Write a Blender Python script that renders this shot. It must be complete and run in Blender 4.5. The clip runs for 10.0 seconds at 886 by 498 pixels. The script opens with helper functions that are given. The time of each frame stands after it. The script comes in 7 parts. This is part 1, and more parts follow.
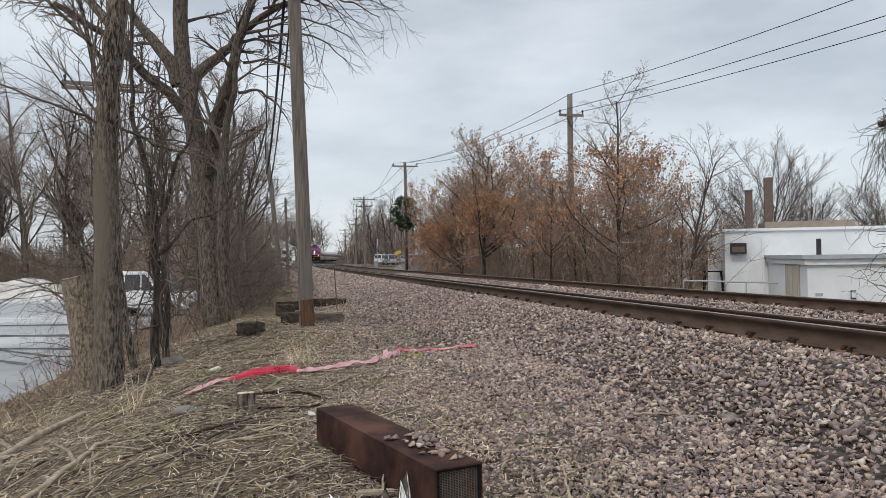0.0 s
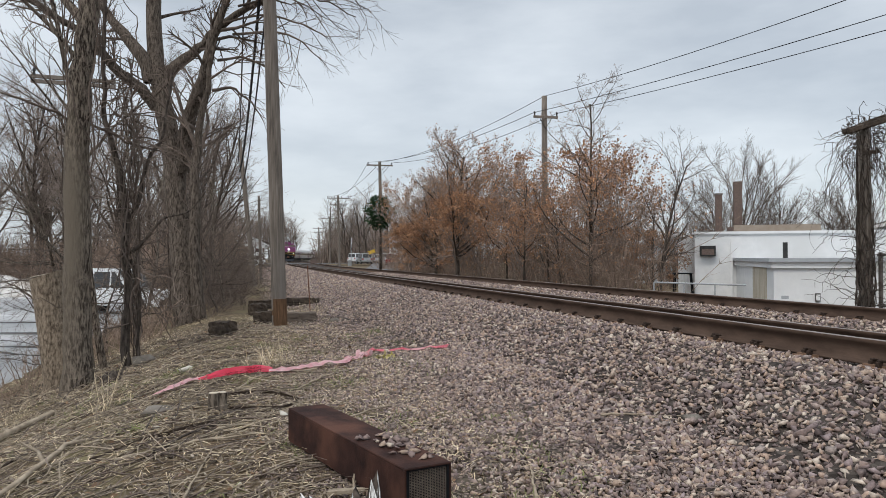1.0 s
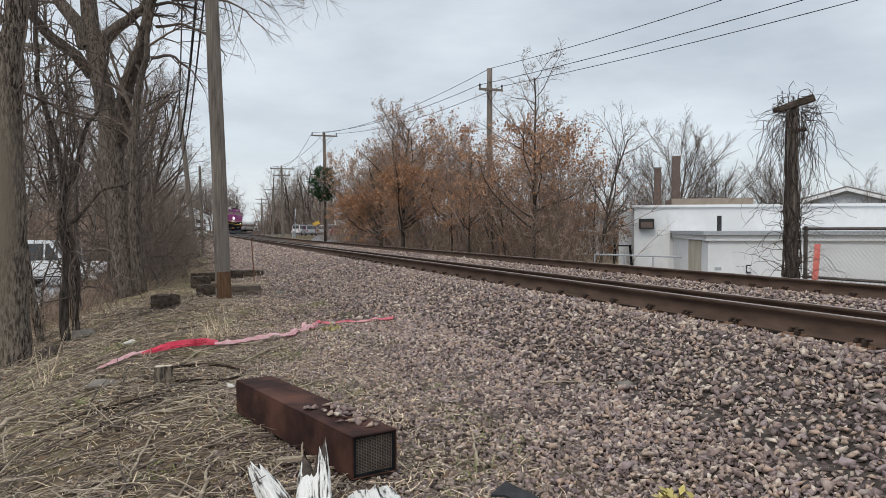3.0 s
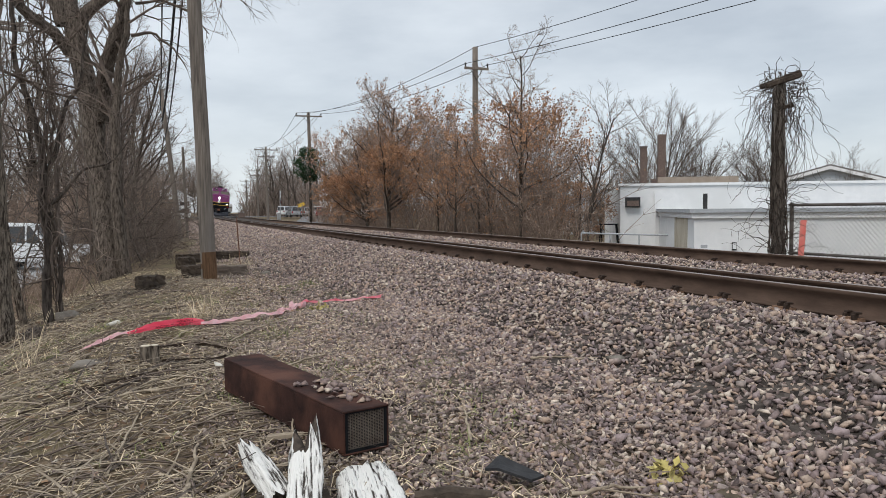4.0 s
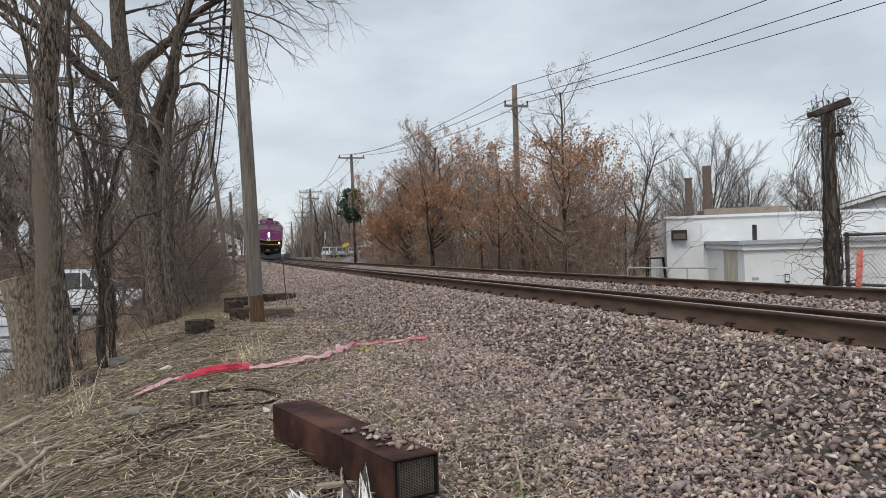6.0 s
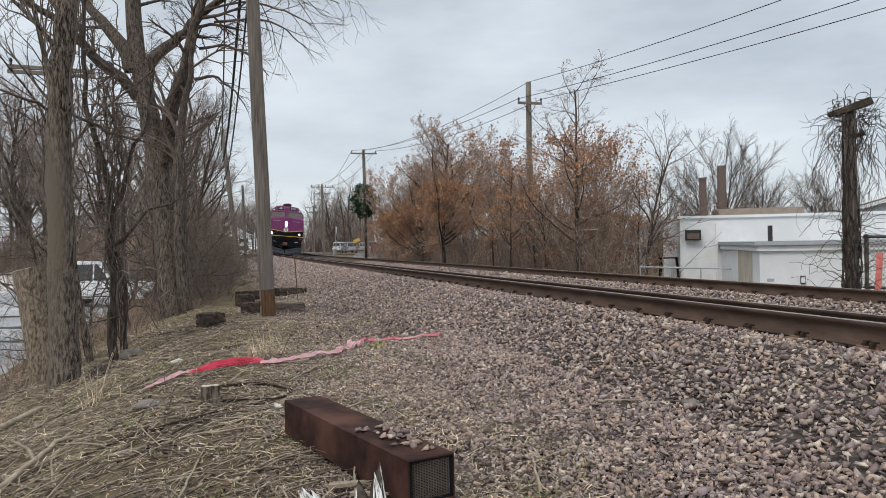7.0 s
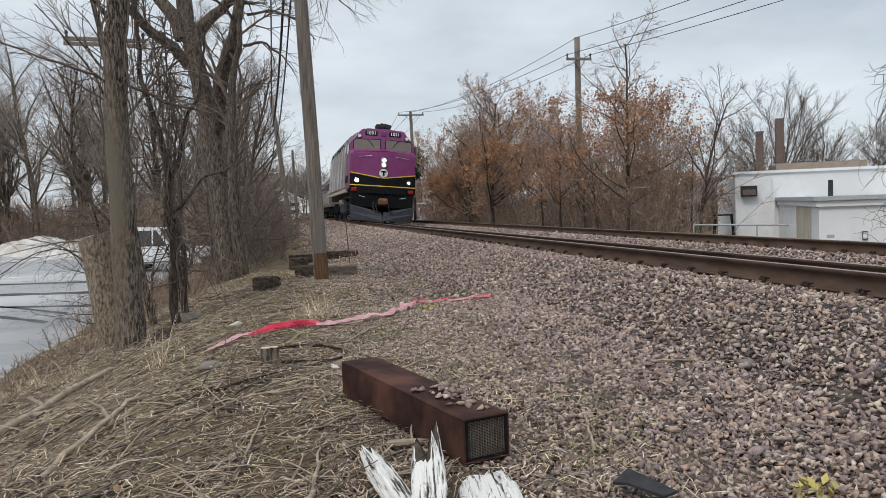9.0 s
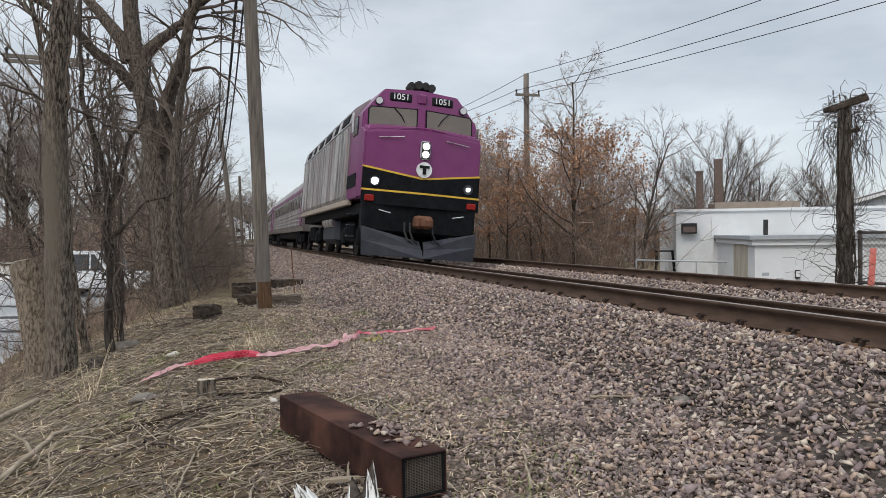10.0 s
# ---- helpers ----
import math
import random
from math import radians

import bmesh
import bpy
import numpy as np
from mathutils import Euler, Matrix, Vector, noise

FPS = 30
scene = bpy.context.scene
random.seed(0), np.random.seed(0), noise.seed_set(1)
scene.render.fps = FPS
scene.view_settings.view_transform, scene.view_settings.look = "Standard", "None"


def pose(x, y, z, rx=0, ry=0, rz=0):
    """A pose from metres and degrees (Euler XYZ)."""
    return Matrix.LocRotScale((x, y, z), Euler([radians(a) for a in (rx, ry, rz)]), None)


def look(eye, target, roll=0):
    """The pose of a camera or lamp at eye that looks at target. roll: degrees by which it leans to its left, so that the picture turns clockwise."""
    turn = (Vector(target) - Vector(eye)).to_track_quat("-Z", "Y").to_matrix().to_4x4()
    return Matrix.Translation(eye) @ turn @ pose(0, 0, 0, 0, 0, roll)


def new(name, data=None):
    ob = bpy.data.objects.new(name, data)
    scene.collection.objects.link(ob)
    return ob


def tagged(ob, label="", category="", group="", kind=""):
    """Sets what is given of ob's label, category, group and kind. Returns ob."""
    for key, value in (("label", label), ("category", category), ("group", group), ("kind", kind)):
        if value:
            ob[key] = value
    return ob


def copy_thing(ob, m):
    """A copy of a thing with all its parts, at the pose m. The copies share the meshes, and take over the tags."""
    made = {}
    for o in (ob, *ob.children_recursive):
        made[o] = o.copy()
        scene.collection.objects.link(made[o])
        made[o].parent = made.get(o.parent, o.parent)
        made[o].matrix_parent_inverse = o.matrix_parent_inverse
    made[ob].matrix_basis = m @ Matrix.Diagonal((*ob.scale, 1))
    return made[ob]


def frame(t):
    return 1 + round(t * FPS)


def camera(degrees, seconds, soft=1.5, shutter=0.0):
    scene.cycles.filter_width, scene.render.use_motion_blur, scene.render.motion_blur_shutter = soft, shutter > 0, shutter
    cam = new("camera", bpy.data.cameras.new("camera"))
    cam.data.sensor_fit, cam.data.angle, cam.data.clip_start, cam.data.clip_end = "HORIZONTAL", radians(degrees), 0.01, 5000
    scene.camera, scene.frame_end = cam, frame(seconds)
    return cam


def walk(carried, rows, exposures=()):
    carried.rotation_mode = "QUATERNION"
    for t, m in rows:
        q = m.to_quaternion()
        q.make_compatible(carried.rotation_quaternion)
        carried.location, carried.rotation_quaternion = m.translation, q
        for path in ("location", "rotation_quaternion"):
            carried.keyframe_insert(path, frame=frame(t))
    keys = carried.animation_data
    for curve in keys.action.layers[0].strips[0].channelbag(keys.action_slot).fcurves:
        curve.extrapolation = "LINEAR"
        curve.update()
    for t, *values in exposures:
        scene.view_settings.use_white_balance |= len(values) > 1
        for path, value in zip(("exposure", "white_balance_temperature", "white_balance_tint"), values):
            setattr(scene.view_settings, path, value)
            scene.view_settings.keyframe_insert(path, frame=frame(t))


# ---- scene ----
cam = camera(61.7, 10.0, soft=0.8)
PATH = [
    (0, (0.064, 0.086, 0.566), (0.443, 2.049, 0.593), -0.7),
    (0.5, (0.061, 0.071, 0.573), (0.48, 2.027, 0.613), -0.8),
    (1, (0.062, 0.02, 0.584), (0.509, 1.969, 0.609), -0.2),
    (1.5, (0.061, -0.001, 0.591), (0.532, 1.943, 0.583), 1.1),
    (2, (0.064, 0.03, 0.576), (0.547, 1.971, 0.557), 0.7),
    (2.5, (0.063, 0.01, 0.581), (0.574, 1.944, 0.56), 0.7),
    (3, (0.034, -0.096, 0.604), (0.623, 1.815, 0.552), -0.1),
    (3.2, (0.03, -0.149, 0.625), (0.65, 1.751, 0.558), -0.4),
    (4.3, (0.028, 0.019, 0.553), (0.648, 1.916, 0.418), -0.4),
    (4.5, (0.04, 0.041, 0.554), (0.633, 1.945, 0.397), -0.6),
    (5, (0.039, 0.046, 0.554), (0.598, 1.961, 0.401), -2.1),
    (5.5, (0.039, -0.024, 0.602), (0.578, 1.901, 0.543), -2.5),
    (5.7, (0.031, -0.031, 0.599), (0.556, 1.899, 0.576), -2.3),
    (6.8, (0.018, 0.086, 0.591), (0.532, 2.019, 0.607), -0.7),
    (7, (0.012, 0.084, 0.589), (0.499, 2.024, 0.58), -1.0),
    (7.5, (0.002, 0.118, 0.587), (0.404, 2.075, 0.499), -1.6),
    (8, (0.032, 0.086, 0.59), (0.362, 2.055, 0.467), -2.8),
    (8.5, (-0.003, 0.075, 0.581), (0.295, 2.049, 0.461), -3.5),
    (9, (-0.009, 0.053, 0.603), (0.346, 2.018, 0.492), -2.0),
    (9.5, (0.017, 0.065, 0.614), (0.433, 2.019, 0.535), -1.7),
    (10, (0.019, 0.043, 0.628), (0.513, 1.981, 0.594), -0.7),
]
walk(cam, [(t, look(eye, target, roll)) for t, eye, target, roll in PATH])

# ---- world and light ----
TRACK = (4.368, -0.03273, -0.0002595, 3.443e-06)   # near rail: x over y
GAUGE, SECOND, CANT = 1.505, 3.96, 0.0888


def xr(y):
    """The near rail: a slight bend, then nearly straight, then a sharper bend far off."""
    y = np.asarray(y, dtype=float)
    c = np.minimum(y, 100.0)
    f, g = np.maximum(y - 100, 0), np.maximum(y - 205, 0)
    return TRACK[0] + TRACK[1] * c + TRACK[2] * c * c + TRACK[3] * c ** 3 + 0.0187 * f - 0.00008 * f * f + 0.0012 * g * g


world = bpy.data.worlds.new("overcast")
scene.world = world
world.use_nodes = True
wn, wl = world.node_tree.nodes, world.node_tree.links
wn.clear()
w_out = wn.new("ShaderNodeOutputWorld")
w_add = wn.new("ShaderNodeAddShader")
w_sky = wn.new("ShaderNodeTexSky")
w_sky.sky_type, w_sky.sun_disc = "NISHITA", False
w_sky.sun_elevation, w_sky.sun_rotation = radians(51), radians(225)
w_b1 = wn.new("ShaderNodeBackground")
w_b1.inputs[1].default_value = 0.02
w_b2 = wn.new("ShaderNodeBackground")
w_b2.inputs[1].default_value = 1.0
w_tc = wn.new("ShaderNodeTexCoord")
w_map = wn.new("ShaderNodeMapping")
w_map.inputs["Scale"].default_value = (1.3, 1.3, 4.2)
w_map.inputs["Rotation"].default_value = (0.08, 0.05, 0.6)
w_noise = wn.new("ShaderNodeTexNoise")
w_noise.inputs["Scale"].default_value = 2.3
w_noise.inputs["Detail"].default_value = 6
w_noise.inputs["Roughness"].default_value = 0.52
w_ramp = wn.new("ShaderNodeValToRGB")
w_ramp.color_ramp.elements[0].position, w_ramp.color_ramp.elements[0].color = 0.33, (0.47, 0.515, 0.565, 1)
w_ramp.color_ramp.elements[1].position, w_ramp.color_ramp.elements[1].color = 0.66, (0.70, 0.745, 0.785, 1)
wl.new(w_tc.outputs["Generated"], w_map.inputs[0])
wl.new(w_map.outputs[0], w_noise.inputs["Vector"])
wl.new(w_noise.outputs["Fac"], w_ramp.inputs[0])
# an overcast sky is brighter overhead than near the horizon
w_sep = wn.new("ShaderNodeSeparateXYZ")
w_rise = wn.new("ShaderNodeMapRange")
w_rise.inputs[1].default_value, w_rise.inputs[2].default_value = 0.40, 1.0
w_rise.inputs[3].default_value, w_rise.inputs[4].default_value = 1.0, 2.2
wl.new(w_tc.outputs["Generated"], w_sep.inputs[0])
wl.new(w_sep.outputs[2], w_rise.inputs[0])
wl.new(w_rise.outputs[0], w_b2.inputs[1])
wl.new(w_ramp.outputs[0], w_b2.inputs[0])
wl.new(w_sky.outputs[0], w_b1.inputs[0])
wl.new(w_b1.outputs[0], w_add.inputs[0])
wl.new(w_b2.outputs[0], w_add.inputs[1])
wl.new(w_add.outputs[0], w_out.inputs[0])

sun = new("sun", bpy.data.lights.new("sun", "SUN"))
sun.data.energy, sun.data.angle, sun.data.color = 1.25, radians(14), (1.0, 0.93, 0.84)
sun.matrix_world = look((-22, -22, 38), (0, 0, 0))
scene.view_settings.exposure = 0.0


# ---- materials ----
def surf(name, c1, c2, scale=8.0, rough=0.75, metal=0.0, bump=0.3, stretch=(1, 1, 1), c3=None, big=0.6, island=0.0, fine=60.0, spec=0.14, obj=0.0, lo=0.32, hi=0.68):
    """Two colours mixed by noise at two scales, a third as patches, relief by the finer noise."""
    m = bpy.data.materials.new(name)
    m.use_nodes = True
    n, l = m.node_tree.nodes, m.node_tree.links
    b = n["Principled BSDF"]
    b.inputs["Roughness"].default_value, b.inputs["Metallic"].default_value = rough, metal
    b.inputs["Specular IOR Level"].default_value = spec
    tc, mp = n.new("ShaderNodeTexCoord"), n.new("ShaderNodeMapping")
    mp.inputs["Scale"].default_value = stretch
    l.new(tc.outputs["Object"], mp.inputs[0])
    t1, t2 = n.new("ShaderNodeTexNoise"), n.new("ShaderNodeTexNoise")
    t1.inputs["Scale"].default_value, t1.inputs["Detail"].default_value = scale, 8
    t1.inputs["Roughness"].default_value = 0.65
    t2.inputs["Scale"].default_value, t2.inputs["Detail"].default_value = big, 4
    for t in (t1, t2):
        l.new(mp.outputs[0], t.inputs["Vector"])
    ramp = n.new("ShaderNodeMapRange")
    ramp.inputs[1].default_value, ramp.inputs[2].default_value = lo, hi
    l.new(t1.outputs["Fac"], ramp.inputs[0])
    mix = n.new("ShaderNodeMix")
    mix.data_type = "RGBA"
    mix.inputs[6].default_value, mix.inputs[7].default_value = (*c1, 1), (*c2, 1)
    l.new(ramp.outputs[0], mix.inputs[0])
    last = mix.outputs[2]
    if c3:
        r2 = n.new("ShaderNodeMapRange")
        r2.inputs[1].default_value, r2.inputs[2].default_value = 0.48, 0.66
        l.new(t2.outputs["Fac"], r2.inputs[0])
        m2 = n.new("ShaderNodeMix")
        m2.data_type = "RGBA"
        m2.inputs[7].default_value = (*c3, 1)
        l.new(r2.outputs[0], m2.inputs[0])
        l.new(last, m2.inputs[6])
        last = m2.outputs[2]
    if island or obj:
        hsv = n.new("ShaderNodeHueSaturation")
        rnd = n.new("ShaderNodeNewGeometry").outputs["Random Per Island"] if island else n.new("ShaderNodeObjectInfo").outputs["Random"]
        r3 = n.new("ShaderNodeMapRange")
        k = island or obj
        r3.inputs[3].default_value, r3.inputs[4].default_value = 1 - k, 1 + k
        l.new(rnd, r3.inputs[0])
        l.new(r3.outputs[0], hsv.inputs["Value"])
        l.new(last, hsv.inputs["Color"])
        last = hsv.outputs[0]
    l.new(last, b.inputs["Base Color"])
    if bump:
        t3 = n.new("ShaderNodeTexNoise")
        t3.inputs["Scale"].default_value, t3.inputs["Detail"].default_value = fine, 5
        l.new(mp.outputs[0], t3.inputs["Vector"])
        bp = n.new("ShaderNodeBump")
        bp.inputs["Strength"].default_value, bp.inputs["Distance"].default_value = bump, 0.4 / fine
        l.new(t3.outputs["Fac"], bp.inputs["Height"])
        l.new(bp.outputs[0], b.inputs["Normal"])
    return m


def glow(name, c, strength):
    m = bpy.data.materials.new(name)
    m.use_nodes = True
    b = m.node_tree.nodes["Principled BSDF"]
    b.inputs["Base Color"].default_value = (0.8, 0.8, 0.8, 1)
    b.inputs["Emission Color"].default_value, b.inputs["Emission Strength"].default_value = (*c, 1), strength
    return m


def stone_mat(name, palette):
    """Crushed stone: each piece takes one tone of the palette, with speckle."""
    m = surf(name, (0.3, 0.3, 0.3), (0.4, 0.4, 0.4), scale=45, rough=0.9, bump=0.5, fine=110, spec=0.25)
    n, l = m.node_tree.nodes, m.node_tree.links
    b = n["Principled BSDF"]
    ramp = n.new("ShaderNodeValToRGB")
    ramp.color_ramp.interpolation = "CONSTANT"
    el = ramp.color_ramp.elements
    for i, c in enumerate(palette):
        e = el[i] if i < 2 else el.new(i / len(palette))
        e.position, e.color = i / len(palette), (*c, 1)
    l.new(n.new("ShaderNodeNewGeometry").outputs["Random Per Island"], ramp.inputs[0])
    mul = n.new("ShaderNodeMix")
    mul.data_type, mul.blend_type = "RGBA", "MULTIPLY"
    mul.inputs[0].default_value = 1.0
    tx = n.new("ShaderNodeTexNoise")
    tx.inputs["Scale"].default_value, tx.inputs["Detail"].default_value = 38, 6
    l.new(n["Texture Coordinate"].outputs["Object"], tx.inputs["Vector"])
    mr = n.new("ShaderNodeMapRange")
    mr.inputs[1].default_value, mr.inputs[2].default_value, mr.inputs[3].default_value, mr.inputs[4].default_value = 0.3, 0.7, 0.65, 1.3
    l.new(tx.outputs["Fac"], mr.inputs[0])
    l.new(ramp.outputs[0], mul.inputs[6])
    l.new(mr.outputs[0], mul.inputs[7])
    l.new(mul.outputs[2], b.inputs["Base Color"])
    return m


def glass_dark(name, c=(0.03, 0.03, 0.03), rough=0.08):
    return surf(name, c, tuple(v * 1.3 for v in c), scale=2, rough=rough, bump=0.0, spec=0.6)


M_BALLAST = stone_mat("crushed_stone", [(0.34, 0.262, 0.228), (0.19, 0.146, 0.135), (0.43, 0.335, 0.272), (0.24, 0.178, 0.16), (0.54, 0.45, 0.37), (0.11, 0.084, 0.079), (0.38, 0.283, 0.22), (0.29, 0.227, 0.222), (0.40, 0.285, 0.222), (0.26, 0.192, 0.166), (0.21, 0.158, 0.15), (0.35, 0.285, 0.255)])
M_CHIP = stone_mat("wood_chips_and_grit", [(0.11, 0.08, 0.058), (0.20, 0.15, 0.105), (0.34, 0.28, 0.21), (0.07, 0.052, 0.042), (0.27, 0.225, 0.18), (0.48, 0.42, 0.34), (0.15, 0.115, 0.085)])
M_RAIL = surf("rusty_rail_steel", (0.062, 0.040, 0.030), (0.125, 0.083, 0.062), scale=9, rough=0.75, bump=0.25, metal=0.1, stretch=(1, 0.25, 1))
M_RAILTOP = surf("worn_rail_head", (0.22, 0.18, 0.16), (0.32, 0.28, 0.26), scale=7, rough=0.42, metal=0.5, bump=0.1, stretch=(1, 0.15, 1))
M_TIE = surf("weathered_sleeper_wood", (0.13, 0.10, 0.08), (0.25, 0.20, 0.165), scale=6, rough=0.9, bump=0.6, stretch=(0.5, 6, 6), obj=0.25)
M_PLATE = surf("rusty_tie_plate", (0.17, 0.10, 0.065), (0.26, 0.17, 0.12), scale=14, rough=0.85, bump=0.4)
M_SPIKE = surf("dark_spike_iron", (0.03, 0.022, 0.018), (0.06, 0.04, 0.03), scale=20, rough=0.8)
M_BARK = surf("grey_brown_bark", (0.030, 0.023, 0.019), (0.235, 0.195, 0.158), scale=19, rough=0.95, bump=1.0, stretch=(2.3, 2.3, 0.5), c3=(0.15, 0.125, 0.098), fine=26, spec=0.08, lo=0.42, hi=0.58)
M_BARKDARK = surf("dark_bark", (0.034, 0.027, 0.023), (0.135, 0.110, 0.092), lo=0.38, hi=0.64, scale=13, rough=0.95, bump=1.0, stretch=(2.2, 2.2, 0.4), fine=20, spec=0.15)
M_BARKWARM = surf("brown_grey_bark", (0.042, 0.033, 0.027), (0.185, 0.152, 0.125), lo=0.38, hi=0.64, scale=15, rough=0.95, bump=1.0, stretch=(2.2, 2.2, 0.5), fine=22, spec=0.1)
M_CUTBARK = surf("pale_tan_bark", (0.085, 0.064, 0.047), (0.33, 0.265, 0.20), lo=0.36, hi=0.62, scale=21, rough=0.95, bump=1.0, stretch=(1.8, 1.8, 0.7), fine=30, spec=0.1)
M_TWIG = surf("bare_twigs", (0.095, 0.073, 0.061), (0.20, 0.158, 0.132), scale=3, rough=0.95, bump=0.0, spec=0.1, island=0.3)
M_TWIGRED = surf("reddish_brush_twigs", (0.20, 0.142, 0.112), (0.37, 0.28, 0.22), scale=2, rough=0.95, bump=0.0, spec=0.1, island=0.35)
# M_TWIG made paler: the haze of distance is put into this colour
M_TWIGFAR = surf("haze_paled_twigs", (0.20, 0.158, 0.135), (0.36, 0.295, 0.255), scale=2, rough=0.95, bump=0.0, spec=0.1, island=0.3)
M_LEAF = surf("dry_oak_leaves", (0.31, 0.15, 0.078), (0.52, 0.31, 0.185), scale=1.5, rough=0.9, bump=0.0, spec=0.15, island=0.5)
M_DEADLEAF = surf("brown_dead_leaves", (0.12, 0.072, 0.045), (0.27, 0.175, 0.11), scale=3, rough=0.95, bump=0.0, spec=0.1, island=0.5)
M_PINE = surf("evergreen_needles", (0.020, 0.045, 0.022), (0.045, 0.085, 0.038), scale=3, rough=0.9, bump=0.0, island=0.3)
M_POLE = surf("weathered_pole_wood", (0.10, 0.083, 0.070), (0.275, 0.235, 0.20), scale=11, rough=0.9, bump=0.8, stretch=(3, 3, 0.16), c3=(0.20, 0.175, 0.155), fine=40, spec=0.2)
M_POLERUST = surf("stained_pole_foot", (0.07, 0.036, 0.02), (0.20, 0.12, 0.07), scale=12, rough=0.9, bump=0.7, stretch=(3, 3, 0.3))
M_WIRE = surf("black_cable", (0.02, 0.02, 0.022), (0.035, 0.035, 0.038), rough=0.7, bump=0.0)
M_WHITEWALL = surf("white_painted_masonry", (0.74, 0.75, 0.755), (0.83, 0.835, 0.835), scale=3.5, rough=0.8, bump=0.2, c3=(0.70, 0.705, 0.70), big=0.35, fine=25)
M_STAIN = surf("stained_wall", (0.33, 0.27, 0.17), (0.66, 0.62, 0.54), scale=2.2, rough=0.85, stretch=(5, 5, 0.5), bump=0.2)
M_GREYTRIM = surf("grey_trim", (0.34, 0.36, 0.38), (0.46, 0.48, 0.50), scale=6, rough=0.7, bump=0.15)
M_BROWN = surf("brown_brick", (0.13, 0.095, 0.082), (0.20, 0.15, 0.13), scale=18, rough=0.9, bump=0.4)
M_TAN = surf("tan_roof_edge", (0.33, 0.27, 0.215), (0.42, 0.355, 0.295), scale=5, rough=0.9, bump=0.2)
M_ROOF = surf("dark_roof", (0.14, 0.13, 0.125), (0.22, 0.205, 0.195), scale=12, rough=0.95, bump=0.4)
M_SIDING = surf("pale_grey_siding", (0.50, 0.54, 0.58), (0.60, 0.635, 0.67), scale=3, rough=0.75, bump=0.2, stretch=(1, 1, 8))
M_WHITE = surf("white_trim_paint", (0.76, 0.77, 0.77), (0.83, 0.83, 0.83), scale=5, rough=0.6, bump=0.1)
M_DARKMETAL = surf("dark_metal", (0.03, 0.03, 0.032), (0.06, 0.058, 0.056), scale=12, rough=0.6, bump=0.2)
M_BLACK = surf("black_enamel", (0.007, 0.0075, 0.009), (0.015, 0.016, 0.018), scale=5, rough=0.6, bump=0.1, spec=0.06)
M_PURPLE = surf("purple_train_paint", (0.175, 0.022, 0.120), (0.205, 0.032, 0.145), scale=3, rough=0.32, bump=0.03, c3=(0.185, 0.034, 0.13), big=0.8, spec=0.5)
M_YELLOW = surf("yellow_stripe_paint", (0.68, 0.42, 0.05), (0.78, 0.50, 0.08), scale=8, rough=0.5, bump=0.05)
# mirrored surroundings go into the colour as dark upright streaks
M_SILVER = surf("dusty_silver_with_reflections", (0.17, 0.155, 0.15), (0.64, 0.62, 0.61), scale=2.0, rough=0.34, metal=0.6, bump=0.08, stretch=(1, 1.6, 0.16), c3=(0.36, 0.31, 0.31), lo=0.36, hi=0.58)
M_STEELGREY = surf("grey_plow_paint", (0.040, 0.042, 0.052), (0.062, 0.065, 0.076), scale=3, rough=0.6, bump=0.1)
M_WINDSHIELD = surf("windshield_glass", (0.13, 0.105, 0.085), (0.17, 0.14, 0.115), scale=1, rough=0.06, bump=0.0, spec=0.7)
M_GLASS = glass_dark("dark_window_glass")
M_LAMP = glow("headlight_glow", (1.0, 0.96, 0.86), 30)
M_LAMPDIM = surf("lamp_lens", (0.62, 0.63, 0.64), (0.75, 0.76, 0.76), scale=8, rough=0.2, bump=0.0)
M_RED = surf("red_lens", (0.26, 0.015, 0.013), (0.32, 0.025, 0.02), scale=8, rough=0.25, bump=0.0)
M_SIGNWHITE = surf("white_sign_paint", (0.8, 0.8, 0.8), (0.84, 0.84, 0.84), scale=8, rough=0.5, bump=0.0)
M_COUPLER = surf("rusty_coupler", (0.11, 0.05, 0.032), (0.19, 0.095, 0.06), scale=9, rough=0.8, bump=0.4)
M_RUSTBOX = surf("dark_rusted_steel", (0.016, 0.008, 0.007), (0.050, 0.022, 0.017), scale=10, rough=0.8, bump=0.35, c3=(0.095, 0.043, 0.030), big=2.6, metal=0.0, fine=90)
M_MESH = surf("grey_wire_mesh", (0.12, 0.095, 0.08), (0.22, 0.185, 0.16), scale=20, rough=0.6, metal=0.4, bump=0.1)
M_PEEL = surf("peeling_white_paint_wood", (0.05, 0.04, 0.033), (0.70, 0.68, 0.645), scale=15, rough=0.9, bump=1.0, stretch=(3.4, 0.20, 2.4), fine=30, lo=0.395, hi=0.47)
M_ROTWOOD = surf("dark_rotten_wood", (0.035, 0.028, 0.023), (0.105, 0.08, 0.062), scale=9, rough=0.95, bump=1.0, fine=40)
M_GREYWOOD = surf("grey_dead_wood", (0.20, 0.158, 0.115), (0.41, 0.342, 0.26), scale=10, rough=0.9, bump=0.7, stretch=(1, 1, 1), island=0.25)
M_CUT = surf("pale_cut_wood", (0.50, 0.43, 0.34), (0.64, 0.57, 0.47), scale=12, rough=0.9, bump=0.4)
M_TAPE = surf("pink_red_caution_tape", (0.80, 0.06, 0.12), (0.86, 0.14, 0.21), scale=7, rough=0.42, bump=0.1, c3=(0.78, 0.30, 0.36), big=2.0)
M_TAPEPALE = surf("faded_pink_tape", (0.74, 0.38, 0.42), (0.82, 0.62, 0.63), scale=16, rough=0.5, bump=0.2)
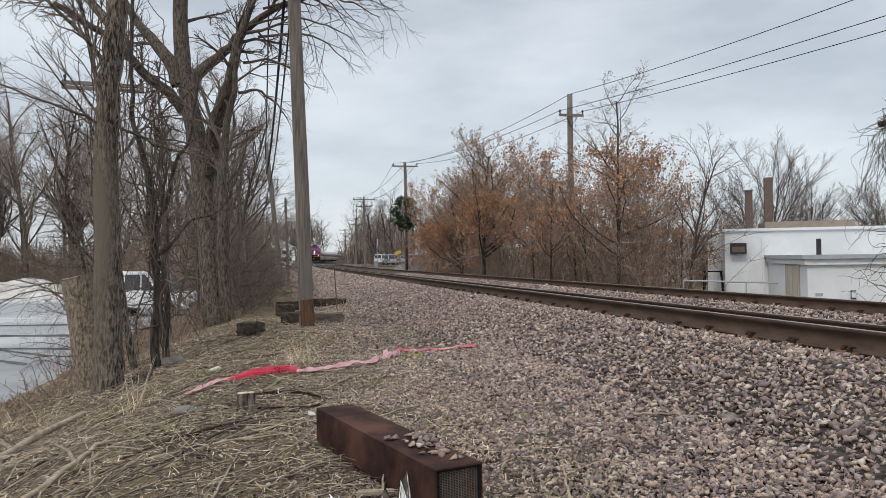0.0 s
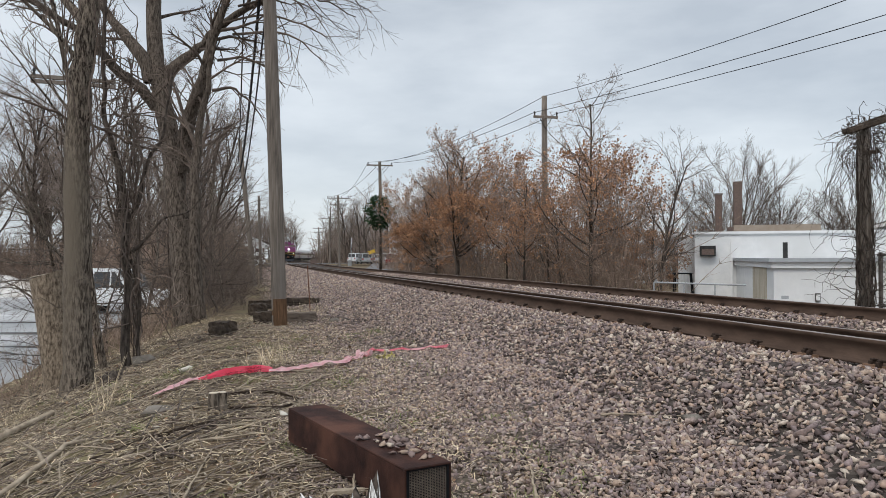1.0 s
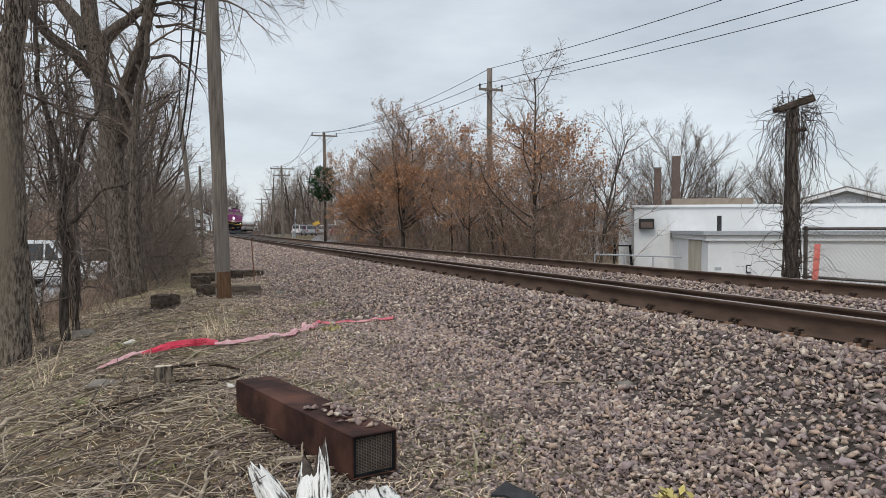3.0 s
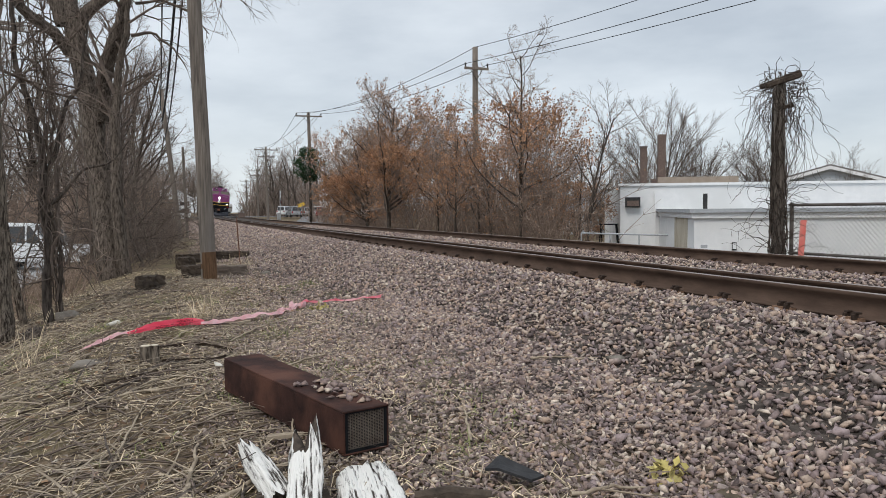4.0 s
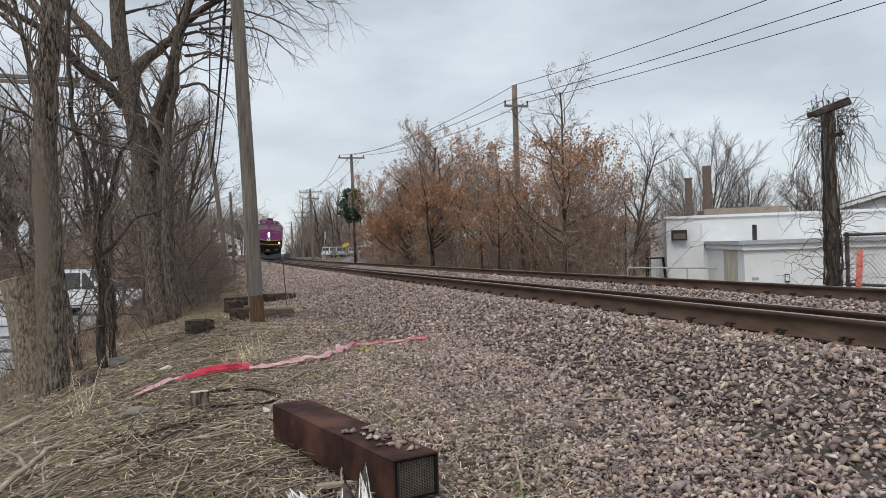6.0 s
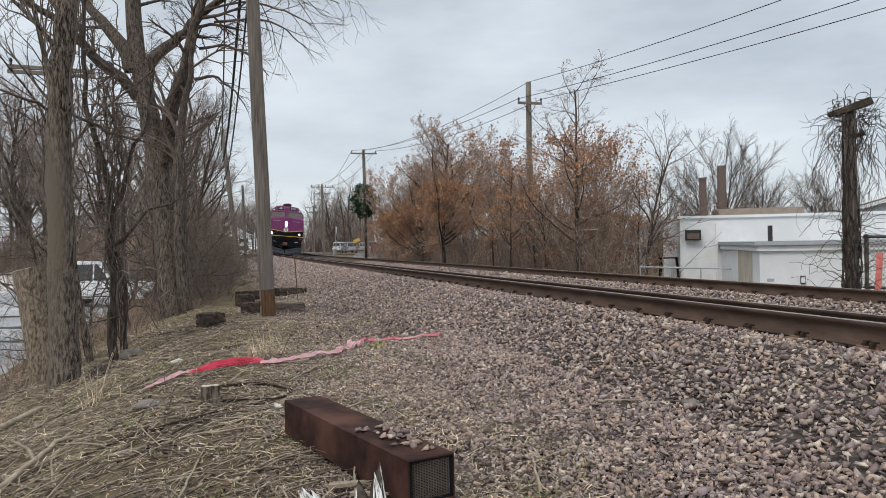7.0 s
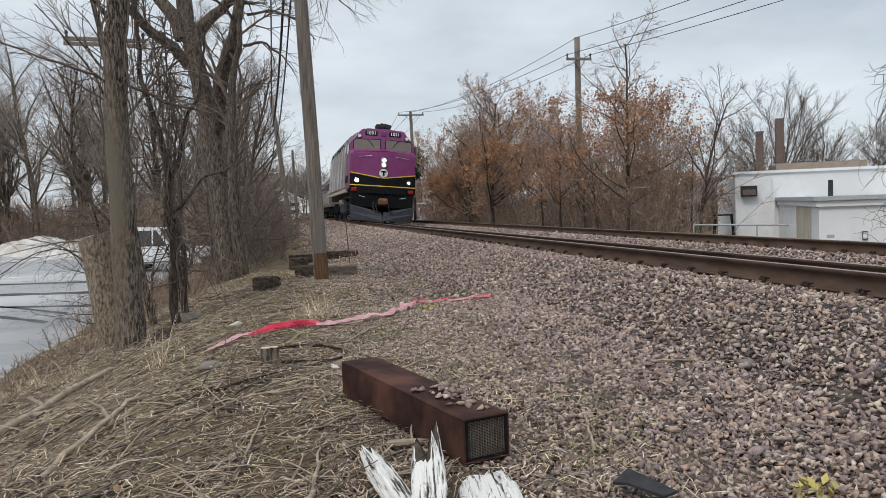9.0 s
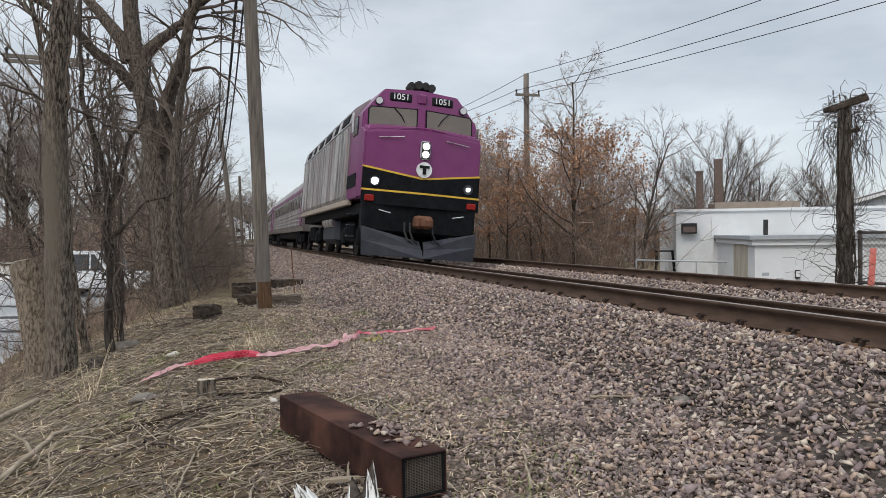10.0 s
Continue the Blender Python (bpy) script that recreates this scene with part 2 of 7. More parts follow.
M_TAPEROSE = surf("pink_tape", (0.72, 0.14, 0.20), (0.80, 0.34, 0.38), scale=9, rough=0.45, bump=0.2, c3=(0.80, 0.55, 0.56), big=2.5)
M_STRAP = surf("dark_steel_strap", (0.055, 0.040, 0.032), (0.11, 0.082, 0.066), scale=11, rough=0.75, bump=0.3)
M_STRAW = surf("dry_grass_straw", (0.31, 0.24, 0.155), (0.62, 0.515, 0.37), scale=3, rough=0.95, bump=0.0, spec=0.1, island=0.6)
M_GRASS = surf("low_green_grass", (0.12, 0.145, 0.055), (0.23, 0.235, 0.10), scale=3, rough=0.95, bump=0.0, spec=0.1, island=0.4)
M_YPLANT = surf("yellowed_plant", (0.42, 0.35, 0.12), (0.56, 0.49, 0.22), scale=9, rough=0.9, bump=0.1, island=0.3)
M_RUBBER = surf("black_rubber", (0.022, 0.022, 0.024), (0.045, 0.045, 0.047), scale=14, rough=0.7, bump=0.3)
M_GROCK = surf("grey_brown_rock", (0.12, 0.105, 0.09), (0.24, 0.215, 0.185), scale=9, rough=0.95, bump=0.7)
M_WROCK = surf("pale_rock", (0.46, 0.43, 0.38), (0.62, 0.59, 0.53), scale=14, rough=0.9, bump=0.6)
M_SNOW = surf("dirty_snow", (0.46, 0.44, 0.41), (0.66, 0.645, 0.625), scale=1.4, rough=0.85, bump=0.5, c3=(0.44, 0.40, 0.35), big=0.5, fine=12)
M_LOT = surf("wet_salted_asphalt", (0.27, 0.275, 0.28), (0.43, 0.435, 0.44), scale=0.9, rough=0.42, bump=0.12, stretch=(0.6, 1, 1), c3=(0.56, 0.56, 0.56), big=0.16, fine=40, spec=0.5)
M_ROAD = surf("grey_asphalt_road", (0.12, 0.12, 0.125), (0.19, 0.19, 0.195), scale=3, rough=0.8, bump=0.2)
M_CARWHITE = surf("white_car_paint", (0.66, 0.67, 0.68), (0.72, 0.73, 0.74), scale=2, rough=0.3, bump=0.0)
M_CARSILVER = surf("silver_car_paint", (0.36, 0.37, 0.385), (0.42, 0.43, 0.44), scale=2, rough=0.3, metal=0.5, bump=0.0)
M_CARRED = surf("red_car_paint", (0.28, 0.03, 0.035), (0.34, 0.045, 0.05), scale=2, rough=0.3, bump=0.0)
M_FENCE = surf("rusty_fence_steel", (0.10, 0.085, 0.075), (0.20, 0.18, 0.165), scale=10, rough=0.7, metal=0.4, bump=0.2)
M_GREENBOX = surf("grey_green_box", (0.10, 0.12, 0.11), (0.15, 0.17, 0.155), scale=5, rough=0.6)
M_DARKBOARD = surf("number_board_black", (0.008, 0.008, 0.01), (0.014, 0.014, 0.016), rough=0.4, bump=0.0)


def ground_material():
    """Litter and dead grass, blending by the stored zone into stone dust along the tracks, darkened as shade between
    stones.
    """
    m = surf("ground_litter", (0.04, 0.029, 0.02), (0.22, 0.162, 0.105), scale=24, rough=0.97, bump=0.9, c3=(0.165, 0.138, 0.08), big=1.3, fine=55, spec=0.1)
    n, l = m.node_tree.nodes, m.node_tree.links
    b = n["Principled BSDF"]
    old = b.inputs["Base Color"].links[0].from_socket
    at = n.new("ShaderNodeAttribute")
    at.attribute_name = "zone"
    vor = n.new("ShaderNodeTexVoronoi")
    vor.inputs["Scale"].default_value = 24
    l.new(n["Texture Coordinate"].outputs["Object"], vor.inputs["Vector"])
    hs = n.new("ShaderNodeMix")
    hs.data_type = "RGBA"
    # near-black bed: shade in the gaps between stones is put into its colour
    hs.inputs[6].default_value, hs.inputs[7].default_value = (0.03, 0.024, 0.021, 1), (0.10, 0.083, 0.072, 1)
    sep = n.new("ShaderNodeSeparateColor")
    l.new(vor.outputs["Color"], sep.inputs[0])
    l.new(sep.outputs[0], hs.inputs[0])
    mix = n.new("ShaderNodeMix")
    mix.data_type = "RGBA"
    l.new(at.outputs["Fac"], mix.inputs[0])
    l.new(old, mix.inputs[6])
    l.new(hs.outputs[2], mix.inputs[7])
    l.new(mix.outputs[2], b.inputs["Base Color"])
    return m


M_GROUND = ground_material()


# ---- mesh helpers ----
def mesh_np(name, V, F):
    """A mesh from an array of points and an array of equal-sized faces."""
    V, F = np.asarray(V, dtype=np.float32), np.asarray(F, dtype=np.int32)
    me = bpy.data.meshes.new(name)
    me.vertices.add(len(V))
    me.vertices.foreach_set("co", V.ravel())
    k = F.shape[1]
    me.loops.add(F.size)
    me.loops.foreach_set("vertex_index", F.ravel())
    me.polygons.add(len(F))
    me.polygons.foreach_set("loop_start", np.arange(0, F.size, k, dtype=np.int32))
    me.update(calc_edges=True)
    me.validate()
    return me


def part_np(name, V, F, mat, parent=None, label="", smooth=False):
    me = mesh_np(name, V, F)
    me.materials.append(mat)
    if smooth:
        me.polygons.foreach_set("use_smooth", np.ones(len(me.polygons), dtype=bool))
    ob = new(name, me)
    ob.parent = parent
    return tagged(ob, label)


def part(name, bm, mat, parent=None, label="", smooth=False):
    me = bpy.data.meshes.new(name)
    bmesh.ops.recalc_face_normals(bm, faces=bm.faces)
    bm.to_mesh(me)
    bm.free()
    me.materials.append(mat)
    if smooth:
        me.polygons.foreach_set("use_smooth", np.ones(len(me.polygons), dtype=bool))
    ob = new(name, me)
    ob.parent = parent
    return tagged(ob, label)


def thing(name, label, category, at=None, group="", kind=""):
    ob = new(name)
    if at is not None:
        ob.matrix_basis = at if isinstance(at, Matrix) else Matrix.Translation(at)
    return tagged(ob, label, category, group, kind)


def add_box(bm, c, s, rot=None, bevel=0.0):
    t = bmesh.new()
    bmesh.ops.create_cube(t, size=1, matrix=Matrix.Diagonal((*s, 1)))
    if bevel:
        bmesh.ops.bevel(t, geom=t.edges[:], offset=bevel, segments=1, affect="EDGES")
    m = Matrix.Translation(c) @ (rot.to_4x4() if rot is not None else Matrix.Identity(4))
    join(bm, t, m)
    return bm


def join(bm, t, m=None):
    vs = {}
    for v in t.verts:
        vs[v] = bm.verts.new(m @ v.co if m else v.co)
    for f in t.faces:
        bm.faces.new([vs[v] for v in f.verts])
    t.free()


def box(c, s, rot=None, bevel=0.0):
    return add_box(bmesh.new(), c, s, rot, bevel)


def add_tube(bm, pts, radii, sides=8, cap=True):
    pts = [Vector(p) for p in pts]
    if not hasattr(radii, "__len__"):
        radii = [radii] * len(pts)
    rings = []
    for i, p in enumerate(pts):
        d = (pts[min(i + 1, len(pts) - 1)] - pts[max(i - 1, 0)]).normalized()
        a = d.cross(Vector((0, 0, 1)) if abs(d.z) < 0.9 else Vector((1, 0, 0))).normalized()
        b = d.cross(a)
        rings.append([bm.verts.new(p + (a * math.cos(6.2832 * k / sides) + b * math.sin(6.2832 * k / sides)) * radii[i]) for k in range(sides)])
    for r, q in zip(rings, rings[1:]):
        for k in range(sides):
            bm.faces.new((r[k], r[(k + 1) % sides], q[(k + 1) % sides], q[k]))
    if cap:
        bm.faces.new(rings[0])
        bm.faces.new(rings[-1])
    return bm


def tube(pts, radii, sides=8, cap=True):
    return add_tube(bmesh.new(), pts, radii, sides, cap)


def add_prism(bm, poly, d):
    """A flat polygon of 3D points, given thickness by the vector d."""
    a = [bm.verts.new(p) for p in poly]
    b = [bm.verts.new(Vector(p) + Vector(d)) for p in poly]
    bm.faces.new(a)
    bm.faces.new(b[::-1])
    n = len(a)
    for i in range(n):
        bm.faces.new((a[i], a[(i + 1) % n], b[(i + 1) % n], b[i]))
    return bm


def prism(poly, d):
    return add_prism(bmesh.new(), poly, d)


def hull(points, bevel=0.0):
    bm = bmesh.new()
    for p in points:
        bm.verts.new(p)
    r = bmesh.ops.convex_hull(bm, input=bm.verts[:])
    loose = [v for v in bm.verts if not v.link_faces]
    bmesh.ops.delete(bm, geom=loose, context="VERTS")
    bmesh.ops.dissolve_limit(bm, angle_limit=0.02, verts=bm.verts[:], edges=bm.edges[:])
    if bevel:
        bmesh.ops.bevel(bm, geom=bm.edges[:], offset=bevel, segments=2, affect="EDGES")
    return bm


def tubes_np(branches, sides):
    """Many tapered tubes as one array of points and quads; a branch is (points, radii)."""
    Vs, Fs, base = [], [], 0
    ang = np.arange(sides) * (2 * np.pi / sides)
    ca, sa = np.cos(ang)[None, None, :, None], np.sin(ang)[None, None, :, None]
    groups = {}
    for pts, radii in branches:
        groups.setdefault(len(pts), []).append((pts, radii))
    for n, rows in groups.items():
        P = np.array([p for p, _ in rows], dtype=float)
        r = np.array([q for _, q in rows], dtype=float)[:, :, None, None]
        d = np.gradient(P, axis=1)
        d /= np.linalg.norm(d, axis=2, keepdims=True) + 1e-9
        steep = np.abs(d[:, :1, 2:]) >= 0.8
        ref = np.where(steep, np.array([0.95, 0.2, 0.1]), np.array([0.31, 0.17, 0.93]))
        a = np.cross(d, np.broadcast_to(ref, d.shape))
        a /= np.linalg.norm(a, axis=2, keepdims=True) + 1e-9
        b = np.cross(d, a)
        V = P[:, :, None, :] + r * (a[:, :, None, :] * ca + b[:, :, None, :] * sa)
        Vs.append(V.reshape(-1, 3))
        i = np.arange(n - 1)[:, None] * sides
        k = np.arange(sides)[None, :]
        k2 = (k + 1) % sides
        F = np.stack([i + k, i + k2, i + sides + k2, i + sides + k], axis=-1).reshape(1, -1, 4)
        Fs.append((F + (np.arange(len(rows)) * n * sides)[:, None, None]).reshape(-1, 4) + base)
        base += len(rows) * n * sides
    return np.concatenate(Vs), np.concatenate(Fs)


# ---- ground ----
PROF_U = np.array([-3000, -8.75, -7.6, -6.35, -5.6, -4.9, -4.2, -2.4, -0.72, -0.3, 1.9, 2.7, 3.4, 5.5, 6.1, 7.3, 9.0, 12, 3000], dtype=float)
PROF_Z = np.array([-1.75, -1.75, -1.47, -1.03, -0.74, -0.56, -0.50, -0.465, -0.172, -0.186, -0.374, -0.375, -0.278, -0.445, -0.53, -0.85, -1.35, -1.6, -1.6])
FAR_Z = np.array([-0.75, -0.75, -0.74, -0.72, -0.68, -0.56, -0.50, -0.465, -0.172, -0.186, -0.374, -0.375, -0.278, -0.445, -0.52, -0.55, -0.58, -0.6, -0.6])


def hz(x, y):
    """Height of the ground."""
    x, y = np.asarray(x, dtype=float), np.asarray(y, dtype=float)
    yy = np.clip(y, -60, 300)
    u = x - xr(yy)
    k = np.clip((y - 58) / 40, 0, 1)
    k = k * k * (3 - 2 * k)
    z = np.interp(u, PROF_U, PROF_Z) * (1 - k) + np.interp(u, PROF_U, FAR_Z) * k
    soft = np.clip((-1.2 - u) / 1.5, 0, 1) * np.clip((u + 8.9) / 0.8, 0, 1)
    return z + soft * (0.028 * np.sin(1.9 * x + 0.7 * y) * np.sin(1.3 * y - 0.6 * x) + 0.012 * np.sin(6.1 * x + 1.7) * np.sin(5.3 * y))


def gz(x, y):
    return float(hz(x, y))


def build_ground():
    xs = np.concatenate([-np.geomspace(3000, 9, 26), np.arange(-8.6, 10.0, 0.13), np.geomspace(10.4, 3000, 26)])
    ys = np.concatenate([-np.geomspace(3000, 2.4, 18), np.arange(-2.0, 22, 0.16), np.geomspace(22.4, 3000, 70)])
    X, Y = np.meshgrid(xs, ys)
    Z = hz(X, Y)
    rng = np.random.default_rng(3)
    near = (np.abs(X) < 9) & (Y > -2) & (Y < 22)
    u = X - xr(np.clip(Y, -60, 300))
    Z = Z + near * rng.normal(0, 0.010, Z.shape) * ((u < -0.5) & (u > -8.6))
    V = np.stack([X, Y, Z], axis=-1).reshape(-1, 3)
    nx, ny = len(xs), len(ys)
    i = np.arange(ny - 1)[:, None] * nx + np.arange(nx - 1)[None, :]
    F = np.stack([i, i + 1, i + nx + 1, i + nx], axis=-1).reshape(-1, 4)
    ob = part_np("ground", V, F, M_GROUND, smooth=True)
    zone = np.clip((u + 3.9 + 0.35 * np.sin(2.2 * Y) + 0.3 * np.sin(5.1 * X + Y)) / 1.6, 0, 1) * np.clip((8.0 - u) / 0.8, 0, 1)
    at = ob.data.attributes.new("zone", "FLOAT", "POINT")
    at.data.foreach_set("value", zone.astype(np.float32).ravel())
    tagged(ob, "littered ground with dead grass, twigs and stone dust darkened as in shaded gaps", "ground", kind="structure")


build_ground()


def build_lot():
    """The wet car park below the bank, with an uneven near edge."""
    rng = np.random.default_rng(8)
    ys = np.concatenate([np.arange(-30, 60, 0.5), [60.5]])
    edge = xr(ys) - 8.55 + rng.normal(0, 0.07, len(ys)) + 0.12 * np.sin(ys * 0.9)
    V, F = [], []
    for y, e in zip(ys, edge):
        V += [(-90, y, -1.70), (-18, y, -1.70), (e, y, -1.702), (e + 0.06, y, -1.78)]
    for i in range(len(ys) - 1):
        for k in range(3):
            a = i * 4 + k
            F.append((a, a + 1, a + 5, a + 4))
    part_np("parking_lot", V, F, M_LOT)
    tagged(bpy.data.objects["parking_lot"], "wet grey asphalt car park with salt stains", "car park", kind="structure")
    rng = np.random.default_rng(4)
    # melt-water streaks and tyre marks, as thin dark films
    dark = surf("damp_tyre_track", (0.06, 0.064, 0.068), (0.11, 0.115, 0.12), scale=2.5, rough=0.25, bump=0.05)
    for (x0, y0, x1, y1, w) in ((-19, 27.2, -5.2, 24.8, 0.4), (-17, 24, -5.0, 21, 0.26), (-11.5, 22.8, -6, 18.3, 0.2), (-13, 26, -6.0, 19.8, 0.16), (-29, 32.5, -7.0, 29.4, 0.36)):
        n, V, F = 24, [], []
        for i in range(n + 1):
            f = i / n
            ww = w * (0.55 + 0.5 * rng.random())
            x, y = x0 + (x1 - x0) * f, y0 + (y1 - y0) * f + 0.35 * math.sin(3.1 * f)
            V += [(x, y - ww, -1.695), (x, y + ww, -1.695)]
            if i:
                a = 2 * i
                F.append((a - 2, a, a + 1, a - 1))
        tagged(part_np("tyre_mark", V, F, dark), "dark wet tyre mark across the asphalt", "tyre mark", "tyre marks", kind="structure")
    for (x0, y0, x1, y1) in ((-36, 37, -9, 33.4),):
        ob = part("lane_line", box((0, 0, 0), (27, 0.12, 0.006)), M_SIGNWHITE)
        ob.matrix_basis = Matrix.Translation(((x0 + x1) / 2, (y0 + y1) / 2, -1.694)) @ Matrix.Rotation(math.atan2(y1 - y0, x1 - x0), 4, "Z")
        tagged(ob, "worn white painted lane line", "lane line", kind="structure")


build_lot()


def build_road():
    """The level crossing and the street beyond it."""
    ob = part("crossing_road", box((0, 0, 0), (90, 8, 0.06)), M_ROAD)
    ob.matrix_basis = Matrix.Translation((30, 128, -0.20)) @ Matrix.Rotation(radians(6), 4, "Z")
    tagged(ob, "grey asphalt road over the level crossing", "road", kind="structure")
    ob = part("side_street", box((0, 0, 0), (7, 120, 0.06)), M_ROAD)
    ob.matrix_basis = Matrix.Translation((19, 118, -0.35)) @ Matrix.Rotation(radians(-8), 4, "Z")
    tagged(ob, "pale grey street beside the railway", "road", kind="structure")


build_road()


# ---- tracks ----
def track_pose(y, off=0.0, z=0.0):
    s = float(xr(y + 0.5) - xr(y - 0.5))
    n = Vector((1, -s, 0)).normalized()
    return Vector((float(xr(y)), y, z)) + n * off, math.atan2(-s, 1)


RAIL_SEC = [(-0.07, -0.186), (0.07, -0.186), (0.07, -0.172), (0.012, -0.15), (0.010, -0.048), (0.034, -0.036), (0.036, -0.006), (0.028, 0.0), (-0.028, 0.0), (-0.036, -0.006), (-0.034, -0.036), (-0.010, -0.048), (-0.012, -0.15), (-0.07, -0.172)]


def rail_mesh(off, z):
    ys = np.concatenate([np.arange(-25, 60, 0.8), np.arange(60, 300, 2.0)])
    V, F, k = [], [], len(RAIL_SEC)
    for y in ys:
        p, a = track_pose(float(y), off, z)
        for (x, h) in RAIL_SEC:
            V.append((p.x + x * math.cos(a), p.y + x * math.sin(a), p.z + h - x * CANT))
    for i in range(len(ys) - 1):
        for j in range(k):
            F.append((i * k + j, i * k + (j + 1) % k, (i + 1) * k + (j + 1) % k, (i + 1) * k + j))
    return V, F


def build_track(off, z0, label):
    tr = thing("railway_track", label, "railway track", kind="structure")
    for o in (0.0, GAUGE):
        V, F = rail_mesh(off + o, z0 - o * CANT)
        ob = part_np("rail", V, F, M_RAIL, tr)
        ob.data.materials.append(M_RAILTOP)
        k = len(RAIL_SEC)
        ob.data.polygons.foreach_set("material_index", [1 if i % k in (6, 7, 8) else 0 for i in range(len(F))])
    tie = bpy.data.meshes.new("tie")
    b = box((0, 0, 0), (2.55, 0.225, 0.17), bevel=0.012)
    b.to_mesh(tie)
    b.free()
    tie.materials.append(M_TIE)
    plate = bpy.data.meshes.new("tie_plate")
    b = box((0, 0, 0), (0.34, 0.19, 0.022), bevel=0.005)
    add_box(b, (-0.1, 0, 0.016), (0.04, 0.19, 0.02))
    b.to_mesh(plate)
    b.free()
    plate.materials.append(M_PLATE)
    spike = bpy.data.meshes.new("spike")
    b = box((0, 0, 0.02), (0.05, 0.028, 0.045), bevel=0.006)
    add_box(b, (0.02, 0, 0.048), (0.055, 0.036, 0.016), bevel=0.004)
    b.to_mesh(spike)
    b.free()
    spike.materials.append(M_SPIKE)
    rng = random.Random(5)
    tilt = math.atan(CANT)
    for i in range(120):
        y = -7.0 + 0.6 * i
        p, a = track_pose(y + rng.uniform(-0.03, 0.03), off + GAUGE / 2, z0 - CANT * GAUGE / 2 - 0.208)
        m = Matrix.Translation(p) @ Matrix.Rotation(a + rng.uniform(-0.012, 0.012), 4, "Z") @ Matrix.Rotation(tilt, 4, "Y")
        ob = new("tie", tie)
        ob.parent = tr
        ob.matrix_basis = m @ Matrix.Translation((rng.uniform(-0.05, 0.05), 0, -0.085))
        for side in (-1, 1):
            pl = new("tie_plate", plate)
            pl.parent = tr
            pl.matrix_basis = m @ Matrix.Translation((side * GAUGE / 2, 0, 0.011)) @ (Matrix.Rotation(math.pi, 4, "Z") if side > 0 else Matrix.Identity(4))
            if 8 < i < 48 and side < 0:
                for dx, dy in ((-0.085, 0.05), (-0.13, -0.055)):
                    sp = new("spike", spike)
                    sp.parent = tr
                    sp.matrix_basis = m @ Matrix.Translation((side * GAUGE / 2 + dx, dy, 0.02))
    return tr


build_track(0.0, 0.0, "rusty railway track on wooden sleepers in crushed stone")
build_track(SECOND, -0.106, "rusty second railway track on wooden sleepers in crushed stone")


def rock_shapes(seed, count, pts=8, flat=0.68):
    rng = np.random.default_rng(seed)
    out = []
    for _ in range(count):
        P = rng.normal(size=(pts, 3))
        P /= np.linalg.norm(P, axis=1, keepdims=True)
        P *= rng.uniform(0.8, 1.15, (pts, 1)) * np.array([1.25, 0.9, flat])
        bm = bmesh.new()
        for p in P:
            bm.verts.new(p)
        bmesh.ops.convex_hull(bm, input=bm.verts[:])
        bmesh.ops.delete(bm, geom=[v for v in bm.verts if not v.link_faces], context="VERTS")
        bmesh.ops.triangulate(bm, faces=bm.faces[:])
        bm.verts.index_update()
        out.append((np.array([v.co[:] for v in bm.verts]), np.array([[v.index for v in f.verts] for f in bm.faces])))
        bm.free()
    return out


def scatter(shapes, P, R, seed):
    """Stones of the given shapes at the points P, with radii R and random turns."""
    rng = np.random.default_rng(seed)
    kind = rng.integers(0, len(shapes), len(P))
    Vs, Fs, base = [], [], 0
    for k, (v, f) in enumerate(shapes):
        sel = np.where(kind == k)[0]
        if not len(sel):
            continue
        n = len(sel)
        q = rng.normal(size=(n, 4)) * np.array([1, 0.35, 0.35, 1])
        q /= np.linalg.norm(q, axis=1, keepdims=True)
        w, x, y, z = q.T
        M = np.stack([1 - 2 * (y * y + z * z), 2 * (x * y - z * w), 2 * (x * z + y * w), 2 * (x * y + z * w), 1 - 2 * (x * x + z * z), 2 * (y * z - x * w), 2 * (x * z - y * w), 2 * (y * z + x * w), 1 - 2 * (x * x + y * y)], axis=-1).reshape(n, 3, 3)
        V = np.einsum("nij,vj->nvi", M, v) * R[sel][:, None, None] + P[sel][:, None, :]
        Vs.append(V.reshape(-1, 3))
        Fs.append((f[None] + (np.arange(n) * len(v))[:, None, None]).reshape(-1, 3) + base)
        base += n * len(v)
    return np.concatenate(Vs), np.concatenate(Fs)


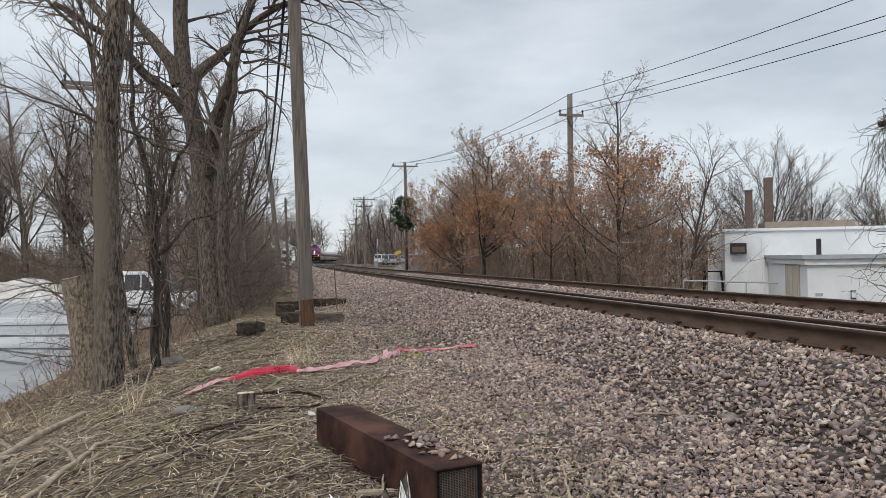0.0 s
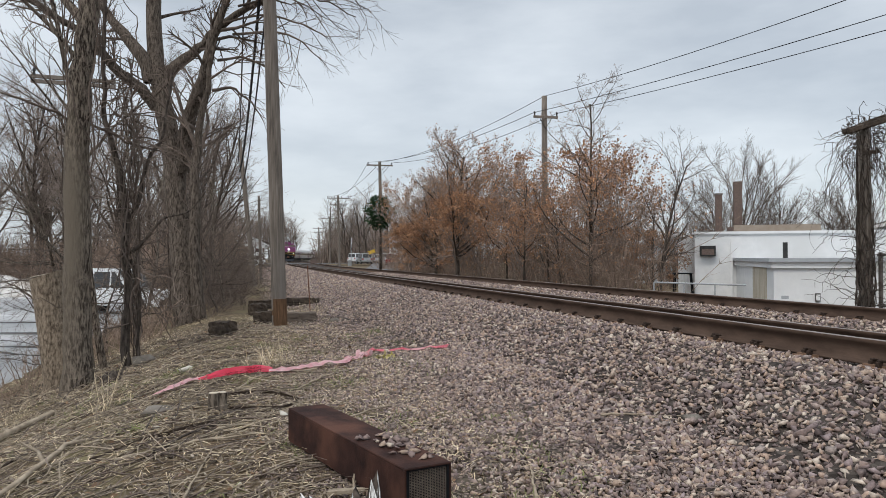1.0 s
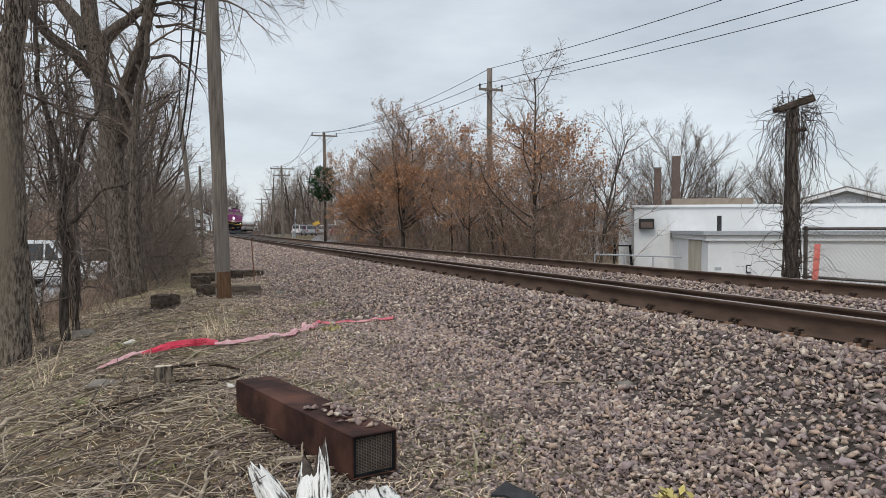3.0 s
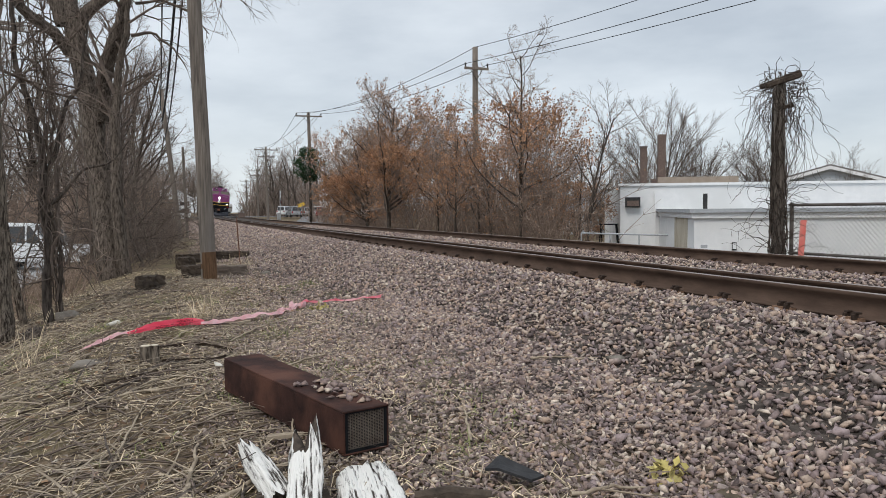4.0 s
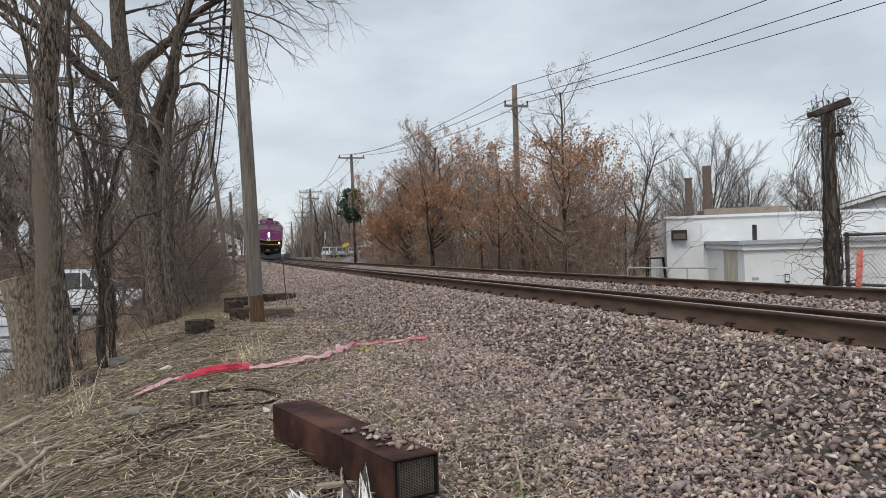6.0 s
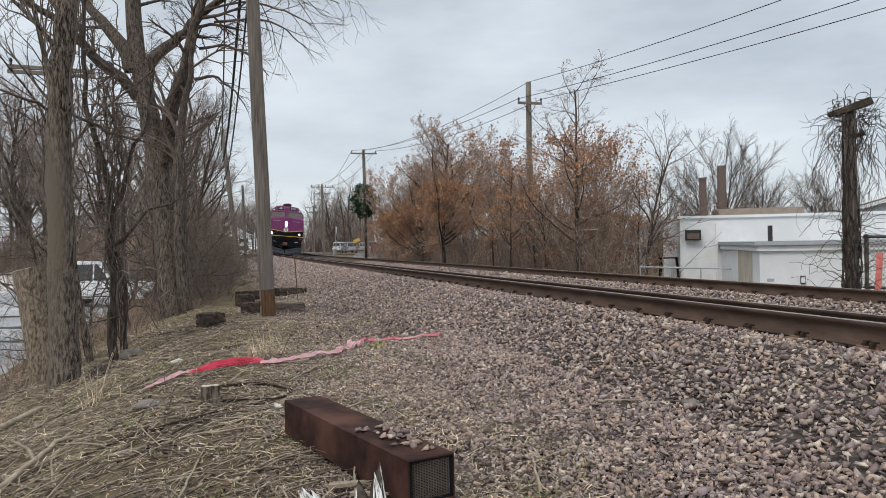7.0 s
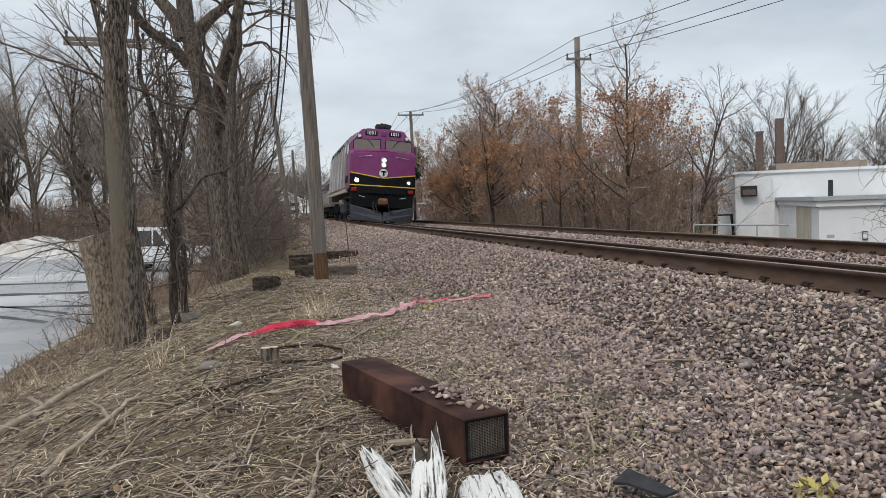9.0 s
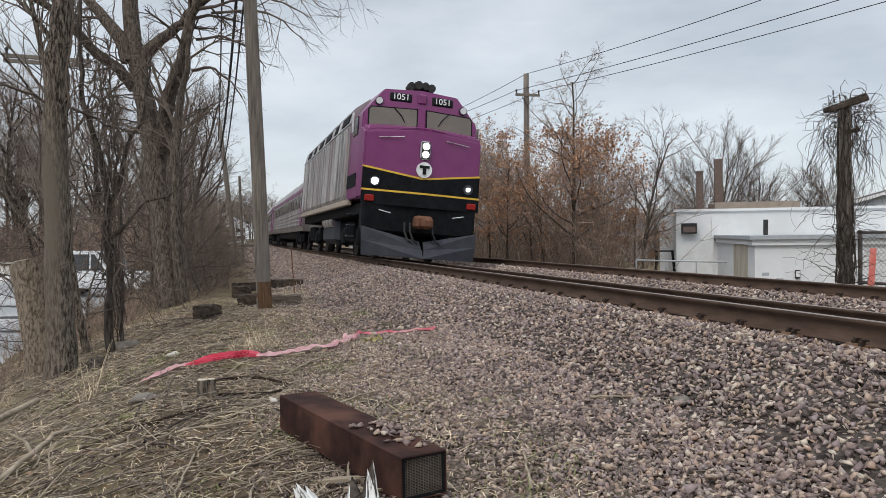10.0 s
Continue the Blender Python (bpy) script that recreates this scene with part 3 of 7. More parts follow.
def build_ballast():
    rng = np.random.default_rng(21)
    P, R = [], []

    def keep_stones(u, y, r, lift, fade):
        if fade:
            k = rng.random(len(u)) < np.clip((u - fade[0]) / (fade[1] - fade[0]), 0.0, 1)
            u, y, r = u[k], y[k], r[k]
        x = xr(y) + u
        z = hz(x, y) + r * (lift + rng.uniform(-0.25, 0.35, len(u)))
        P.append(np.stack([x, y, z], axis=-1))
        R.append(r)

    def packed(u0, u1, y0, y1, step, r0, r1, fade=None, lift=0.32):
        """A close layer: one stone to each cell, shifted within it; smaller towards the bank."""
        us, ys = np.arange(u0, u1, step), np.arange(y0, y1, step)
        u, y = (a.ravel() for a in np.meshgrid(us, ys))
        u = u + rng.uniform(-0.5, 0.5, len(u)) * step
        y = y + rng.uniform(-0.5, 0.5, len(y)) * step
        r = r0 + (r1 - r0) * rng.random(len(u)) ** 1.8
        r = r * np.where(u < 0, np.interp(u, [-4.2, -3.0, -1.8, -0.4], [0.5, 0.72, 0.92, 1.02]), 1.0)
        keep_stones(u, y, r, lift, fade)

    def strewn(n, u0, u1, y0, y1, r0, r1, fade=None, lift=0.3):
        u, y = rng.uniform(u0, u1, n), rng.uniform(y0, y1, n)
        keep_stones(u, y, r0 + (r1 - r0) * rng.random(n) ** 1.6, lift, fade)

    packed(-4.2, -0.16, 0.9, 7.5, 0.040, 0.019, 0.035, (-4.5, -3.5))
    packed(-4.3, -1.9, 0.9, 8.5, 0.028, 0.021, 0.036, (-4.7, -3.7), 0.15)
    strewn(6000, -2.4, -0.2, 0.9, 8.5, 0.009, 0.019)
    strewn(900, -2.9, -0.25, 0.9, 9.0, 0.030, 0.044, (-3.2, -1.2), 0.55)
    packed(-4.1, -0.16, 7.5, 14, 0.048, 0.024, 0.039, (-4.4, -3.2))
    strewn(6000, -4.2, -2.4, 8.5, 15, 0.009, 0.02, (-4.6, -3.4))
    packed(-3.8, -0.16, 14, 24, 0.060, 0.030, 0.047, (-4.1, -3.0))
    packed(-3.5, -0.2, 24, 45, 0.085, 0.042, 0.062, (-3.8, -2.6))
    packed(-3.2, -0.25, 45, 90, 0.14, 0.06, 0.09)
    packed(1.70, 3.85, 3.0, 18, 0.056, 0.027, 0.045)
    packed(1.70, 3.85, 18, 45, 0.085, 0.040, 0.06)
    packed(0.1, 1.42, 3.0, 22, 0.07, 0.03, 0.048)
    packed(5.6, 7.2, 4.0, 25, 0.08, 0.035, 0.055)
    strewn(4000, -4.0, -0.18, -4.0, 0.9, 0.018, 0.038, (-4.3, -3.0))
    strewn(8000, -5.4, -3.0, 1.2, 14, 0.006, 0.018, (-6.0, -3.4))
    V, F = scatter(rock_shapes(2, 28, 7, 0.62), np.concatenate(P), np.concatenate(R), 9)
    ob = part_np("ballast", V, F, M_BALLAST)
    tagged(ob, "grey brown crushed stone ballast along the tracks", "ballast", kind="stuff")


build_ballast()

# ---- train ----
def front_pt(x, z, lift=0.0):
    """A point on the locomotive's nose, which is creased along its middle."""
    return Vector((x, 0.28 + 0.13 * abs(x) / 1.5 + 0.05 * (z - 1.8) - lift, z))


def nose_panel(poly, mat, name, parent, lift=0.006, label=""):
    """A painted plate on the nose; poly runs over x >= 0 and is mirrored."""
    bm = bmesh.new()
    for s in (-1, 1):
        pts = [front_pt(s * x, z, lift) for x, z in poly]
        add_prism(bm, pts, (0, 0.012, 0))
    return part(name, bm, mat, parent, label)


def text_mesh(name, body, size, mat, parent, m, depth=0.004):
    cu = bpy.data.curves.new(name, "FONT")
    cu.body, cu.size, cu.align_x, cu.align_y, cu.extrude = body, size, "CENTER", "CENTER", depth
    tmp = bpy.data.objects.new(name, cu)
    me = bpy.data.meshes.new_from_object(tmp)
    bpy.data.objects.remove(tmp)
    me.materials.clear()
    me.materials.append(mat)
    ob = new(name, me)
    ob.parent = parent
    ob.matrix_basis = m
    return ob


def disc(c, r, d, axis="Y", sides=24):
    v = {"Y": Vector((0, d, 0)), "X": Vector((d, 0, 0)), "Z": Vector((0, 0, d))}[axis]
    return tube([Vector(c) - v / 2, Vector(c) + v / 2], r, sides)


def add_disc(bm, c, r, d, axis="Y", sides=20):
    t = disc(c, r, d, axis, sides)
    join(bm, t)
    return bm


def bogie(parent, y, wheels=(-1.4, 1.4)):
    bm = box((0, y, 0.62), (2.3, 3.6, 0.34), bevel=0.05)
    for s in (-1, 1):
        add_box(bm, (s * 1.12, y, 0.62), (0.16, 3.7, 0.42), bevel=0.04)
        for w in wheels:
            add_box(bm, (s * 1.18, y + w, 0.52), (0.2, 0.42, 0.42), bevel=0.05)
        for w in (-0.6, 0.0, 0.6):
            add_tube(bm, [(s * 1.2, y + w, 0.5), (s * 1.2, y + w, 0.95)], 0.11, 8)
    bg = part("truck_frame", bm, M_BLACK, parent, "black truck frame")
    for w in wheels:
        bm = bmesh.new()
        for s in (-1, 1):
            add_disc(bm, (s * 0.76, y + w, 0.5), 0.5, 0.13, "X", 28)
            add_disc(bm, (s * 0.70, y + w, 0.5), 0.53, 0.03, "X", 28)
        add_tube(bm, [(-0.75, y + w, 0.5), (0.75, y + w, 0.5)], 0.09, 10)
        part("wheelset", bm, M_DARKMETAL, bg, "dark steel wheels")


BODY_SEC = [(1.50, 1.52), (1.55, 1.66), (1.55, 3.68), (1.47, 4.04), (1.02, 4.40), (0.55, 4.48), (0, 4.50)]


def section_solid(sec, y0, y1):
    pts = [(x, z) for x, z in sec] + [(-x, z) for x, z in sec[::-1] if x]
    return prism([(x, y0, z) for x, z in pts], (0, y1 - y0, 0))


def build_locomotive():
    lo = thing("locomotive", "purple and silver diesel locomotive with glowing headlights on the near track", "locomotive")
    # nose and cab
    pts = []
    for s in (-1, 1):
        for z in (1.50, 3.18):
            pts.append(front_pt(s * 1.53, z))
        pts.append(front_pt(s * 1.46, 3.30) + Vector((0, 0.03, 0)))
        pts += [Vector((s * 1.55, 1.25, 1.50)), Vector((s * 1.55, 1.25, 3.42)), Vector((s * 1.2, 1.25, 3.50))]
    pts += [front_pt(0, 1.50), front_pt(0, 3.36), Vector((0, 1.25, 3.55))]
    part("nose", hull(pts, 0.05), M_PURPLE, lo, "glossy purple nose", smooth=False)
    cab = []
    for s in (-1, 1):
        cab += [(s * 1.53, 0.98, 3.2), (s * 1.53, 1.05, 3.70), (s * 0.98, 1.18, 4.40), (s * 1.53, 2.9, 1.52), (s * 1.53, 2.9, 3.70), (s * 1.0, 2.9, 4.43), (s * 1.55, 1.1, 1.52)]
    cab += [(0, 0.90, 3.25), (0, 1.12, 4.46), (0, 2.9, 4.48)]
    part("cab", hull(cab, 0.02), M_PURPLE, lo, "purple cab")
    # windshields in dark gaskets
    for s in (-1, 1):
        def cp(x, z):
            return Vector((s * x, 0.90 + 0.13 * (z - 3.25) / 1.2 * 1.6 + 0.075 * x / 1.53, z))
        quad = [(0.14, 3.44), (1.37, 3.36), (1.37, 3.80), (1.31, 3.87), (0.14, 3.92)]
        fr = [(0.11, 3.41), (1.40, 3.33), (1.40, 3.81), (1.33, 3.90), (0.11, 3.95)]
        part("windshield_gasket", prism([cp(x, z) + Vector((0, -0.03, 0)) for x, z in fr], (0, 0.10, 0)), M_BLACK, lo, "black rubber gasket")
        part("windshield", prism([cp(x, z) + Vector((0, -0.036, 0)) for x, z in quad], (0, 0.05, 0)), M_WINDSHIELD, lo, "tinted windshield reflecting grey sky")
        part("wiper", tube([cp(0.75, 3.92) + Vector((0, -0.07, 0)), cp(0.55, 3.72) + Vector((0, -0.06, 0)), cp(0.45, 3.55) + Vector((0, -0.05, 0))], 0.012, 5), M_BLACK, lo)
        # number board, class light, marker lamps
        nb = part("number_board", box((0, 0, 0), (0.58, 0.06, 0.235), bevel=0.03), M_DARKBOARD, lo, "black number board")
        nb.matrix_basis = Matrix.Translation((s * 0.56, 1.095, 4.21)) @ Matrix.Rotation(s * 0.05, 4, "Z") @ Matrix.Rotation(-0.15, 4, "X")
        text_mesh("road_number", "1051", 0.23, M_SIGNWHITE, nb, Matrix.Translation((0, -0.033, 0)) @ Matrix.Rotation(math.pi / 2, 4, "X"))
        cl = part("class_light", disc((s * 1.13, 1.08, 4.05), 0.105, 0.10), M_STEELGREY, lo, "round class light")
        part("lens", disc((s * 1.13, 1.02, 4.05), 0.085, 0.02), M_LAMPDIM, cl)
        p = front_pt(s * 1.22, 1.93)
        hl = part("ditch_light", disc((p.x, p.y - 0.01, p.z), 0.125, 0.07), M_STEELGREY, lo, "round ditch light")
        part("bulb", disc((p.x, p.y - 0.05, p.z), 0.085 if s < 0 else 0.05, 0.015), M_LAMP, hl, "glowing bulb")
        part("marker_light", box((s * 1.33, 0.36, 1.50), (0.24, 0.08, 0.16), bevel=0.02), M_RED, lo, "red marker light")
        part("grab_rail", tube([front_pt(s * 0.55, 3.10, 0.05), front_pt(s * 1.18, 3.03, 0.05)], 0.014, 6), M_SILVER, lo)
        part("step_bar", tube([(s * 0.80, 0.16, 1.16), (s * 1.10, 0.18, 1.22)], 0.011, 6), M_SIGNWHITE, lo)
        part("mirror", box((s * 1.70, 1.45, 3.45), (0.05, 0.16, 0.52), bevel=0.02), M_SILVER, lo)
        part("side_window", box((s * 1.545, 2.0, 3.45), (0.03, 0.75, 0.5), bevel=0.02), M_GLASS, lo)
        part("cab_handrail", tube([(s * 1.62, 2.75, 1.7), (s * 1.62, 2.75, 3.2)], 0.012, 6), M_TAN, lo)
    # painted bands
    nose_panel([(0, 1.71), (1.535, 1.71), (1.535, 2.27), (0, 2.06)], M_BLACK, "black_band", lo, 0.004)
    nose_panel([(0, 2.06), (1.54, 2.27), (1.54, 2.315), (0, 2.105)], M_YELLOW, "upper_stripe", lo, 0.008)
    nose_panel([(0, 1.69), (1.54, 1.69), (1.54, 1.735), (0, 1.735)], M_YELLOW, "lower_stripe", lo, 0.008)
    nose_panel([(0, 1.36), (1.54, 1.36), (1.54, 1.685), (0, 1.685)], M_BLACK, "buffer_beam", lo, 0.006)
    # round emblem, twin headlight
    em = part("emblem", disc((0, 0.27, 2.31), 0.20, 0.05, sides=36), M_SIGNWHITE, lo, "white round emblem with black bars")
    bm = box((0, 0.235, 2.385), (0.25, 0.03, 0.065))
    add_box(bm, (0, 0.235, 2.28), (0.085, 0.03, 0.17))
    part("emblem_bar", bm, M_DARKBOARD, em)
    hb = part("headlight_box", box((0, 0.28, 2.80), (0.27, 0.10, 0.47), bevel=0.05), M_CARSILVER, lo, "twin headlight housing")
    part("lamp_plate", box((0, 0.232, 2.80), (0.21, 0.012, 0.41), bevel=0.004), M_DARKMETAL, hb)
    for z in (2.695, 2.905):
        part("bulb", disc((0, 0.222, z), 0.082, 0.02), M_LAMP, hb, "glowing bulb")
    # roof: horn cluster, dome, vent
    bm = bmesh.new()
    for x, y, r, h in ((-0.26, 1.5, 0.12, 0.20), (-0.08, 1.42, 0.13, 0.26), (0.12, 1.5, 0.13, 0.27), (0.28, 1.45, 0.11, 0.20), (0.02, 1.65, 0.15, 0.24)):
        add_tube(bm, [(x, y, 4.4), (x, y, 4.46 + h * 0.5), (x, y, 4.46 + h)], [r * 0.7, r, r * 0.55], 10)
        add_tube(bm, [(x, y + 0.1, 4.46 + h * 0.6), (x, y - 0.22, 4.46 + h * 0.6)], [0.05, 0.11], 10)
    part("horn_cluster", bm, M_DARKMETAL, lo, "dark horn cluster")
    part("roof_hatch", box((-0.35, 2.2, 4.48), (0.7, 0.6, 0.08), bevel=0.03), M_STEELGREY, lo)
    part("red_beacon", box((0, 1.06, 4.22), (0.24, 0.10, 0.26), bevel=0.03), M_PURPLE, lo)
    # cowl body
    part("cowl", section_solid(BODY_SEC, 2.9, 16.2), M_SILVER, lo, "dusty silver ribbed body with painted reflection streaks")
    for s in (-1, 1):
        for k in range(23):
            y = 3.3 + 0.56 * k
            part("rib", box((s * 1.565, y, 2.62), (0.05, 0.07, 1.95), bevel=0.012), M_SILVER, lo)
            part("panel_gap", box((s * 1.548, y + 0.06, 2.62), (0.02, 0.035, 1.9)), M_BLACK, lo)
        part("roof_edge", box((s * 1.255, 9.5, 4.23), (0.50, 13.2, 0.03), rot=Matrix.Rotation(s * 0.675, 3, "Y")), M_SILVER, lo, "dusty silver roof edge with painted reflection streaks")
        part("eave_line", box((s * 1.54, 9.5, 3.66), (0.07, 13.2, 0.04), bevel=0.01), M_SILVER, lo)
        for k in range(6):
            part("air_intake", box((s * 1.505, 4.1 + 2.05 * k, 3.87), (0.05, (1.5, 0.7, 1.5, 1.2, 0.7, 1.3)[k], 0.27), rot=Matrix.Rotation(-s * 0.22, 3, "Y"), bevel=0.012), M_BLACK, lo, "dark air intake")
        part("sill", box((s * 1.50, 9.3, 1.46), (0.14, 13.6, 0.16), bevel=0.02), M_TAN, lo, "rusty grey sill")
        part("cab_side_stripe", box((s * 1.556, 2.1, 2.0), (0.012, 1.5, 0.35)), M_BLACK, lo)
        for k in range(3):
            part("ladder_step", box((s * 1.42, 2.55, 0.55 + 0.3 * k), (0.2, 0.45, 0.04), bevel=0.008), M_STEELGREY, lo)
        part("air_tank", tube([(s * 1.15, 7.2, 1.05), (s * 1.15, 9.9, 1.05)], 0.2, 14), M_SILVER, lo, "grey air tank")
    part("fuel_tank", box((0, 8.5, 0.75), (2.5, 3.4, 0.85), bevel=0.15), M_STEELGREY, lo, "grey fuel tank")
    part("underframe", box((0, 8.6, 1.28), (2.7, 15.6, 0.32), bevel=0.03), M_BLACK, lo)
    # pilot, plow and coupler
    part("pilot", box((0, 0.62, 1.08), (2.95, 0.5, 0.80), bevel=0.05), M_BLACK, lo, "black pilot")
    bm = bmesh.new()
    for s in (-1, 1):
        bot = [Vector((0, -0.32, 0.09)), Vector((s * 1.45, 0.25, 0.09))]
        top = [Vector((s * 0.05, 0.06, 0.50)), Vector((s * 1.50, 0.28, 0.80))]
        mid = [Vector((s * 0.03, -0.16, 0.30)), Vector((s * 1.48, 0.24, 0.46))]
        for a, b in ((bot, mid), (mid, top)):
            add_prism(bm, [a[0], a[1], b[1], b[0]], (0, 0.04, 0.0))
    part("snow_plow", bm, M_STEELGREY, lo, "scuffed grey snow plow")
    bm = box((0, 0.05, 0.98), (0.42, 0.5, 0.32), bevel=0.06)
    add_box(bm, (0.05, -0.22, 0.96), (0.30, 0.24, 0.28), bevel=0.07)
    part("coupler", bm, M_COUPLER, lo, "rusty brown coupler")
    for x in (-0.42, -0.28, 0.30):
        part("brake_hose", tube([(x, 0.2, 0.95), (x - 0.03, 0.02, 0.72), (x + 0.05, -0.06, 0.52), (x + 0.16, -0.08, 0.46)], 0.028, 7), M_RUBBER, lo)
    bogie(lo, 3.6)
    bogie(lo, 13.6)
    return lo


COACH_SEC = [(1.40, 0.95), (1.50, 1.2), (1.52, 3.1), (1.40, 3.45), (0.95, 3.78), (0, 3.88)]


def build_coach():
    co = thing("coach", "silver passenger coach with purple band behind the locomotive", "railway coach", group="coaches of the train")
    part("body", section_solid(COACH_SEC, 0.3, 25.6), M_SILVER, co, "brushed silver body")
    for s in (-1, 1):
        part("band", box((s * 1.53, 12.95, 2.95), (0.02, 25.2, 0.16)), M_PURPLE, co, "purple band")
        for k in range(13):
            w = part("window", box((s * 1.525, 2.9 + 1.7 * k, 2.42), (0.03, 1.25, 0.58), bevel=0.03), M_GLASS, co, "dark window")
        for y in (1.1, 24.8):
            d = part("door", box((s * 1.525, y, 2.15), (0.04, 0.85, 1.95), bevel=0.02), M_PURPLE, co, "purple door")
            part("door_glass", box((s * 1.55, y, 2.55), (0.02, 0.4, 0.7), bevel=0.01), M_GLASS, d)
        for z in (1.25, 1.45, 1.65, 1.85):
            part("flute", box((s * 1.525, 12.95, z), (0.03, 23, 0.05), bevel=0.01), M_SILVER, co)
    part("underframe", box((0, 12.9, 0.8), (2.4, 14, 0.5), bevel=0.08), M_BLACK, co)
    part("vestibule", box((0, 0.15, 2.2), (1.1, 0.35, 2.2), bevel=0.05), M_RUBBER, co, "black gangway bellows")
    bogie(co, 4.2, (-1.25, 1.25))
    bogie(co, 21.7, (-1.25, 1.25))
    return co


loco = build_locomotive()
loco.scale = (1.10, 1.0, 1.10)
coach_1 = build_coach()
coaches = [coach_1] + [copy_thing(coach_1, Matrix.Identity(4)) for _ in range(4)]


def train_front(t):
    s = 10.0 - t
    return 19.75 + 17.8 * s + 0.22 * s * s - 0.006 * s ** 3


def rolling_pose(y_front, length):
    """A vehicle on the canted near track with its front at y_front."""
    a, _ = track_pose(y_front + 0.2 * length, GAUGE / 2)
    b, _ = track_pose(y_front + 0.8 * length, GAUGE / 2)
    d = (b - a).normalized()
    p = a - d * 0.2 * length
    p.z = -CANT * GAUGE / 2
    return Matrix.Translation(p) @ Matrix.Rotation(math.atan2(-d.x, d.y), 4, "Z") @ Matrix.Rotation(math.atan(CANT), 4, "Y")


def motions():
    """The train rolls towards us along the near track."""
    times = [0.5 * i for i in range(21)]
    walk(loco, [(t, rolling_pose(train_front(t), 17.0)) for t in times])
    for k, c in enumerate(coaches):
        walk(c, [(t, rolling_pose(train_front(t) + 16.9 + 26.0 * k, 26.0)) for t in times])


# ---- poles and wires ----
def wire_pts(a, b, sag, n=14):
    a, b = Vector(a), Vector(b)
    return [a.lerp(b, i / n) - Vector((0, 0, sag * 4 * (i / n) * (1 - i / n))) for i in range(n + 1)]


def wire(a, b, sag, r=0.012):
    ob = part("power_line", tube(wire_pts(a, b, sag), r, 5), M_WIRE)
    return tagged(ob, "thin black overhead wire strung between poles", "wire", "overhead wires")


def utility_pole(base, top, r0, r1, arms=(), label="weathered grey wooden utility pole beside the track", insul=3, foot=False):
    """arms: (distance below the top, half length, lean of the arm about z)."""
    base, top = Vector(base), Vector(top)
    ob = thing("utility_pole", label, "utility pole", base, "utility poles")
    d = top - base
    n = 12
    rng = random.Random(round(base.y * 10))
    pts = [d * (i / n) + Vector((rng.uniform(-1, 1), rng.uniform(-1, 1), 0)) * r0 * 0.05 for i in range(n + 1)]
    part("pole", tube([Vector((0, 0, -0.5))] + pts, [r0 * 1.02] + [r0 + (r1 - r0) * i / n for i in range(n + 1)], 14), M_POLE, ob, smooth=True)
    if foot:
        part("stained_foot", tube([Vector((0, 0, -0.02)), d * 0.028, d * 0.05], [r0 * 1.03, r0 * 1.015, r0 * 0.985], 14, False), M_POLERUST, ob, "orange-brown stained pole foot", smooth=True)
    for drop, half, ang in arms:
        c = d - d.normalized() * drop
        rot = Matrix.Rotation(ang, 3, "Z")
        arm = part("crossarm", box(c + rot @ Vector((0, -r1 - 0.05, 0)), (2 * half, 0.09, 0.12), rot=rot, bevel=0.01), M_POLE, ob)
        for i in range(insul):
            x = -half * 0.92 + 1.84 * half * i / max(insul - 1, 1)
            q = c + rot @ Vector((x, -r1 - 0.05, 0.06))
            part("insulator", tube([q, q + Vector((0, 0, 0.09)), q + Vector((0, 0, 0.12)), q + Vector((0, 0, 0.2))], [0.035, 0.035, 0.06, 0.03], 8), M_DARKMETAL, arm)
        for s in (-1, 1):
            part("brace", tube([c + rot @ Vector((s * half * 0.5, -r1 - 0.05, -0.05)), c + rot @ Vector((0, -r1 - 0.02, -0.55))], 0.016, 5), M_DARKMETAL, arm)
    return ob


POLE_R = Vector((12.93, 33.98, 8.45))
utility_pole((0.17, 12.1, gz(0.17, 12.1)), (-0.10, 12.3, 8.2), 0.120, 0.095, (), "weathered grey leaning wooden utility pole with stained foot", foot=True)
utility_pole((12.95, 34.0, -1.5), POLE_R, 0.17, 0.13, ((1.05, 0.62, 0.0),), insul=2)
utility_pole((9.49, 65.4, -0.6), (9.31, 65.4, 9.19), 0.17, 0.13, ((0.35, 1.15, 0.0),), insul=3)
utility_pole((8.7, 99.7, -0.5), (8.56, 99.7, 9.05), 0.18, 0.13, ((0.4, 1.5, 0.0), (1.3, 1.1, 0.0)), insul=4)
utility_pole((11.2, 150, -0.5), (11.1, 150, 9.0), 0.18, 0.13, ((0.4, 1.6, 0.0), (1.3, 1.3, 0.0)), insul=4)
utility_pole((12.0, 200, -0.5), (12, 200, 9.0), 0.2, 0.14, ((0.4, 1.6, 0.0), (1.4, 1.3, 0.0)), insul=4)
utility_pole((-0.62, 30.05, -0.7), (-1.2, 30.05, 5.2), 0.105, 0.08, (), "grey leaning telegraph pole with hanging wires")
utility_pole((-0.45, 34.0, -0.7), (-0.55, 34.0, 3.4), 0.07, 0.055, (), "short dark wooden post behind a leaning pole")
utility_pole((-6.0, 25.4, -1.3), (-6.05, 25.4, 6.5), 0.15, 0.12, ((0.25, 1.2, 0.15), (0.40, 1.2, 0.15)), "old telegraph pole with crossarm among the trees", insul=2)

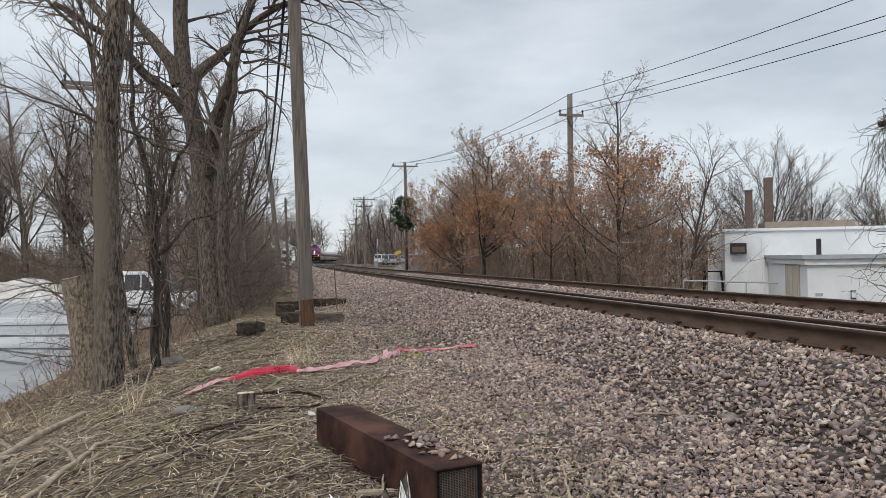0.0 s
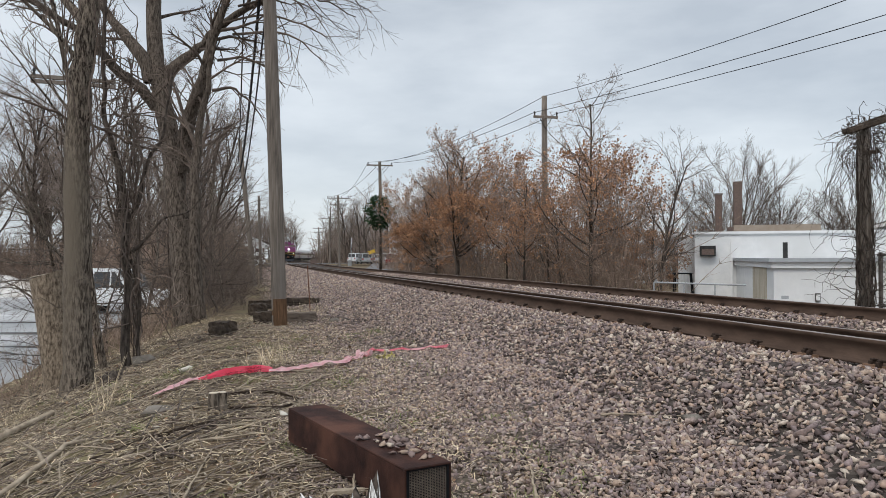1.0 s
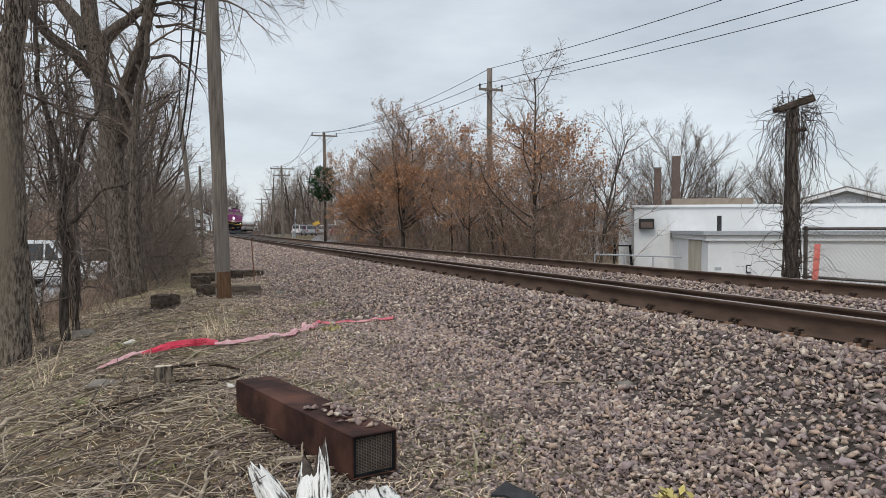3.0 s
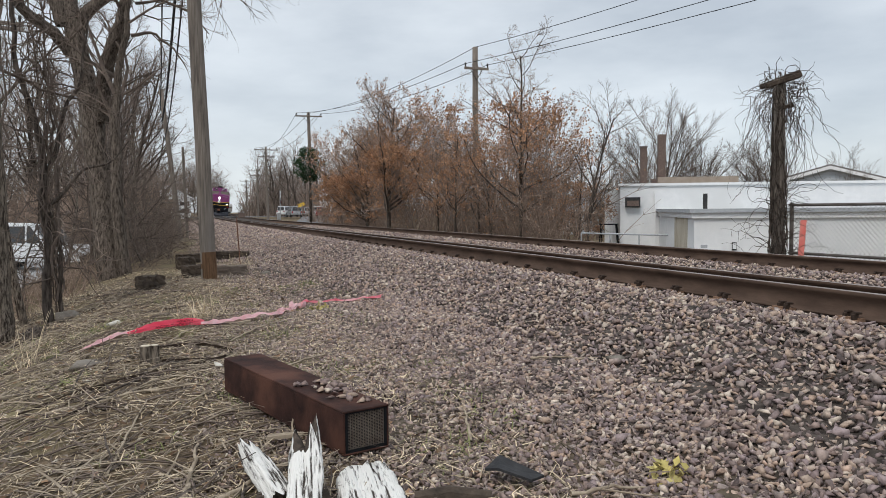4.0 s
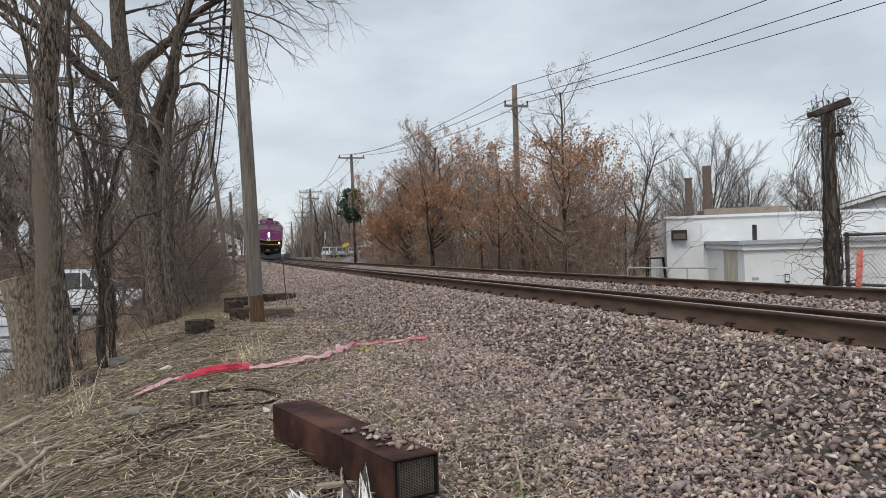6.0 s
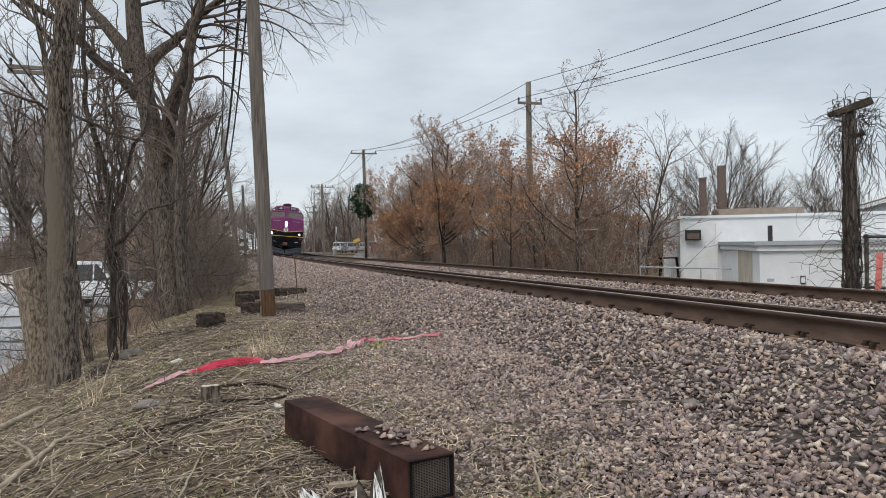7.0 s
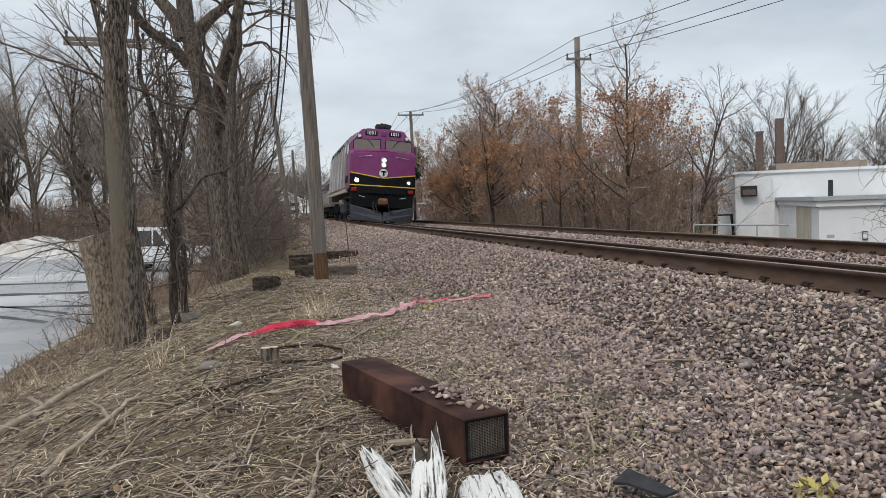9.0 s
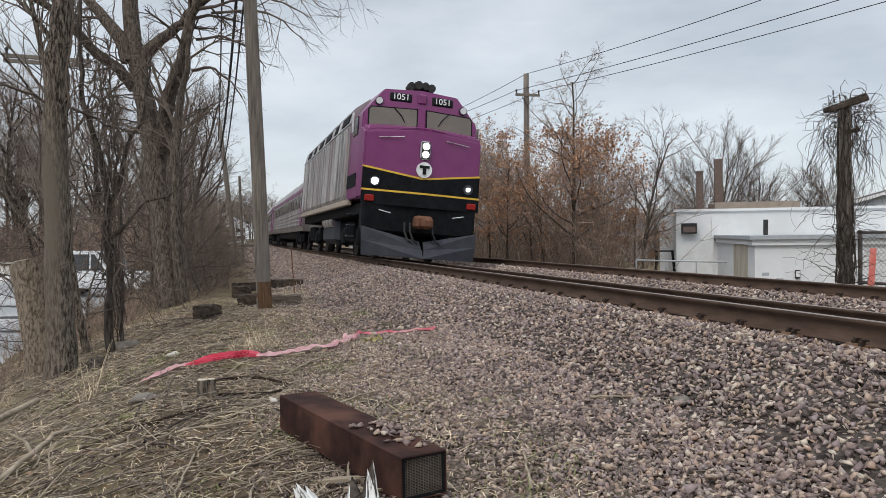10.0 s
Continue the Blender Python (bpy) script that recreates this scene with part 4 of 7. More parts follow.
p2a, p2b, p2c = (Vector((9.31 + dx, 65.3, 9.1)) for dx in (-1.05, 0, 1.05))
for k, (q, far) in enumerate(((POLE_R, p2b), (POLE_R + Vector((-0.58, -0.15, -0.85)), p2a), (POLE_R + Vector((0.58, -0.15, -0.85)), p2c))):
    wire(q, far, 0.55, 0.014)
    wire(far, Vector((8.56 + (k - 1) * 1.2, 99.6, 8.9)), 0.8, 0.016)
    wire(q, ((17.96, 7.64, 8.1), (19.2, 2.17, 7.25), (20.94, 1.55, 7.25))[k], 0.35, 0.014)
    wire(Vector((8.56 + (k - 1) * 1.2, 99.6, 8.9)), Vector((11.1 + (k - 1) * 1.2, 150, 8.9)), 0.9, 0.018)
for k, (a, b) in enumerate((((-1.25, 30, 4.4), (-0.35, 12.3, 6.3)), ((-1.2, 30, 4.0), (-0.05, 12.25, 5.9)), ((-1.15, 30, 3.3), (0.02, 12.2, 5.2)))):
    wire(a, b, 0.6, 0.03 if k == 1 else 0.018)
    wire(b, Vector(b) + Vector((0.6, -22, 0.3)), 0.5, 0.03 if k == 1 else 0.018)


# ---- buildings beyond the tracks ----
def wall_box(name, a, b, z0, z1, thick, mat, parent, label=""):
    """A wall standing from a to b."""
    a, b = Vector((*a, 0)), Vector((*b, 0))
    d = b - a
    n = Vector((-d.y, d.x, 0)).normalized() * thick
    return part(name, prism([(a.x, a.y, z0), (b.x, b.y, z0), (b.x + n.x, b.y + n.y, z0), (a.x + n.x, a.y + n.y, z0)], (0, 0, z1 - z0)), mat, parent, label)


def build_white_building():
    """Flat-roofed white masonry building with a low annexe in front."""
    wb = thing("white_building", "white painted flat-roofed masonry building with low annexe", "building")
    A, d = Vector((13.22, 21.36, 0)), Vector((0.88, -0.47, 0)).normalized()
    n = Vector((-d.y, d.x, 0))
    L, D, zt, zb = 20.0, 12.0, 1.40, -1.75
    def P(s, q, z):
        return A + d * s + n * q + Vector((0, 0, z))
    def slab(name, s0, s1, q0, q1, z0, z1, mat, label="", parent=wb):
        return part(name, prism([P(s0, q0, z0), P(s1, q0, z0), P(s1, q1, z0), P(s0, q1, z0)], (0, 0, z1 - z0)), mat, parent, label)
    slab("front_wall", 0, L, 0, 0.3, zb, zt - 0.08, M_WHITEWALL)
    slab("side_wall", 0, 0.3, 0.3, D, zb, zt - 0.08, M_WHITEWALL)
    slab("side_wall", L - 0.3, L, 0.3, D, zb, zt - 0.08, M_WHITEWALL)
    slab("back_wall", 0.3, L - 0.3, D - 0.3, D, zb, zt - 0.08, M_WHITEWALL)
    slab("roof", 0.3, L - 0.3, 0.3, D - 0.3, zt - 0.35, zt - 0.2, M_ROOF)
    slab("parapet_cap", -0.06, L + 0.06, -0.07, 0.34, zt - 0.08, zt, M_WHITE, "white parapet coping")
    slab("roof_upstand", 1.35, 4.0, 1.5, 1.7, zt - 0.2, zt + 0.26, M_TAN, "tan roof upstand")
    slab("roof_upstand_end", 1.15, 1.33, 1.4, 1.8, zt - 0.2, zt + 0.2, M_BROWN)
    ch = slab("chimney", 1.05, 1.29, 4.7, 5.0, zt - 0.2, 2.95, M_BROWN, "brown brick chimney stack")
    slab("chimney", 1.7, 1.98, 4.6, 4.95, zt - 0.2, 3.42, M_BROWN, "brown brick chimney stack")
    slab("chimney_cap", 1.02, 1.32, 4.67, 5.03, 2.95, 3.0, M_ROOF, parent=ch)
    # annexe
    q0, s0, za = -7.0, 1.25, 0.56
    slab("annexe_front", s0, L, q0, q0 + 0.25, zb, za - 0.22, M_WHITEWALL)
    slab("annexe_side", s0, s0 + 0.25, q0 + 0.25, -0.003, zb, za - 0.22, M_WHITEWALL)
    slab("annexe_roof", s0 - 0.12, L + 0.1, q0 - 0.14, -0.003, za - 0.09, za, M_GREYTRIM, "grey flat annexe roof edge")
    slab("annexe_fascia", s0 - 0.06, L + 0.05, q0 - 0.07, -0.003, za - 0.22, za - 0.09, M_WHITE)
    slab("stain_patch", s0 - 0.012, s0, q0 + 1.0, q0 + 3.3, zb, za - 0.23, M_STAIN, "brown water stain on the wall")
    slab("vent_pipe", s0 + 0.62, s0 + 0.72, q0 + 2.5, q0 + 2.6, za, za + 0.40, M_DARKMETAL, "dark vent pipe")
    # wall light and socket box
    slab("wall_light", 0.15, 0.62, -0.22, -0.002, 0.62, 0.95, M_DARKMETAL, "dark floodlight housing")
    slab("light_lens", 0.2, 0.57, -0.235, -0.222, 0.66, 0.84, M_BROWN)
    slab("outlet_box", s0 + 0.84, s0 + 0.94, q0 - 0.05, q0 - 0.002, -0.40, -0.22, M_DARKMETAL, "small dark outlet box")
    slab("outlet_cover", s0 + 0.85, s0 + 0.93, q0 - 0.062, q0 - 0.051, -0.375, -0.245, M_WHITE)
    for k, (a, b, z) in enumerate(((0.15, 0.3, -0.35), (0.18, 0.5, -0.55), (0.2, 0.3, -0.72), (0.45, 0.6, -0.48))):
        slab("peeled_patch", s0 + a, s0 + b, q0 - 0.006, q0 - 0.002, z, z + 0.07, M_GREYTRIM)
    slab("downpipe", 1.08, 1.14, -0.08, -0.002, zb, zt - 0.3, M_WHITE, "white downpipe")
    return wb


build_white_building()


def gable_house(at, yaw, w, d, h, rise, wall, label, rows=((0.45, 3),), trim=M_WHITE, dormer=False):
    ho = thing("house", label, "house", Matrix.Translation(at) @ Matrix.Rotation(yaw, 4, "Z"))
    part("wall", prism([(-w / 2, 0, 0), (w / 2, 0, 0), (w / 2, 0, h), (0, 0, h + rise), (-w / 2, 0, h)], (0, d, 0)), wall, ho)
    for s in (-1, 1):
        a, b = Vector((s * (w / 2 + 0.4), -0.4, h - rise * 0.8 / w)), Vector((0, -0.4, h + rise + 0.02))
        part("roof_slope", prism([a, b, b + Vector((0, 0, 0.2)), a + Vector((0, 0, 0.2))], (0, d + 0.8, 0)), M_ROOF, ho, "dark shingle roof")
        part("bargeboard", prism([a + Vector((0, -0.04, -0.12)), b + Vector((0, -0.04, -0.12)), b + Vector((0, -0.04, 0.1)), a + Vector((0, -0.04, 0.1))], (0, 0.035, 0)), trim, ho)
    for z, n in rows:
        for i in range(n):
            x = -w / 2 + w * (i + 0.5) / n
            wi = part("window", box((x, -0.03, z * h), (min(1.5, w / n * 0.5), 0.08, min(1.0, h * 0.3)), bevel=0.02), trim, ho, "white-framed window")
            part("pane", box((x, -0.08, z * h), (min(1.2, w / n * 0.4), 0.03, min(0.75, h * 0.22))), M_GLASS, wi)
            for s in (-1, 1):
                part("shutter", box((x + s * min(1.15, w / n * 0.36), -0.04, z * h), (0.4, 0.05, min(1.0, h * 0.3)), bevel=0.01), M_BROWN, ho)
    part("porch_roof", hull([(-1.6, -0.02, 0.72 * h), (1.6, -0.02, 0.72 * h), (-1.6, -0.9, 0.66 * h), (1.6, -0.9, 0.66 * h), (-1.1, -0.02, 0.9 * h), (1.1, -0.02, 0.9 * h)]), M_TAN, ho)
    return ho


gable_house((40.5, 39.5, -1.6), radians(-40), 9.5, 11, 3.5, 1.35, M_SIDING, "pale blue-grey gabled house with dark roof", rows=((0.8, 3),))
gable_house((33, 56, -1.7), radians(-30), 7, 9, 2.9, 1.3, M_SIDING, "grey sided house behind bare trees", rows=((0.6, 3),))
gable_house((27, 145, -0.6), radians(-10), 9, 9, 5.0, 2.6, M_WHITE, "white two-storey house beyond the crossing", rows=((0.3, 3), (0.7, 3)))
gable_house((-32, 76, -1.2), radians(20), 10, 9, 2.8, 1.8, M_BROWN, "low brick house with dark roof behind the car park", rows=((0.55, 2),))
gable_house((-46, 98, -1.0), radians(22), 12, 10, 7.0, 2.5, M_WHITE, "pale two-storey house among bare trees", rows=((0.3, 4), (0.7, 4)))
gable_house((-6, 165, -0.7), radians(5), 9, 9, 4.5, 2.4, M_WHITE, "white house beside the distant track", rows=((0.35, 3), (0.7, 3)))


# ---- vehicles ----
def build_car(at, yaw, paint, label, L=4.8, W=1.85, H=1.75, suv=True):
    ca = thing("car", label, "car", Matrix.Translation(at) @ Matrix.Rotation(yaw, 4, "Z"), "parked cars")
    hl, hw = L / 2, W / 2
    low = hull([(sx * (hl - 0.05), sy * hw * 0.94, 0.35) for sx in (-1, 1) for sy in (-1, 1)] + [(sx * hl, sy * hw * 0.86, 0.6) for sx in (-1, 1) for sy in (-1, 1)]
               + [(-hl * 0.97, sy * hw * 0.92, H * 0.52) for sy in (-1, 1)] + [(hl * 0.93, sy * hw * 0.88, H * 0.5) for sy in (-1, 1)]
               + [(0, sy * hw, 0.5) for sy in (-1, 1)] + [(0, sy * hw, H * 0.55) for sy in (-1, 1)], 0.05)
    part("body", low, paint, ca)
    back = -hl * (0.93 if suv else 0.75)
    cab = hull([(back, sy * hw * 0.9, H * 0.53) for sy in (-1, 1)] + [(hl * 0.42, sy * hw * 0.9, H * 0.53) for sy in (-1, 1)]
               + [(back + 0.25, sy * hw * 0.74, H) for sy in (-1, 1)] + [(hl * 0.12, sy * hw * 0.74, H * 0.985) for sy in (-1, 1)], 0.04)
    part("cabin", cab, paint, ca)
    for s in (-1, 1):
        for x0, x1, t0, t1 in ((back + 0.2, -0.75, back + 0.36, -0.75), (-0.65, 0.15, -0.65, 0.1), (0.25, hl * 0.36, 0.2, hl * 0.13)):
            lo, hi = H * 0.58, H * 0.93
            ylo, yhi = hw * 0.885, hw * 0.765
            part("side_window", prism([(x0, s * ylo, lo), (x1, s * ylo, lo), (t1, s * yhi, hi), (t0, s * yhi, hi)], (0, s * 0.02, 0)), M_GLASS, ca)
        for x in (-hl * 0.62, hl * 0.62):
            wh = part("wheel", disc((x, s * (hw - 0.1), 0.34), 0.34, 0.24, "Y", 20), M_RUBBER, ca, "black tyre")
            part("rim", disc((x, s * (hw + 0.022), 0.34), 0.2, 0.02, "Y", 14), M_CARSILVER, wh)
        part("head_lamp", box((hl * 0.955, s * hw * 0.66, H * 0.42), (0.1, 0.36, 0.14), bevel=0.03), M_LAMPDIM, ca)
        part("tail_lamp", box((-hl * 0.975, s * hw * 0.76, H * 0.47), (0.08, 0.2, 0.28), bevel=0.02), M_RED, ca)
    part("windscreen", prism([(hl * 0.41, -hw * 0.78, H * 0.58), (hl * 0.41, hw * 0.78, H * 0.58), (hl * 0.17, hw * 0.66, H * 0.94), (hl * 0.17, -hw * 0.66, H * 0.94)], (0.035, 0, 0.02)), M_GLASS, ca)
    part("rear_window", prism([(back - 0.0, -hw * 0.75, H * 0.6), (back - 0.0, hw * 0.75, H * 0.6), (back + 0.2, hw * 0.66, H * 0.93), (back + 0.2, -hw * 0.66, H * 0.93)], (-0.03, 0, 0.01)), M_GLASS, ca)
    part("bumper", box((hl * 0.985, 0, 0.5), (0.14, W * 0.86, 0.22), bevel=0.04), M_DARKMETAL, ca)
    return ca


build_car((-6.3, 34.0, -1.70), radians(-28), M_CARWHITE, "white sport utility vehicle parked on wet asphalt", 5.2, 1.95, 1.9)
build_car((16.5, 104, -0.32), radians(80), M_CARRED, "dark red car on the street by the crossing", 4.5, 1.8, 1.45, False)
build_car((17.8, 117, -0.32), radians(80), M_CARWHITE, "white car on the street beside the track")
build_car((14.6, 121, -0.32), radians(95), M_CARSILVER, "silver car waiting near the level crossing")
build_car((16.5, 150, -0.3), radians(60), M_CARWHITE, "white van waiting behind the level crossing", 5.0, 1.9, 1.95)
build_car((20.0, 140, -0.3), radians(70), M_CARSILVER, "silver car behind the level crossing")

# ---- trees and brush ----
def unit(v):
    return v / (np.linalg.norm(v) + 1e-9)


THIN = [0.0045]   # least radius of a twig


def grow(rng, p, d, L, r, lev, spec, out):
    """One branch and, from it, its children; spec holds a row for each level: kids, start, length ratio, angle, lift, wiggle."""
    kids, start, ratio, angle, lift, wig = spec[lev]
    n = max(3, min(9, int(L / 0.35) + 2)) if lev < 2 else 3
    pts, dirs = [p], [d]
    for _ in range(n):
        d = unit(d + rng.normal(0, wig, 3) + np.array([0, 0, lift]))
        p = p + d * (L / n)
        pts.append(p)
        dirs.append(d)
    radii = r * np.linspace(1, 0.28 if lev else 0.3, n + 1)
    out[lev].append((np.array(pts), radii))
    if lev + 1 >= len(spec):
        return
    spread(rng, np.array(pts), np.array(dirs), radii, L, lev, spec, out)


def spread(rng, pts, dirs, radii, L, lev, spec, out):
    kids, start, ratio, angle, lift, wig = spec[lev]
    n = len(pts) - 1
    for k in range(kids):
        t = start + (1 - start) * (k + rng.random()) / kids
        i = min(int(t * n), n - 1)
        f = t * n - i
        q = pts[i] * (1 - f) + pts[i + 1] * f
        dd = dirs[i + 1]
        side = unit(np.cross(dd, unit(rng.normal(size=3))))
        a = angle * rng.uniform(0.7, 1.25)
        cd = unit(dd * math.cos(a) + side * math.sin(a))
        cl = L * ratio * (1.15 - 0.65 * t) * rng.uniform(0.7, 1.25)
        cr = max(radii[i] * 0.55, THIN[0])
        grow(rng, q, cd, cl, min(cr, cl * 0.035 + THIN[0] * 0.7), lev + 1, spec, out)


def tree_from(out, label, name="tree", bark=M_BARK, twig=M_TWIG, thick=2, category="tree", at=None, group="bare trees"):
    ob = thing(name, label, category, at, group)
    V, F, base = [], [], 0
    for lev in range(min(thick, len(out))):
        if out[lev]:
            v, f = tubes_np(out[lev], 12 if lev == 0 else 7)
            k = len(V)
            V.append(v), F.append(f + base)
            base += len(v)
    part_np("trunk", np.concatenate(V), np.concatenate(F), bark, ob, smooth=True)
    V, F, base = [], [], 0
    for lev in range(thick, len(out)):
        if out[lev]:
            v, f = tubes_np(out[lev], 4 if lev == thick else 3)
            V.append(v), F.append(f + base)
            base += len(v)
    if V:
        part_np("crown", np.concatenate(V), np.concatenate(F), twig, ob)
    return ob


def leaves_on(out, levels, count, seed, size, parent, mat, low=0.0, droop=0.5, name="leaves", high=99):
    """Small curled leaves along the outer twigs."""
    rng = np.random.default_rng(seed)
    tw = [b for lev in levels for b in out[lev] if low < b[0][0, 2] < high]
    pick = rng.integers(0, len(tw), count)
    P = np.array([tw[i][0][rng.integers(1, len(tw[i][0]))] for i in pick]) + rng.normal(0, 0.05, (count, 3))
    a = rng.normal(size=(count, 3)) - np.array([0, 0, droop])
    a /= np.linalg.norm(a, axis=1, keepdims=True)
    b = np.cross(a, rng.normal(size=(count, 3)))
    b /= np.linalg.norm(b, axis=1, keepdims=True)
    c = np.cross(a, b)
    s = size * rng.uniform(0.6, 1.3, (count, 1))
    w = s * 0.36
    V = np.stack([P, P + a * s * 0.5 + b * w + c * w * 0.4, P + a * s, P + a * s * 0.5 - b * w + c * w * 0.4, ], axis=1).reshape(-1, 3)
    F = np.arange(count * 4).reshape(-1, 4)
    return part_np(name, V, F, mat, parent, "dry russet brown leaves still on the twigs")


def new_levels(n):
    return [[] for _ in range(n)]


def simple_tree(seed, H, r, spec, label, lean=(0, 0), **kw):
    rng = np.random.default_rng(seed)
    out = new_levels(len(spec))
    grow(rng, np.array([0, 0, -0.3]), unit(np.array([lean[0], lean[1], 1.0])), H, r, 0, spec, out)
    return tree_from(out, label, **kw), out


# kids, start, ratio, angle, lift, wiggle
TALL = [(13, 0.30, 0.42, 0.65, 0.02, 0.05), (8, 0.25, 0.50, 0.6, 0.05, 0.10), (6, 0.2, 0.55, 0.6, 0.04, 0.14), (5, 0.2, 0.6, 0.6, 0.02, 0.2), (0, 0, 0, 0, 0.0, 0.2)]
LIGHT = [(15, 0.25, 0.45, 0.62, 0.02, 0.06), (8, 0.2, 0.52, 0.6, 0.06, 0.10), (6, 0.15, 0.6, 0.6, 0.04, 0.14), (0, 0, 0, 0, 0.0, 0.2)]
SLIM = [(16, 0.35, 0.28, 0.7, 0.03, 0.05), (6, 0.2, 0.6, 0.6, 0.08, 0.12), (5, 0.2, 0.6, 0.6, 0.04, 0.18), (0, 0, 0, 0, 0.0, 0.2)]
OAK = [(30, 0.14, 0.58, 0.95, 0.03, 0.05), (9, 0.15, 0.46, 0.62, 0.08, 0.10), (6, 0.15, 0.55, 0.62, 0.05, 0.14), (4, 0.2, 0.6, 0.6, 0.04, 0.14), (0, 0, 0, 0, 0.03, 0.16)]
ARCH = [(13, 0.16, 0.62, 0.85, -0.01, 0.14), (8, 0.15, 0.5, 0.8, -0.02, 0.18), (6, 0.2, 0.55, 0.8, -0.03, 0.22), (0, 0, 0, 0, -0.02, 0.22)]
VASE = [(15, 0.10, 0.80, 0.60, 0.03, 0.04), (11, 0.2, 0.46, 0.48, 0.04, 0.07), (10, 0.2, 0.52, 0.5, 0.03, 0.11), (0, 0, 0, 0, 0.02, 0.14)]
BUSH = [(16, 0.04, 0.80, 0.50, 0.05, 0.06), (8, 0.2, 0.50, 0.55, 0.06, 0.10), (6, 0.2, 0.55, 0.6, 0.04, 0.14), (0, 0, 0, 0, 0.02, 0.18)]


def tr(x, y, turn=0.0, s=1.0, z=None):
    return Matrix.Translation((x, y, gz(x, y) if z is None else z)) @ Matrix.Rotation(turn, 4, "Z") @ Matrix.Scale(s, 4)


def polyline_limb(out, pts, r0, r1, lev, spec, rng, kids_from=None):
    P = np.array(pts, dtype=float)
    t = np.linspace(0, 1, len(P))
    tt = np.linspace(0, 1, len(P) * 3)
    Q = np.stack([np.interp(tt, t, P[:, i]) for i in range(3)], axis=-1)
    Q[1:-1] = (Q[:-2] + 2 * Q[1:-1] + Q[2:]) / 4 + rng.normal(0, 0.015, (len(Q) - 2, 3))
    radii = np.linspace(r0, r1, len(Q))
    out[lev].append((Q, radii))
    d = np.gradient(Q, axis=0)
    d /= np.linalg.norm(d, axis=1, keepdims=True)
    L = float(np.sum(np.linalg.norm(np.diff(Q, axis=0), axis=1)))
    spread(rng, Q, d, radii, L, lev, spec, out)


